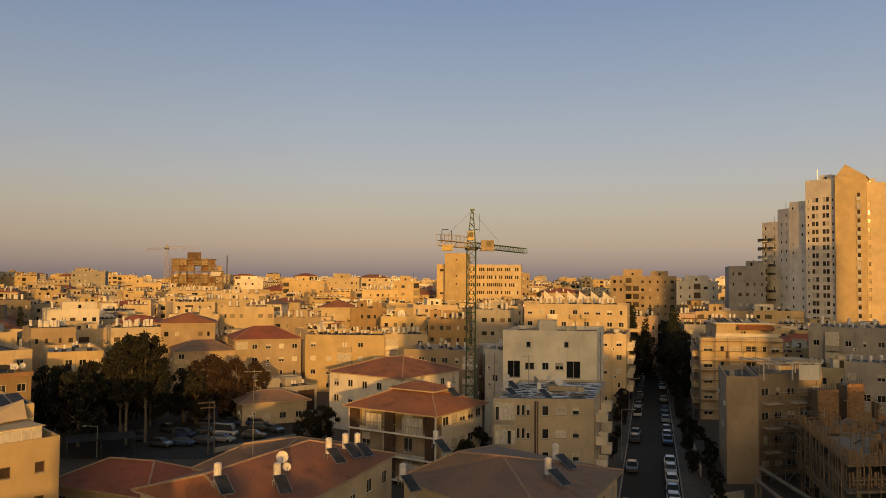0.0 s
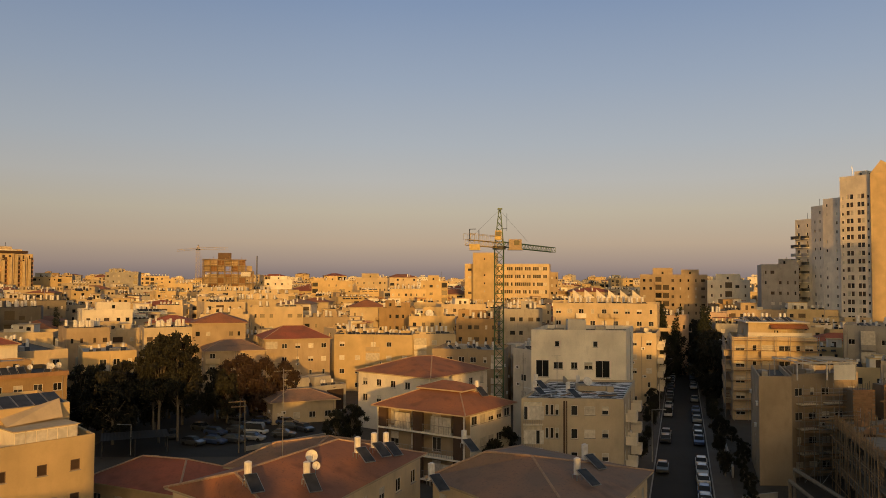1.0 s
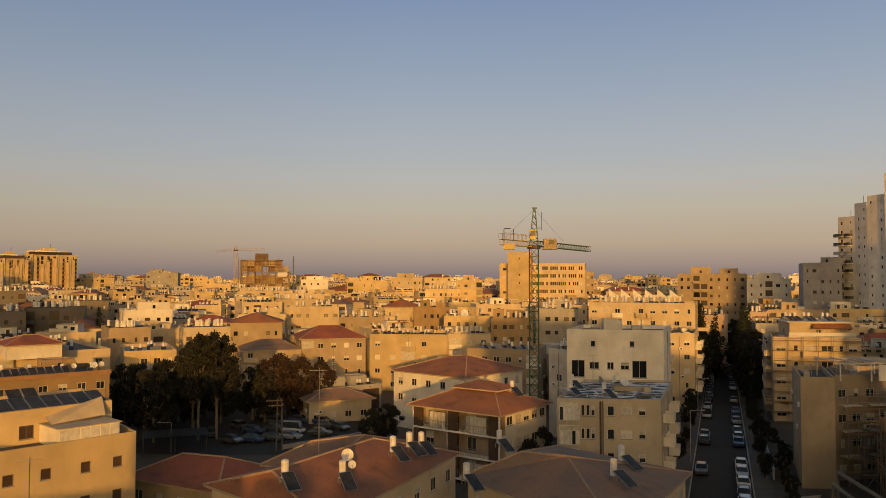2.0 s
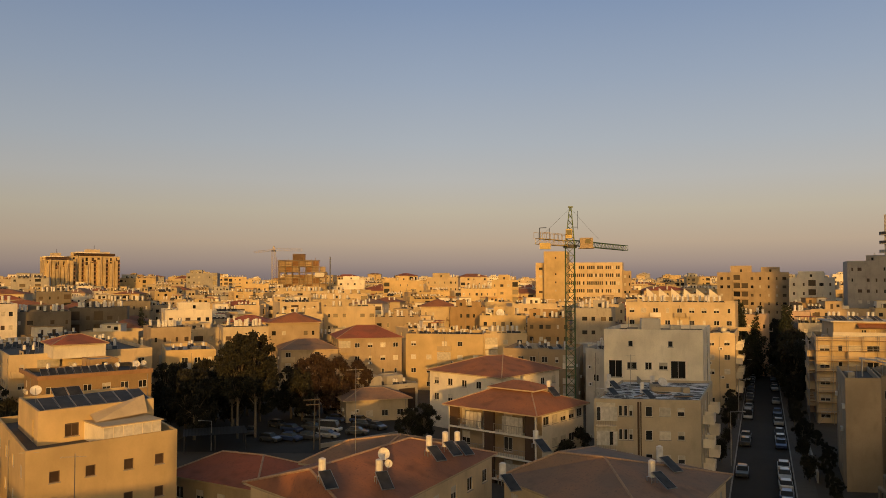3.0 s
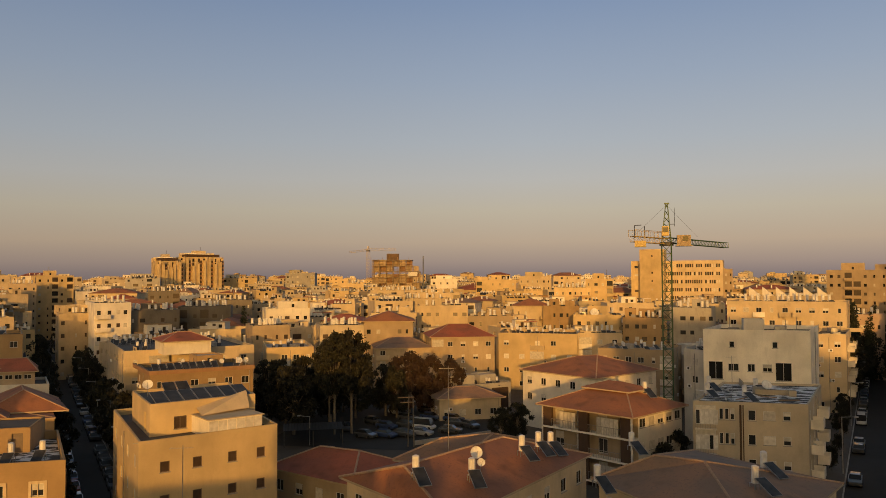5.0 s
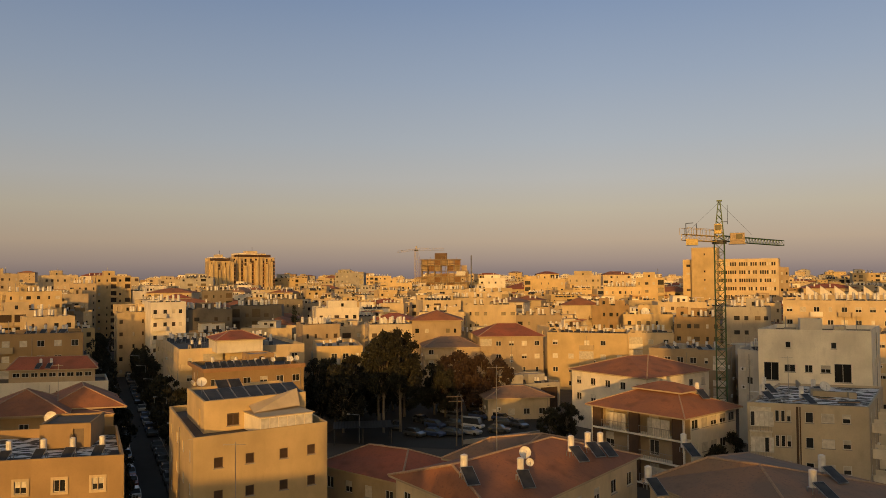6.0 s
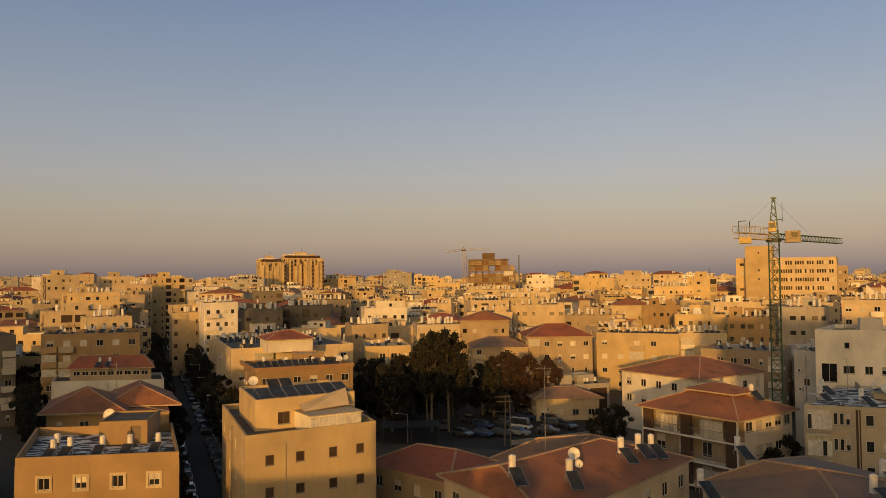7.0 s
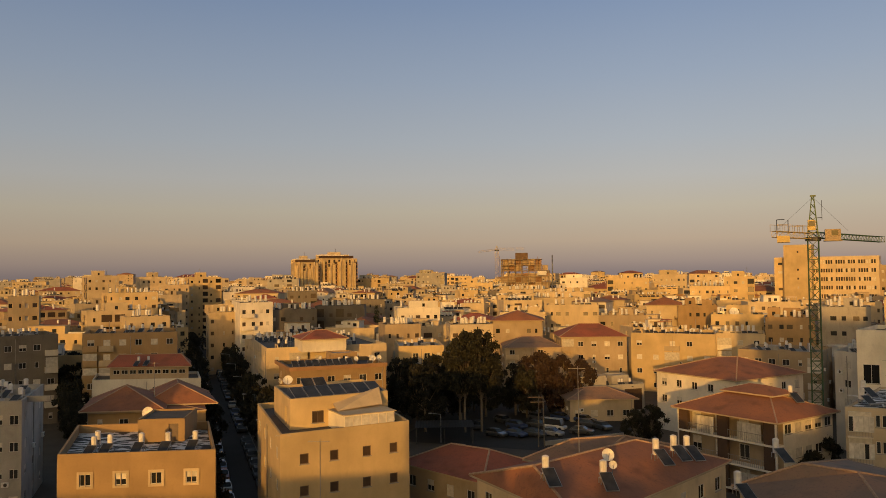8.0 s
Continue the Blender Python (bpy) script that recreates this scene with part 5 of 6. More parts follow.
dish(*(dish_house.matrix_basis @ Vector((6.0, 1.2, 16.72))), 15, 1.25, 20)
aerial(-17.2, 70.7, 11.3, 8.4, "tall thin aerial mast with crossbars on a tiled roof")
dish(-13.9, 67.6, 11.2, 25, 0.55, 25)
dish(-13.2, 66.2, 10.7, 25, 0.36, 25)
for x, y, z, a in ((-17.4, 60.9, 11.5, 35), (-10.3, 72.4, 11.2, 38), (-9.2, 76.0, 10.9, 38), (-8.3, 78.7, 10.4, 38), (-13.3, 63.6, 10.9, 30),
                   (-3.2, 69.2, 9.6, 32), (-0.4, 86.0, 9.3, 32), (9.8, 68.9, 10.3, 35), (11.4, 75.2, 10.2, 35), (1.2, 112.0, 11.4, 30)):
    heater(x, y, z, a, 1.1)

# the yellow corner block's roof
ya = thing("roof_penthouse", -44.0, 61.5, 12.52, 53, "yellow stuccoed rooftop storey with a white panelled lean-to", "rooftop structure")
g = Geo()
hp = [(2.5, 4.8), (13.6, 4.8), (15.2, 15.6), (4.1, 15.6)]
for e in range(4):
    ln = math.dist(hp[e], hp[(e + 1) % 4])
    facade(g, hp[e], hp[(e + 1) % 4], 0, 3.2, [(2.4, 3.7, 0.5, 1.75), (5.3, 5.7, 1.0, 1.7)] if e == 0 else [(ln - 3, ln - 2, 0.2, 2.1)] if e == 3 else [])
box_roof(g, hp, 2.9, 0.3)
part("wall", g, [WALLS["yellow"], ROOFDECK], ya)
put_window(ya, hp[0], hp[1], 3.05, 0.5, 1.3, 1.25, "brown")
put_window(ya, hp[0], hp[1], 5.5, 1.0, 0.4, 0.7, "brown")
g = Geo()
g.box(6.7, 0.35, 0, 12.3, 4.895, 1.75)
part("lean_to", g, WALLS["white"], ya)
for k in range(6):
    g = Geo()
    g.box(6.76 + k * 0.93, 0.29, 0.15, 7.6 + k * 0.93, 0.345, 1.65)
    part("panel", g, FRAME, ya)
g = Geo()
g.box(6.55, 0.15, 1.752, 12.45, 4.88, 1.84)
part("lean_to_roof", g, WALLS["cream"], ya)
g = Geo()
for dz, order in ((0.0, 1), (-0.08, -1)):
    g.face([(6.9, 2.6, 1.93 + dz), (12.3, 3.4, 2.1 + dz), (12.6, 4.86, 3.7 + dz), (7.2, 4.86, 2.4 + dz)][::order])
part("sloping_roof", g, WALLS["cream"], ya)


def solar_array(x, y, z, turn, cols, label, tilt=20):
    t = thing("solar_panel_array", x, y, z, turn, label, "solar panels")
    for k in range(cols):
        g = Geo()
        m = pose(k * 1.45, 0, 0.62, tilt, 0, 0)
        g.box(-0.68, -1.2, -0.04, 0.68, 1.2, 0.03, 0, m)
        g.box(-0.63, -1.15, 0.03, 0.63, 1.15, 0.042, 1, m)
        g.rod((k * 1.45, 0.9, 0), (k * 1.45, 0.9, 0.6 + 0.9 * math.tan(radians(tilt))), 0.03, 4, 0)
        g.rod((k * 1.45, -0.8, 0), (k * 1.45, -0.8, 0.6 - 0.8 * math.tan(radians(tilt))), 0.03, 4, 0)
        part("panel", g, [METAL, PANEL], t)
    return t


m = ya.matrix_basis
p = m @ Vector((4.0, 6.6, 2.92))
solar_array(p.x, p.y, p.z, 53, 7, "row of dark solar panels on a yellow rooftop")
p = m @ Vector((6.4, 10.2, 2.92))
solar_array(p.x, p.y, p.z + 0.2, 53, 2, "two dark tilted solar panels on a yellow rooftop", 32)
p = m @ Vector((1.2, 1.5, 0.0))
aerial(p.x + 0.6, p.y - 1.4, 9.0, 4.2)
p = m @ Vector((4.6, 12, 2.92))
dish(p.x, p.y, p.z, 30, 0.55)

# the near yellow block's roof
yb = thing("stair_hut", -67.1, 55.8, 9.62, 30, "tan rooftop stair hut with a dark door", "rooftop structure")
g = Geo()
hp = [(5.2, 9.5), (10.4, 9.5), (10.4, 16.4), (5.2, 16.4)]
for e in range(4):
    facade(g, hp[e], hp[(e + 1) % 4], 0, 2.6, [(3.4, 4.5, 0.02, 2.05)] if e == 0 else [], 0.2, 2)
box_roof(g, hp, 2.45, 0.2)
part("wall", g, [WALLS["amber"], ROOFDECK, DARKFRAME], yb)
m = yb.matrix_basis
for a, b in ((1.6, 6.6), (3.6, 4.4), (2.2, 3.6), (6.8, 4.6), (9.6, 4.6), (12.4, 5.0)):
    p = m @ Vector((a, b, 0))
    heater(p.x, p.y, p.z, 24, 1.1)
dish(*(m @ Vector((4.6, 16.2, 1.0))), 20, 0.75, 10)
for s, z, a, b, _ in NEAR_SPOTS:
    g = Geo()
    ring(g, a + 0.5, b + 0.5, 0.24, -0.09, -0.004)
    sr = part("window_surround", g, WALLS["cream"], near_block, m=pose(s, 0, z - 0.25, 0, 0, 0))
aerial(-86.4, 88.6, 10.9, 5.0)
aerial(-30.2, 47.2, 0.0, 16.6, "tall thin pole with crossbars before a yellow block")

# the worn beige block's roof and balconies
hb = thing("roof_clutter", 6.5, 98.6, 12.32, 0, "loose pipes and boards lying on a peeling roof", "roof clutter")
rr = random.Random(3)
for k in range(14):
    g = Geo()
    ln = rr.uniform(1.2, 3.6)
    g.box(0, 0, 0, ln, rr.uniform(0.08, 0.4), rr.uniform(0.05, 0.16))
    part("board", g, rr.choice((WOOD, METAL, TANK)), hb, m=pose(rr.uniform(2, 11), rr.uniform(3, 15), 0.03 + 0.05 * k % 0.3, 0, 0, rr.uniform(0, 180)))
for a, b in ((2.6, 7.5), (7.0, 6.5), (3.4, 15.0), (9.4, 14.0)):
    heater(6.5 + a, 98.6 + b, 12.32, 30, 1.05)
dish(6.5 + 10.2, 98.6 + 12, 12.32, 20, 0.7)
aerial(6.5 + 6.0, 98.6 + 13, 12.32, 5.0)


# ---- the building site by the street ----
bs = thing("building_site", 41.9, 73.3, 0, 0, "raw concrete frame with brick piers, timber formwork and steel rods", "building")


def site_box(name, x0, y0, z0, x1, y1, z1, mat, m=None):
    g = Geo()
    g.box(x0, y0, z0, x1, y1, z1)
    return part(name, g, mat, bs, m=m)


r5 = random.Random(9)
SITE = [Vector(p) for p in ((1.7, 9.7), (25.5, 12.7), (31.6, 42.7), (7.8, 34.2))]
SITE_TOP = 8.7
for k in range(3):
    g = Geo()
    z = SITE_TOP - 2.9 * k
    g.face([(*p, z) for p in SITE])
    g.face([(*p, z - 0.28) for p in SITE[::-1]])
    for i in range(4):
        p, q = SITE[i], SITE[(i + 1) % 4]
        g.face([(*p, z - 0.28), (*q, z - 0.28), (*q, z), (*p, z)])
    part("floor_slab", g, WALLS["concrete"], bs)
    for i in range(5):
        for f in (0.06, 0.36, 0.7):
            p = SITE[0].lerp(SITE[3], 0.05 + i * 0.22).lerp(SITE[1].lerp(SITE[2], 0.05 + i * 0.22), f)
            site_box("column", p.x, p.y, z - 2.9, p.x + 0.4, p.y + 0.4, z - 0.28, WALLS["concrete"])
PLANKS = []
for k in range(4):
    g = Geo()
    g.box(0, -0.05, 0, (0.14, 0.2, 0.16, 0.24)[k], 0.0, (1.7, 1.35, 2.1, 1.5)[k])
    PLANKS.append(g.mesh("formwork_board", [WOOD]))
for p, q, low, gap in ((SITE[3], SITE[0], 8.5, 0.34), (SITE[0], SITE[1], 8.5, 0.3), (SITE[0], SITE[1], 6.2, 0.42), (SITE[3], SITE[0], 6.1, 0.9)):
    d = (q - p).normalized()
    ang = math.degrees(math.atan2(d.y, d.x))
    out = Vector((d.y, -d.x))
    n = int(min((q - p).length, 24) / gap)
    for i in range(n):
        c = (q - d * (n - i) * gap if q == SITE[0] else p + d * i * gap) + out * 0.06
        part("formwork_board", r5.choice(PLANKS), None, bs, m=pose(c.x, c.y, low + r5.uniform(-0.1, 0.15), 0, r5.uniform(-3, 3), ang))
    for up in (0.35, 1.05):
        g = Geo()
        a, b = p + out * 0.14, q + out * 0.14
        g.rod((a.x, a.y, low + up), (b.x, b.y, low + up), 0.06, 4)
        part("waler", g, WOOD, bs)
for i in range(34):
    p = SITE[3].lerp(SITE[0], r5.random()).lerp(SITE[2].lerp(SITE[1], r5.random()), r5.uniform(0.02, 0.3))
    g = Geo()
    g.rod((p.x, p.y, 8.6), (p.x + r5.uniform(-0.2, 0.2), p.y, 8.7 + r5.uniform(0.8, 2.6)), 0.035, 4)
    part("steel_rod", g, BARK, bs)
for i in range(5):
    p = SITE[0].lerp(SITE[1], 0.2 + i * 0.13) + Vector((0, 5.0))
    g = Geo()
    g.rod((p.x, p.y, 8.7), (p.x, p.y, 12.2), 0.05, 4)
    g.rod((p.x, p.y, 12.2), (p.x + 2.2, p.y, 12.2), 0.05, 4)
    g.rod((p.x, p.y, 12.0), (p.x + 1.6, p.y, 8.9), 0.04, 4)
    part("prop_frame", g, WOOD, bs)
for x0, y0, x1, y1, z in ((-0.8, 26.5, 1.9, 10.0, 4.2), (-2.4, 24.0, -1.2, 12.0, 3.4)):
    g = Geo()
    g.rod((x0, y0, z), (x1, y1, z - 1.8), 0.25, 6)
    g.rod((x0, y0, 0.05), (x0, y0, z), 0.2, 5)
    g.rod((x1, y1, 0.05), (x1, y1, z - 1.8), 0.2, 5)
    part("raking_beam", g, WALLS["concrete"], bs)
_g = Geo()
_g.box(0, 0, 0, 0.48, 0.2, 0.235)
BRICK_MESH = _g.mesh("block", [WALLS["brick"]])
for x0, y0, w, top in ((11.4, 36.3, 3.1, 13.2), (16.2, 37.4, 2.5, 13.8)):
    site_box("pier_core", x0 + 0.05, y0 + 0.1, 8.72, x0 + w - 0.05, y0 + 3.0, top - 0.4, WALLS["concrete"])
    z = 8.73
    n = 0
    while z < top - 0.3:
        x = x0 + (0.24 if n % 2 else 0)
        while x + 0.48 <= x0 + w:
            part("block", BRICK_MESH, None, bs, m=pose(x + r5.uniform(-0.01, 0.01), y0 - 0.1 + r5.uniform(-0.012, 0.012), z))
            x += 0.5
        z += 0.25
        n += 1
    for i in range(9):
        g = Geo()
        g.rod((x0 + 0.2 + i * (w - 0.4) / 8, y0 + 0.5, top - 0.5), (x0 + 0.2 + i * (w - 0.4) / 8 + r5.uniform(-0.1, 0.1), y0 + 0.5, top + r5.uniform(0.3, 0.9)), 0.03, 4)
        part("steel_rod", g, DARKMETAL, bs)


# planks, props, stacked blocks and mesh lying about the open slab
for i in range(70):
    f, k = r5.uniform(0.02, 0.98), r5.uniform(0.02, 0.62)
    p = SITE[0].lerp(SITE[3], f).lerp(SITE[1].lerp(SITE[2], f), k)
    g = Geo()
    kind = r5.random()
    if kind < 0.5:
        ln = r5.uniform(1.5, 4.2)
        g.box(0, 0, 0, ln, r5.uniform(0.12, 0.3), r5.uniform(0.05, 0.3))
        part("plank", g, r5.choice((WOOD, WOOD, WALLS["brown"])), bs, m=pose(p.x, p.y, SITE_TOP + 0.01, 0, 0, r5.uniform(0, 180)))
    elif kind < 0.75:
        hgt = r5.uniform(2.2, 3.6)
        g.rod((0, 0, 0), (r5.uniform(-0.15, 0.15), 0, hgt), 0.05, 5)
        g.box(-0.5, -0.06, hgt, 0.5, 0.06, hgt + 0.12)
        part("prop", g, WOOD, bs, m=pose(p.x, p.y, SITE_TOP + 0.01, 0, 0, r5.uniform(0, 180)))
    elif kind < 0.9:
        for q in range(r5.randrange(2, 5)):
            g.box(q * 0.55, 0, 0, q * 0.55 + 0.5, 1.0, r5.uniform(0.4, 1.1))
        part("block_pallet", g, WALLS["brick"], bs, m=pose(p.x, p.y, SITE_TOP + 0.01, 0, 0, r5.uniform(0, 180)))
    else:
        g.box(0, 0, 0, r5.uniform(1.2, 2.4), 0.08, r5.uniform(1.4, 2.4))
        part("form_panel", g, WOOD, bs, m=pose(p.x, p.y, SITE_TOP + 0.01, r5.uniform(-8, 8), 0, r5.uniform(0, 180)))
# upright timbers and walers before the open storeys
for p, q, n in ((SITE[3], SITE[0], 26), (SITE[0], SITE[1], 18)):
    d = (q - p).normalized()
    out = Vector((d.y, -d.x)) * 0.45
    for i in range(n):
        c = p.lerp(q, (i + 0.5) / n) + out
        g = Geo()
        lean = r5.uniform(-0.25, 0.25)
        g.rod((c.x, c.y, r5.choice((0.0, 2.9))), (c.x + lean, c.y, SITE_TOP + r5.uniform(0.2, 1.9)), 0.06, 4)
        part("upright_timber", g, WOOD, bs)
    for z in (1.4, 4.3, 7.3):
        a, b = p + out * 1.2, q + out * 1.2
        g = Geo()
        g.rod((a.x, a.y, z + r5.uniform(-0.2, 0.2)), (b.x, b.y, z + r5.uniform(-0.2, 0.2)), 0.07, 4)
        part("waler", g, WOOD, bs)


def scaffold(x, y, turn, w, h, label, lift=2.0):
    """Tube scaffolding, one bay deep, with plank decks."""
    t = thing("scaffolding", x, y, 0, turn, label, "scaffolding", "scaffolding")
    n = max(2, int(w / 2.4))
    for i in range(n + 1):
        for yy in (0, -1.1):
            g = Geo()
            g.rod((w * i / n, yy, 0), (w * i / n, yy, h), 0.04, 4)
            part("upright", g, METAL, t)
    k = lift
    while k < h:
        g = Geo()
        g.box(0, -1.05, k, w, -0.05, k + 0.06)
        part("deck", g, WOOD, t)
        for up in (0.5, 1.0):
            g = Geo()
            g.rod((0, -1.1, k + up), (w, -1.1, k + up), 0.03, 4)
            part("guard_rail", g, METAL, t)
        k += lift
    for i in range(n):
        g = Geo()
        g.rod((w * i / n, -1.12, lift * (i % 3)), (w * (i + 1) / n, -1.12, lift * (i % 3 + 2)), 0.03, 4)
        part("brace", g, METAL, t)
    return t


# ---- scaffolding, roof frames and street furniture ----
scaffold(53.1, 158.4, -5.6, 16.4, 17.0, "rusty tube scaffolding with plank decks before a cream block")
scaffold(57.3, 173.8, 254.0, 15.8, 16.0, "tube scaffolding along the street side of a cream block")
scaffold(46.4, 110.9, 14.0, 8.5, 13.5, "tube scaffolding before a raw concrete rear front", 1.7)
scaffold(47.6, 108.9, 14.0, 6.5, 10.5, "outer lift of tube scaffolding by a raw concrete front", 1.8)


def roof_frame(x, y, z, turn, w, d, h, label):
    """A pale frame of posts and beams, partly boarded, on a flat roof."""
    t = thing("roof_frame", x, y, z, turn, label, "pergola")
    for a in (0, w / 2, w - 0.15):
        for b in (0, d - 0.15):
            g = Geo()
            g.box(a, b, 0, a + 0.15, b + 0.15, h)
            part("post", g, FRAME, t)
    for b in (0, d - 0.15):
        g = Geo()
        g.box(-0.3, b, h, w + 0.3, b + 0.15, h + 0.22)
        part("beam", g, FRAME, t)
    for k in range(5):
        g = Geo()
        g.box(w * k / 4 - 0.06, -0.3, h + 0.222, w * k / 4 + 0.06, d + 0.3, h + 0.34)
        part("rafter", g, FRAME, t)
    g = Geo()
    g.box(w * 0.55, 0.2, h + 0.345, w + 0.2, d - 0.2, h + 0.40)
    part("roof_sheet", g, WALLS["cream"], t)
    g = Geo()
    g.box(w * 0.62, -0.02, 0.05, w - 0.2, 0.05, h - 0.1)
    part("screen", g, WALLS["white"], t)
    return t


roof_frame(45.5, 109.2, 14.22, 6, 8.6, 6.5, 2.3, "pale timber roof frame with a boarded screen on a flat roof")


def street_lamp(x, y, z, turn, h=8.0, arm=1.6):
    t = thing("street_lamp", x, y, z, turn, "grey steel street lamp with a short arm", "street lamp", "street lamps")
    g = Geo()
    g.rod((0, 0, 0), (0, 0, h), 0.09, 7, 0, 0.055)
    part("pole", g, METAL, t)
    g = Geo()
    g.rod((0, 0, h - 0.05), (-arm, 0, h + 0.12), 0.045, 5)
    part("arm", g, METAL, t)
    g = Geo()
    g.box(-arm - 0.5, -0.12, h + 0.05, -arm, 0.12, h + 0.2)
    part("lantern", g, METAL, t)
    return t


street_lamp(-53.6, 120.6, 0.05, 20, 4.8, 1.6)

for k in range(5):
    p = MAIN.at(14 + k * 40, -4.4)
    street_lamp(p.x, p.y, 0.15, MAIN.turn + 180, 8.0)
for k in range(7):
    p = SIDE.at(4 + k * 26, 4.1)
    street_lamp(p.x, p.y, 0.15, SIDE.turn, 8.0)

up = thing("utility_pole", -36.7, 123.5, 0.02, 25, "twin wooden utility pole with crossarms by the car park", "utility pole")
for x in (-0.5, 0.5):
    g = Geo()
    g.rod((x, 0, 0), (x * 0.7, 0, 8.4), 0.13, 7, 0, 0.09)
    part("pole", g, BARK, up)
for z, w in ((8.1, 2.2), (7.3, 1.8)):
    g = Geo()
    g.box(-w, -0.06, z, 0.5, 0.06, z + 0.14)
    part("crossarm", g, WOOD, up)
    for k in range(4):
        g = Geo()
        g.rod((-w + 0.15 + k * 0.55, 0, z + 0.14), (-w + 0.15 + k * 0.55, 0, z + 0.36), 0.05, 6)
        part("insulator", g, DARKMETAL, up)

sh = thing("canopy_shed", -57.0, 117.5, 0.02, 25, "low grey sheet-roofed shed under trees", "shed")
for a in (0.2, 5.0, 9.8):
    for b in (0.2, 5.8):
        g = Geo()
        g.box(a - 0.08, b - 0.08, 0, a + 0.08, b + 0.08, 2.8)
        part("post", g, DARKMETAL, sh)
g = Geo()
g.v = [(k * 0.25, y, 2.84 + (0.05 if k % 2 else 0)) for k in range(41) for y in (-0.3, 6.3)]
g.f = [(2 * k, 2 * k + 2, 2 * k + 3, 2 * k + 1) for k in range(40)]
g.m = [0] * 40
part("roof_sheet", g, DARKMETAL, sh)


def garden_wall(x0, y0, x1, y1, h, label):
    g = Geo()
    ln = math.hypot(x1 - x0, y1 - y0)
    g.box(0, -0.1, 0, ln, 0.1, h)
    g.box(-0.04, -0.15, h, ln + 0.04, 0.15, h + 0.08)
    ob = part("boundary_wall", g, WALLS["grey"], m=pose(x0, y0, 0, 0, 0, math.degrees(math.atan2(y1 - y0, x1 - x0))))
    return tagged(ob, label, "wall", kind="structure")


garden_wall(-51, 169, -27, 153, 1.6, "pale rendered wall at the back of the car park")
garden_wall(-36.5, 124.5, -24.0, 138.0, 0.7, "low pale wall along the car park")
garden_wall(19.5, 98.5, 25.0, 119.5, 1.5, "low pale wall along the pavement")
garden_wall(17.0, 80, 19.3, 97.5, 1.6, "low pale wall along the pavement")
garden_wall(37.5, 112, 42.5, 131, 1.4, "low pale wall along the pavement")
garden_wall(34.0, 98, 39.0, 100, 1.2, "low pale garden wall")

# a red-roofed storey set back on the long cream block
ridge_house("rooftop_house", [(-87.6, 128.6), (-80.6, 135.6), (-88.0, 143.4), (-95.0, 136.2)], [(-88.6, 135.2), (-86.8, 136.8)], 15.9, 17.6, REDTILE, "white",
            "white rooftop storey under a bright red hipped roof", 13.52)

# glazed balconies and rails on the worn beige block
gb = thing("enclosed_balconies", 6.5, 98.6, 0, 0.2, "white-framed glazed balconies closing a beige front", "balcony")
for z in (10.2, 7.2, 4.2, 1.2):
    for k in range(5):
        g = Geo()
        ring(g, 0.5, 1.75, 0.05, -0.62, -0.54)
        part("glazing_frame", g, FRAME, gb, m=pose(0.55 + 0.51 * k, 0, z + 0.15, 0, 0, 0))
        g = Geo()
        g.box(-0.2, -0.585, 0.06, 0.2, -0.575, 1.68)
        part("panel", g, FRAME if (k + int(z)) % 5 else GLASS, gb, m=pose(0.55 + 0.51 * k, 0, z + 0.15, 0, 0, 0))

# the tower's sloping crown
CORE_TOP = 62.62
g = Geo()
g.v = [(0.0, 0.0, 0.0), (9.6, 0.0, 0.0), (9.6, 12.0, 0.0), (0.0, 12.0, 0.0), (3.2, 1.0, 4.6), (6.0, 6.0, 2.0)]
g.f = [(0, 1, 4), (1, 2, 5), (1, 5, 4), (2, 3, 5), (3, 0, 4), (3, 4, 5), (3, 2, 1, 0)]
g.m = [0] * 7
part("sloping_crown", g, WALLS["yellow"], core, m=pose(-0.2, 0.05, CORE_TOP, 0, 0, 0))

# sawtooth skylights along a long cream roof
for k in range(6):
    g = Geo()
    x = 0.8 + k * 3.4
    for y0, y1 in ((0.4, 5.0),):
        g.v = [(0, y0, 0), (2.9, y0, 0), (2.9, y1, 0), (0, y1, 0), (0, y0, 2.4), (0, y1, 2.4)]
        g.f = [(0, 1, 4), (2, 3, 5), (1, 2, 5, 4), (3, 0, 4, 5), (3, 2, 1, 0)]
        g.m = [0] * 5
    part("skylight", g, WALLS["white"], sawtooth, m=pose(x, 0, 22.92, 0, 0, 0))

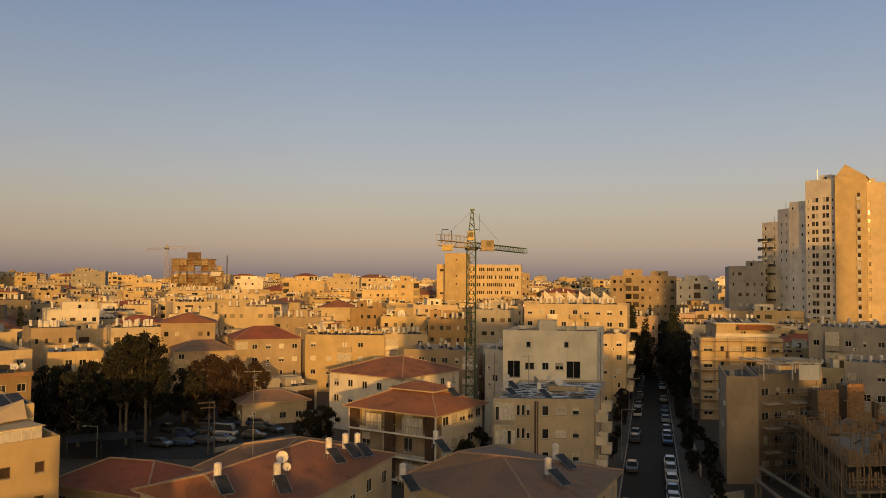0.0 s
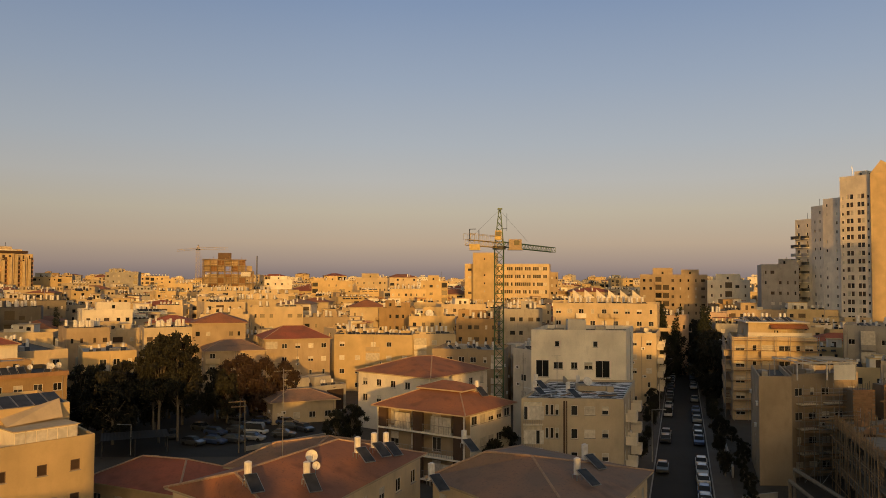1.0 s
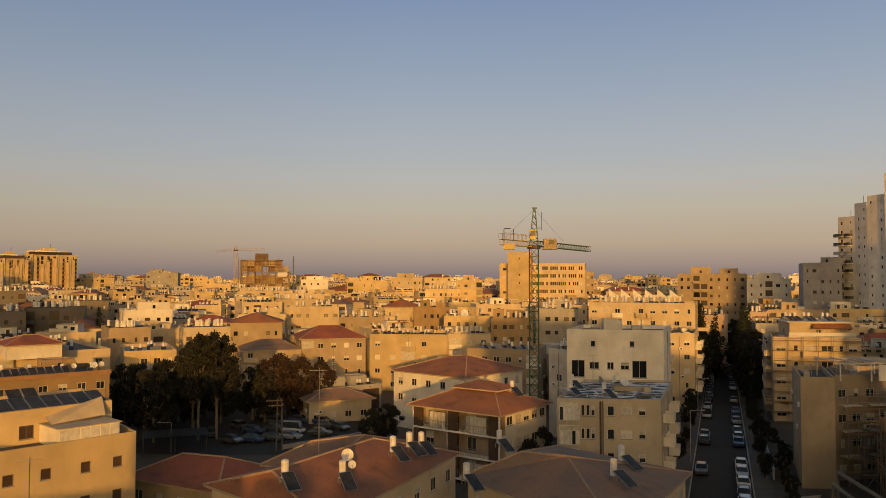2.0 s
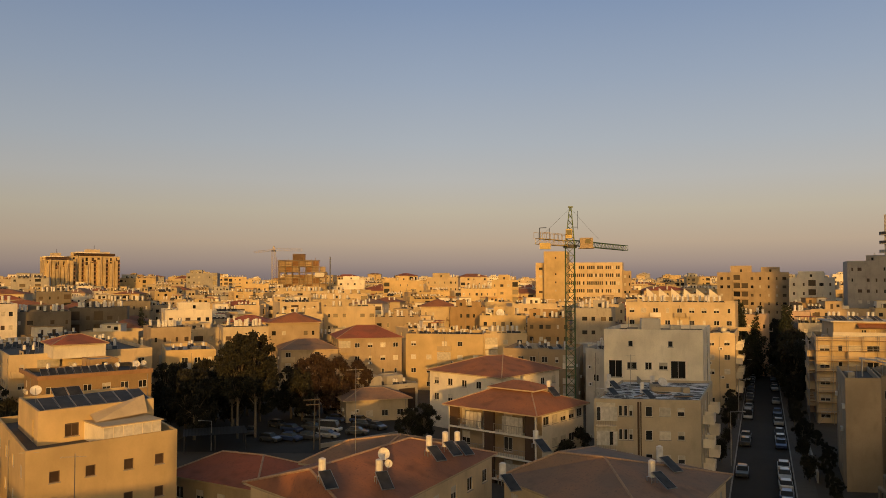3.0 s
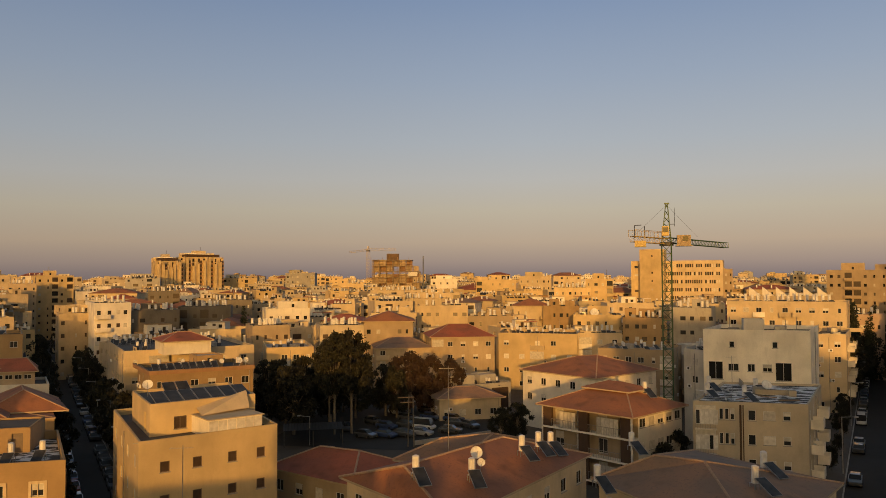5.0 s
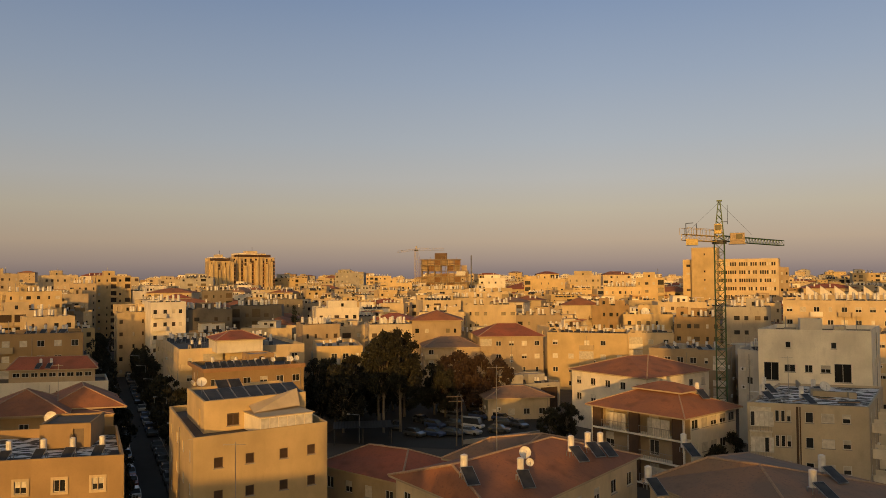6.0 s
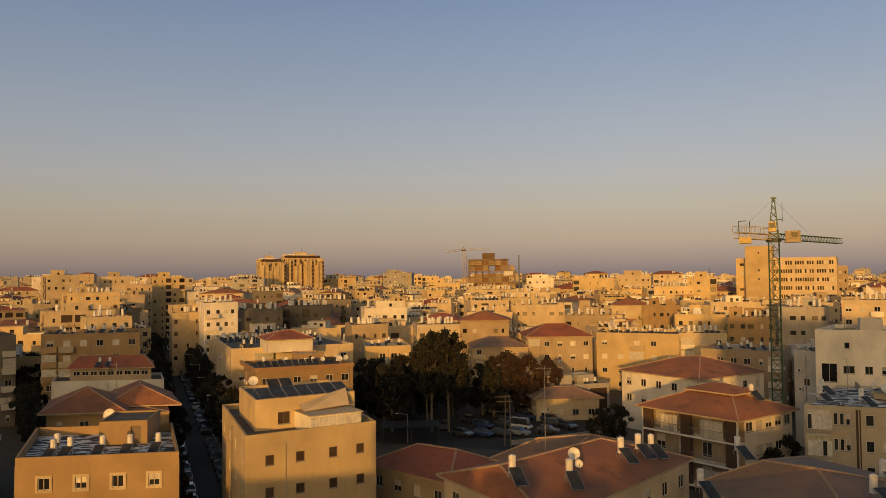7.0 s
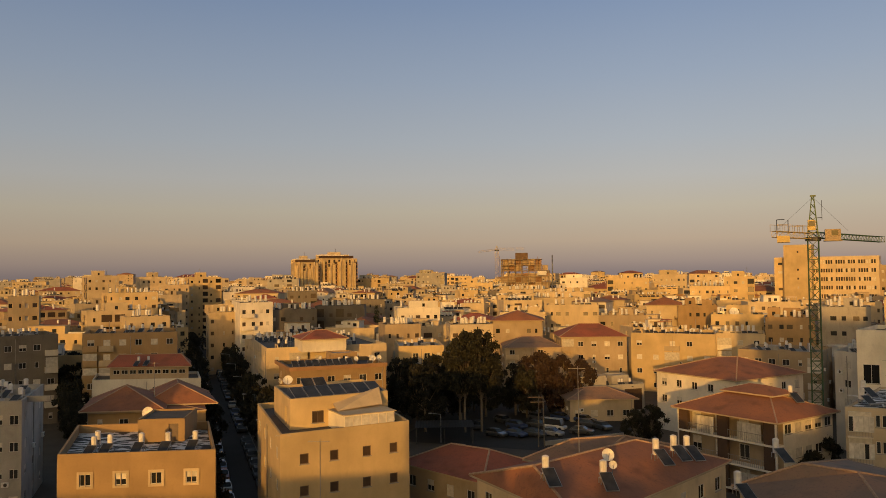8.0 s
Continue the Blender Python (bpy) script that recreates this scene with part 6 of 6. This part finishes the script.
# the white panels of the tower's core and the rounded balconies of its wing
for k in range(20):
    g = Geo()
    g.box(6.3, -0.35, 1.9 + 2.8 * k, 7.5, -0.003, 2.95 + 2.8 * k)
    part("balcony_panel", g, FRAME, core)
for f in range(2, 15):
    for cx, rr in ((0.9, 2.5), (4.6, 1.5)):
        g = Geo()
        arc_pts = [(cx + rr * math.cos(math.pi + math.pi * i / 9), rr * 0.75 * math.sin(math.pi + math.pi * i / 9)) for i in range(10)]
        z = 3.08 * f
        g.face([(a, b, z) for a, b in arc_pts])
        g.face([(a, b, z - 0.2) for a, b in arc_pts[::-1]])
        for (a, b), (c, d) in zip(arc_pts, arc_pts[1:]):
            g.face([(a, b, z - 0.2), (c, d, z - 0.2), (c, d, z), (a, b, z)])
            g.face([(a, b, z), (c, d, z), (c, d, z + 0.95), (a, b, z + 0.95)], 1)
            g.face([(a * 0.96 + cx * 0.04, b * 0.96, z), (a * 0.96 + cx * 0.04, b * 0.96, z + 0.95), (c * 0.96 + cx * 0.04, d * 0.96, z + 0.95), (c * 0.96 + cx * 0.04, d * 0.96, z)], 1)
            g.face([(a, b, z + 0.95), (c, d, z + 0.95), (c * 0.96 + cx * 0.04, d * 0.96, z + 0.95), (a * 0.96 + cx * 0.04, b * 0.96, z + 0.95)], 1)
        part("balcony", g, [WALLS["white"], DARKMETAL if f % 3 else WALLS["grey"]], wing)

# the terrace storey of the scaffolded block
g = Geo()
g.box(3.3, 2.0, 19.45, 15.8, 12.6, 19.65)
part("roof_slab", g, WALLS["white"], terrace_block)
g = Geo()
for dz, order in ((0.0, 1), (-0.06, -1)):
    g.face([(8.2, 1.3, 18.4 + dz), (15.4, 1.3, 18.4 + dz), (15.4, 2.98, 19.2 + dz), (8.2, 2.98, 19.2 + dz)][::order])
part("awning", g, BROWNTILE, terrace_block)
g = Geo()
g.box(3.2, 0.3, 16.72, 15.6, 0.4, 17.6)
part("terrace_rail", g, WALLS["white"], terrace_block)
for k in range(6):
    put_window(terrace_block, (4, 2.94), (15, 2.94), 4.9 + k * 1.08, 16.5, 1.0, 1.5, "clear", False)

for k in range(7):
    p = terrace_block.matrix_basis @ Vector((4.2 + (k % 3) * 3.6 + (k // 3) * 0.9, 6.0, 19.66))
    heater(p.x, p.y, p.z, 20, 0.95)

# a dark rain pipe and cables on the worn beige front
rp = thing("rain_pipe", 6.5, 98.6, 0, 0.2, "dark rusty rain pipe down a beige front", "pipe")
for x, r in ((5.45, 0.13), (5.75, 0.07)):
    g = Geo()
    g.rod((x, -0.15, 0.1), (x, -0.15, 12.7), r, 6)
    part("pipe", g, WALLS["brown"], rp)

# buttresses, dark strips for the recessed bays, and crowns of the twin towers
for tower, w, h, n in ((tower_low, 15.9, 39.1, 3), (tower_high, 29.9, 41.9, 4)):
    for k in range(n):
        x = w * (k + 0.12) / n
        tall = h + (0.9, -2.6, 0.9, -1.4)[k]
        for dx, wide, out, low in ((0.0, 1.5, 1.8, 2.4), (1.9, 0.9, 1.0, 0.0), (3.2, 1.7, 1.8, 0.9)):
            g = Geo()
            g.box(x + dx, -out, 0, x + dx + wide, -0.004, tall - low)
            part("buttress", g, WALLS["cream" if dx == 1.9 else "yellow"], tower)
        # flat brown strip on the front; the recess's darkness is put into its colour
        g = Geo()
        g.box(x + 5.0, -0.06, 0, x + 6.7, -0.004, h - 1.5)
        part("recessed_bay", g, WALLS["brown"], tower)
        for f in range(4, int(h / 2.7)):
            g = Geo()
            g.box(x + 5.0, -0.9, 2.7 * f, x + 6.7, -0.07, 2.7 * f + 1.0)
            part("balcony", g, WALLS["brick"], tower)
    g = Geo()
    g.box(w * 0.16, -0.4, h + 0.95, w * 0.9, 9.0, h + 2.5)
    part("recessed_storey", g, WALLS["brown"], tower)
    g = Geo()
    g.box(w * 0.12, -1.3, h + 2.5, w * 0.66, 9.6, h + 3.1)
    part("roof_slab", g, WALLS["white"], tower)
    g = Geo()
    g.box(w * 0.34, 1.0, h + 3.11, w * 0.6, 6.5, h + 5.0)
    part("roof_room", g, WALLS["cream"], tower)
    g = Geo()
    g.rod((w * 0.5, 3.0, h + 5.0), (w * 0.5, 3.0, h + 7.6), 0.12, 5)
    part("mast", g, DARKMETAL, tower)


def wing_roof(parent, poly, z, rise, tile, over=0.6, ridge=0.38):
    g = Geo()
    caps = hip_roof(g, poly, z, rise, over, 0, 1, ridge)
    part("roof", g, [tile, WALLS["tan"]], parent)
    ridge_caps(caps, parent)


# the two hipped wings of the tan house, and the attic of the red-roofed one
wing_roof(hip_pair, [(-0.6, -0.5), (10.4, -0.5), (8.2, 11.5), (-3.0, 11.5)], 9.32, 3.0, BROWNTILE, 0.5, 0.47)
wing_roof(hip_pair, [(6.6, 4.5), (16.9, 4.5), (13.4, 16.3), (3.6, 16.3)], 9.34, 2.8, BROWNTILE, 0.5, 0.3)
g = Geo()
ap = [(2.2, 2.6), (16.6, 2.6), (14.6, 10.2), (0.2, 10.2)]
ATTIC = [(1.2 + 1.5 * k, 10.7, 1.2, 0.8, "clear") for k in range(9)]
for e in range(4):
    facade(g, ap[e], ap[(e + 1) % 4], 9.61, 11.9, [(a - b / 2, a + b / 2, z, z + c) for a, z, b, c, _ in ATTIC] if e == 0 else [])
part("attic_wall", g, WALLS["tan"], red_house)
for a, z, b, c, style in ATTIC:
    put_window(red_house, ap[0], ap[1], a, z, b, c, style, False)
wing_roof(red_house, ap, 11.92, 2.1, REDTILE, 0.55, 0.12)
for a, b, z in ((7.2, 3.1, 13.4), (8.9, 3.3, 13.4)):
    p = red_house.matrix_basis @ Vector((a, b, z - 1.1))
    heater(p.x, p.y, p.z, 26, 0.9)

# fascia, collectors and dishes along the ochre block's roof
ob_roof = thing("roof_parapet", -75.4, 107.8, 12.5, 46, "red-brown roof fascia with rows of dark collectors", "roof edge")
for x0, y0, x1, y1 in ((-0.25, -0.25, 17.0, 0.0), (-0.25, 0.0, 0.0, 13.9)):
    g = Geo()
    g.box(x0, y0, 0.2, x1, y1, 0.85)
    part("fascia", g, WALLS["brick"], ob_roof)
for k in range(9):
    g = Geo()
    m = pose(1.2 + k * 1.2, 2.2, 1.15, 30, 0, 0)
    g.box(-0.52, -0.95, -0.04, 0.52, 0.95, 0.03, 0, m)
    g.box(-0.47, -0.9, 0.03, 0.47, 0.9, 0.042, 1, m)
    g.rod((1.2 + k * 1.2, 2.9, 0), (1.2 + k * 1.2, 2.9, 1.4), 0.03, 4)
    part("collector", g, [METAL, PANEL], ob_roof)
for a, b, r in ((11.6, 1.0, 0.42), (14.6, 0.8, 0.52), (15.9, 1.4, 0.45)):
    p = ob_roof.matrix_basis @ Vector((a, b, 0.4))
    dish(p.x, p.y, p.z, 50, r, 22)
# tanks in rows on the long cream block
for i in range(26):
    a, b = 1.5 + (i % 13) * 1.75 + RND.uniform(-0.3, 0.3), (24.5 if i < 13 else 28.0) + RND.uniform(-0.5, 0.5)
    p = Matrix.Translation((-96.0, 128.8, 0)) @ Matrix.Rotation(radians(46), 4, "Z") @ Vector((a + b * 0.04, b, 13.5))
    heater(p.x, p.y, p.z, 28 + RND.uniform(-8, 8), RND.uniform(0.9, 1.15))


# ---- unseen blocks added behind the viewpoint, placed and sized to cast shade across the view ----
for x, y, w, d, h, k in ((-200, -70, 74.9, 14, 25.8, 9), (-125, -62, 28.9, 14, 33.8, 12), (-96, -60, 11.9, 14, 45.8, 15), (-84, -60, 10.9, 14, 45.8, 16), (-73, -60, 9.9, 14, 26.8, 10), (-63, -55, 29.9, 14, 15.3, 6),
                         (-33, -52, 16.7, 14, 18.2, 7), (-16.2, -52, 2.8, 14, 24.4, 8), (-13.2, -62, 9.1, 14, 25.3, 9), (-4, -61, 13.9, 14, 20.3, 8), (10, -60, 20.9, 14, 22.8, 8), (31, -60, 35.9, 16, 41.8, 15),
                         (67, -60, 11.9, 16, 31.8, 11), (79, -60, 8.9, 16, 27.8, 10), (88, -60, 11.9, 16, 30.4, 11), (100, -60, 17.9, 16, 38, 13), (118, -60, 31.9, 16, 41.8, 15), (150, -60, 26, 16, 69.8, 24), (177, -60, 40, 16, 25.8, 9)):
    house(x, y, 0.0, w, d, h, wall="cream", floors=k, bays=6, detail=0, loggias=False, clutter=h not in (15.3, 18.2, 24.4), seed=int(x) % 97 + 300)


# ---- the town between and beyond ----
def free(x, y, r):
    for street in (MAIN, SIDE):
        v = Vector((x, y)) - street.o
        if -60 < v.dot(street.d) < 345 and abs(v.dot(street.r)) < r + 5.5:
            return False
    if y < 214 and -78 < x < 14:
        return False
    return all((x - a) ** 2 + (y - b) ** 2 > (0.74 * (r + q)) ** 2 for a, b, q in OCCUPIED)


SLOTS = ["cream", "white", "yellow", "beige", "tan", "grey", "ochre"]
TOWN_MATS = [WALLS[k] for k in SLOTS] + [GLASS, SHUTTER, ROOFDECK, TANK, DIMPANE, PANEL, REDTILE, BROWNTILE, GREYTILE, WHITEDECK]
S_GLASS, S_SHUT, S_DECK, S_TANK, S_DIM, S_PANEL, S_TILE, S_WHITE = 7, 8, 9, 10, 11, 12, 13, 16


def town_block(g, x, y, turn, w, d, h, wall, seed, tiled_roof=False, fine=True):
    """A block of the crowded town: storeys with windows and loggias, parapet, stair hut, rows of water tanks, or a hipped tile roof."""
    r = random.Random(seed)
    u = Vector((math.cos(radians(turn)), math.sin(radians(turn))))
    v = Vector((-u.y, u.x))
    o = Vector((x, y)) - u * w / 2 - v * d / 2
    q = [o, o + u * w, o + u * w + v * d, o + v * d]
    m = SLOTS.index(wall)
    fl = max(3, round(h / 3.0))
    st = h / fl
    top = h if tiled_roof else h + r.choice((0.5, 0.8, 1.0))

    def frame_at(a, b, z):
        c = o + u * w * a + v * d * b
        return Matrix(((u.x, v.x, 0, c.x), (u.y, v.y, 0, c.y), (0, 0, 1, z), (0, 0, 0, 1)))

    for e in (0, 1, 3):
        ln = (q[(e + 1) % 4] - q[e]).length
        k = max(2, int(ln / r.uniform(2.7, 3.6)))
        kinds = [r.choice("wwwnnn--lb") for _ in range(k)]
        holes, panes = [], []
        for z in range(max(0, fl - 3), fl) if fine or e == 0 else ():
            for i in range(k):
                if r.random() < 0.15 or kinds[i] == "-":
                    continue
                mid, bay = ln * (i + 0.5) / k, ln / k
                a, lo, hi = {"w": (0.6, 1.0, 2.2), "n": (0.35, 1.2, 2.1), "l": (bay * 0.38, 0.95, 2.55), "b": (bay * 0.36, 0.25, 2.35)}[kinds[i]]
                holes.append((mid - a, mid + a, z * st + lo, min(z * st + hi, (z + 1) * st - 0.2)))
                panes.append(r.choice((S_DIM, S_DIM, S_GLASS) if kinds[i] in "lb" else (S_GLASS, S_GLASS, S_SHUT, S_DIM)))
                if kinds[i] == "b" and fine and z:
                    c = q[e] + (q[(e + 1) % 4] - q[e]) * (mid / ln)
                    t = (q[(e + 1) % 4] - q[e]) / ln
                    mt = Matrix(((t.x, -t.y, 0, c.x), (t.y, t.x, 0, c.y), (0, 0, 1, z * st), (0, 0, 0, 1)))
                    g.box(-bay * 0.46, -1.0, 0, bay * 0.46, -0.004, 0.16, m, mt)
                    g.box(-bay * 0.46, -1.0, 0.16, bay * 0.46, -0.9, 1.0, m, mt)
        if fine:
            facade(g, q[e], q[(e + 1) % 4], 0, top, holes, 0.28, panes, m)
            continue
        a, t = q[e], (q[(e + 1) % 4] - q[e]) / ln
        g.face([(*a, 0), (*q[(e + 1) % 4], 0), (*q[(e + 1) % 4], top), (*a, top)], m)
        for (s0, s1, z0, z1), slot in zip(holes, panes):
            b, c = a + t * s0 + Vector((t.y, -t.x)) * 0.05, a + t * s1 + Vector((t.y, -t.x)) * 0.05
            g.face([(*b, z0), (*c, z0), (*c, z1), (*b, z1)], slot)
            g.face([(*b, z1), (*c, z1), (*(a + t * s1), z1 + 0.05), (*(a + t * s0), z1 + 0.05)], m)
    g.face([(*q[2], 0), (*q[3], 0), (*q[3], top), (*q[2], top)], m)
    if tiled_roof:
        hip_roof(g, q, h, r.uniform(1.7, 2.6), 0.45, S_TILE + r.choice((0, 0, 1, 1, 2)), SLOTS.index("tan"), r.choice((0.3, 0.4, 0.48)))
        for _ in range(r.randrange(0, 4)):
            mt = frame_at(r.uniform(0.15, 0.8), r.uniform(0.05, 0.2), h + 0.5)
            g.rod(mt.translation, mt @ Vector((0, 0, 1.5)), 0.3, 6, S_TANK)
        return
    box_roof(g, q, h, top - h, 0.2, r.choice((S_DECK, S_DECK, S_WHITE)), m)
    for _ in range(r.choice((1, 1, 2))):
        a, b, sx, sy = r.uniform(0.05, 0.55), r.uniform(0.25, 0.5), r.uniform(3, max(3.5, w * 0.4)), r.uniform(2.5, 4.5)
        mt = frame_at(a, b, h)
        z = r.uniform(2.1, 2.9)
        g.box(0, 0, 0, sx, sy, z, m if r.random() < 0.7 else SLOTS.index("white"), mt)
        g.box(-0.2, -0.25, z + 0.003, sx + 0.2, sy + 0.2, z + 0.16, m, mt)
        g.box(sx * 0.3, -0.02, 0.05, sx * 0.3 + 0.9, -0.004, 2.0, S_DIM, mt)
        if sx > 4:
            g.box(sx * 0.65, -0.02, 0.9, sx * 0.65 + 1.0, -0.004, 1.8, S_GLASS, mt)
    for _ in range(r.choice((1, 2, 2))):
        b, a, n, gap = r.choice((0.12, 0.2, 0.72, 0.85)), r.uniform(0.04, 0.3), r.randrange(3, 9), r.uniform(1.2, 2.1)
        for i in range(n):
            if a * w + i * gap > w - 0.8 or r.random() < 0.15:
                continue
            mt = frame_at(a + i * gap / w, b, h)
            z0 = r.uniform(0.3, 0.6)
            g.rod(mt @ Vector((0, 0, z0)), mt @ Vector((0, 0, z0 + r.uniform(1.3, 1.7))), r.uniform(0.26, 0.34), 6 if fine else 4, S_TANK)
            g.rod(mt @ Vector((0, 0, 0)), mt @ Vector((0, 0, z0)), 0.16, 4, SLOTS.index("grey"))
            if r.random() < 0.85:
                pm = mt @ pose(r.uniform(-0.3, 0.3), -1.0, 0.6, 36, 0, r.uniform(-12, 12))
                g.box(-0.52, -0.95, -0.03, 0.52, 0.95, 0.03, S_PANEL, pm)
    for _ in range(r.randrange(2, 7) if fine else 2):
        mt = frame_at(r.uniform(0.04, 0.85), r.uniform(0.05, 0.8), h + 0.002)
        k = r.random()
        if k < 0.35:
            g.box(0, 0, 0, r.uniform(0.7, 2.0), r.uniform(0.6, 1.4), r.uniform(0.5, 1.3), r.choice((m, SLOTS.index("grey"), S_TANK)), mt)
        elif k < 0.6:
            g.box(0, 0, 0, r.uniform(2, 5), 0.16, r.uniform(0.6, 1.5), r.choice((m, SLOTS.index("tan"), SLOTS.index("white"))), mt)
        elif k < 0.8:
            a, b, z = r.uniform(2, 4), r.uniform(2, 3), r.uniform(2.0, 2.4)
            for px in (0, a):
                for py in (0, b):
                    g.rod(mt @ Vector((px, py, 0)), mt @ Vector((px, py, z)), 0.07, 4, SLOTS.index("grey"))
            g.box(-0.2, -0.2, z, a + 0.2, b + 0.2, z + 0.1, r.choice((S_DECK, S_TILE, SLOTS.index("white"))), mt)
        else:
            g.rod(mt.translation, mt @ Vector((0, 0, r.uniform(2, 4.5))), 0.06 if fine else 0.1, 4, SLOTS.index("grey"))


def main_shell(g, faces):
    """Splits the given faces into the largest joined skin and the loose rest."""
    root = {}

    def find(k):
        while root.setdefault(k, k) != k:
            root[k] = root[root[k]]
            k = root[k]
        return k

    def key(v):
        return tuple(round(c, 3) for c in g.v[v])

    for i in faces:
        a = find(key(g.f[i][0]))
        for v in g.f[i][1:]:
            root[find(key(v))] = a
    sets = {}
    for i in faces:
        sets.setdefault(find(key(g.f[i][0])), []).append(i)
    largest = max(sets.values(), key=len)
    chosen = set(largest)
    return largest, [i for i in faces if i not in chosen]


def faces_part(name, g, faces, parent):
    piece = Geo()
    used = sorted({v for i in faces for v in g.f[i]})
    at = {v: k for k, v in enumerate(used)}
    piece.v, piece.f, piece.m = [g.v[v] for v in used], [tuple(at[v] for v in g.f[i]) for i in faces], [g.m[i] for i in faces]
    return part(name, piece, TOWN_MATS, parent)


rf = random.Random(21)
TONES = ("cream", "cream", "cream", "yellow", "yellow", "yellow", "beige", "tan", "ochre", "white", "grey")
QUARTERS = {}
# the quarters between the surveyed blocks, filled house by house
for _ in range(9000):
    dd, az = math.sqrt(rf.uniform(176.0 ** 2, 470.0 ** 2)), rf.uniform(-62, 42)
    w, d = rf.choice((rf.uniform(9, 15), rf.uniform(14, 24))), rf.uniform(8, 13)
    x, y = dd * math.sin(radians(az)), dd * math.cos(radians(az))
    if not free(x, y, 0.5 * math.hypot(w, d)):
        continue
    h = rf.uniform(8.5, 11.5) if dd < 215 else rf.uniform(11.0, 15.0) if dd < 285 else rf.uniform(14.0, 19.5) if dd < 370 else rf.uniform(17, 22.5)
    turn = -az + (rf.uniform(8, 28) if az > -8 else rf.choice((rf.uniform(-26, -8), rf.uniform(8, 24))))
    OCCUPIED.append((x, y, 0.47 * math.hypot(w, d)))
    name = rf.choice(TONES)
    tiled_roof = rf.random() < 0.24
    if dd < 262:
        g = Geo()
        town_block(g, 0, 0, 0, w, d, h, name, rf.randrange(9999), tiled_roof)
        t = thing("apartment_building", x, y, 0, turn, f"{SHORT[name]} plastered low block with {'a hipped tile roof' if tiled_roof else 'water tanks on its flat roof'}", "building")
        walls = [i for i, slot in enumerate(g.m) if slot in (0, 1, 2, 3, 4, 5, 6, S_GLASS, S_SHUT, S_DIM)]
        shell_faces, loose = main_shell(g, walls)
        faces_part("wall", g, shell_faces, t)
        for name_of, keep in (("roof", [i for i, slot in enumerate(g.m) if slot in (S_DECK, S_WHITE, S_TILE, S_TILE + 1, S_TILE + 2)]),
                              ("roof_clutter", loose), ("heater_row", [i for i, slot in enumerate(g.m) if slot in (S_TANK, S_PANEL)])):
            if keep:
                tagged(faces_part(name_of, g, keep, t), kind="" if name_of == "roof" else "stuff")
    else:
        town_block(QUARTERS.setdefault(int(az // 8), Geo()), x, y, turn, w, d, h, name, rf.randrange(9999), tiled_roof, dd < 380)
dist = 474.0
while dist < 1500:
    az = -62.0
    while az < 42:
        w, d = rf.uniform(12, 26), rf.uniform(9, 14)
        az += math.degrees((w + rf.uniform(2, 10)) / dist)
        dd = dist + rf.uniform(-9, 9)
        x, y = dd * math.sin(radians(az)), dd * math.cos(radians(az))
        if not free(x, y, 0.5 * math.hypot(w, d)):
            continue
        h = rf.uniform(17, 24) if rf.random() > 0.1 else rf.uniform(25, 31)
        if dist > 1000:
            h += rf.choice((0, 2, 5, 8))
        town_block(QUARTERS.setdefault(int(az // 8), Geo()), x, y, -az + (14 if az > -8 else -4) + rf.uniform(-14, 14), w, d, h, rf.choice(TONES), rf.randrange(9999),
                   rf.random() < 0.15, False)
    dist += 26 if dist < 800 else 75
for g in QUARTERS.values():
    tagged(part("town_quarter", g, TOWN_MATS), "distant crowded cream and golden flat-roofed town", "buildings", kind="stuff")

# dark tree clumps scattered through the distant town
woods = Geo()
rw = random.Random(31)
for _ in range(1500):
    dd = 200 * (6.5 ** rw.random())
    az = radians(rw.uniform(-62, 40))
    x, y = dd * math.sin(az), dd * math.cos(az)
    tall = rw.uniform(6, 13)
    near = dd < 340
    if any((x - a) ** 2 + (y - b) ** 2 < (q + tall * 0.28 if near else 0.7 * q) ** 2 for a, b, q in OCCUPIED):
        continue
    slim = rw.random() < 0.25
    for _ in range(260 if near else 46):
        f = rw.random()
        wd = (0.9 if slim else tall * 0.33) * math.sin(math.pi * (0.1 + 0.85 * f))
        a = rw.uniform(0, 6.28)
        cpt = Vector((x + wd * math.cos(a) * rw.random() ** 0.5, y + wd * math.sin(a) * rw.random() ** 0.5, 1.0 + f * (tall + (4 if slim else 0))))
        q = Euler((rw.uniform(0, 6.3), rw.uniform(0, 6.3), 0)).to_matrix()
        k = rw.uniform(0.25, 0.45) if near else rw.uniform(0.5, 1.0)
        woods.face([cpt + q @ Vector((-k, 0, 0)), cpt + q @ Vector((0, -k * 0.6, 0)), cpt + q @ Vector((k, 0, 0)), cpt + q @ Vector((0, k * 0.6, 0))])
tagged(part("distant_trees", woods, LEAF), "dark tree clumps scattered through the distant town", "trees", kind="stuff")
tagged(part("rooftop_tanks", FAR_TANKS, [TANK, PANEL]), "white solar water tanks crowding the distant flat roofs", "water tanks", kind="stuff")
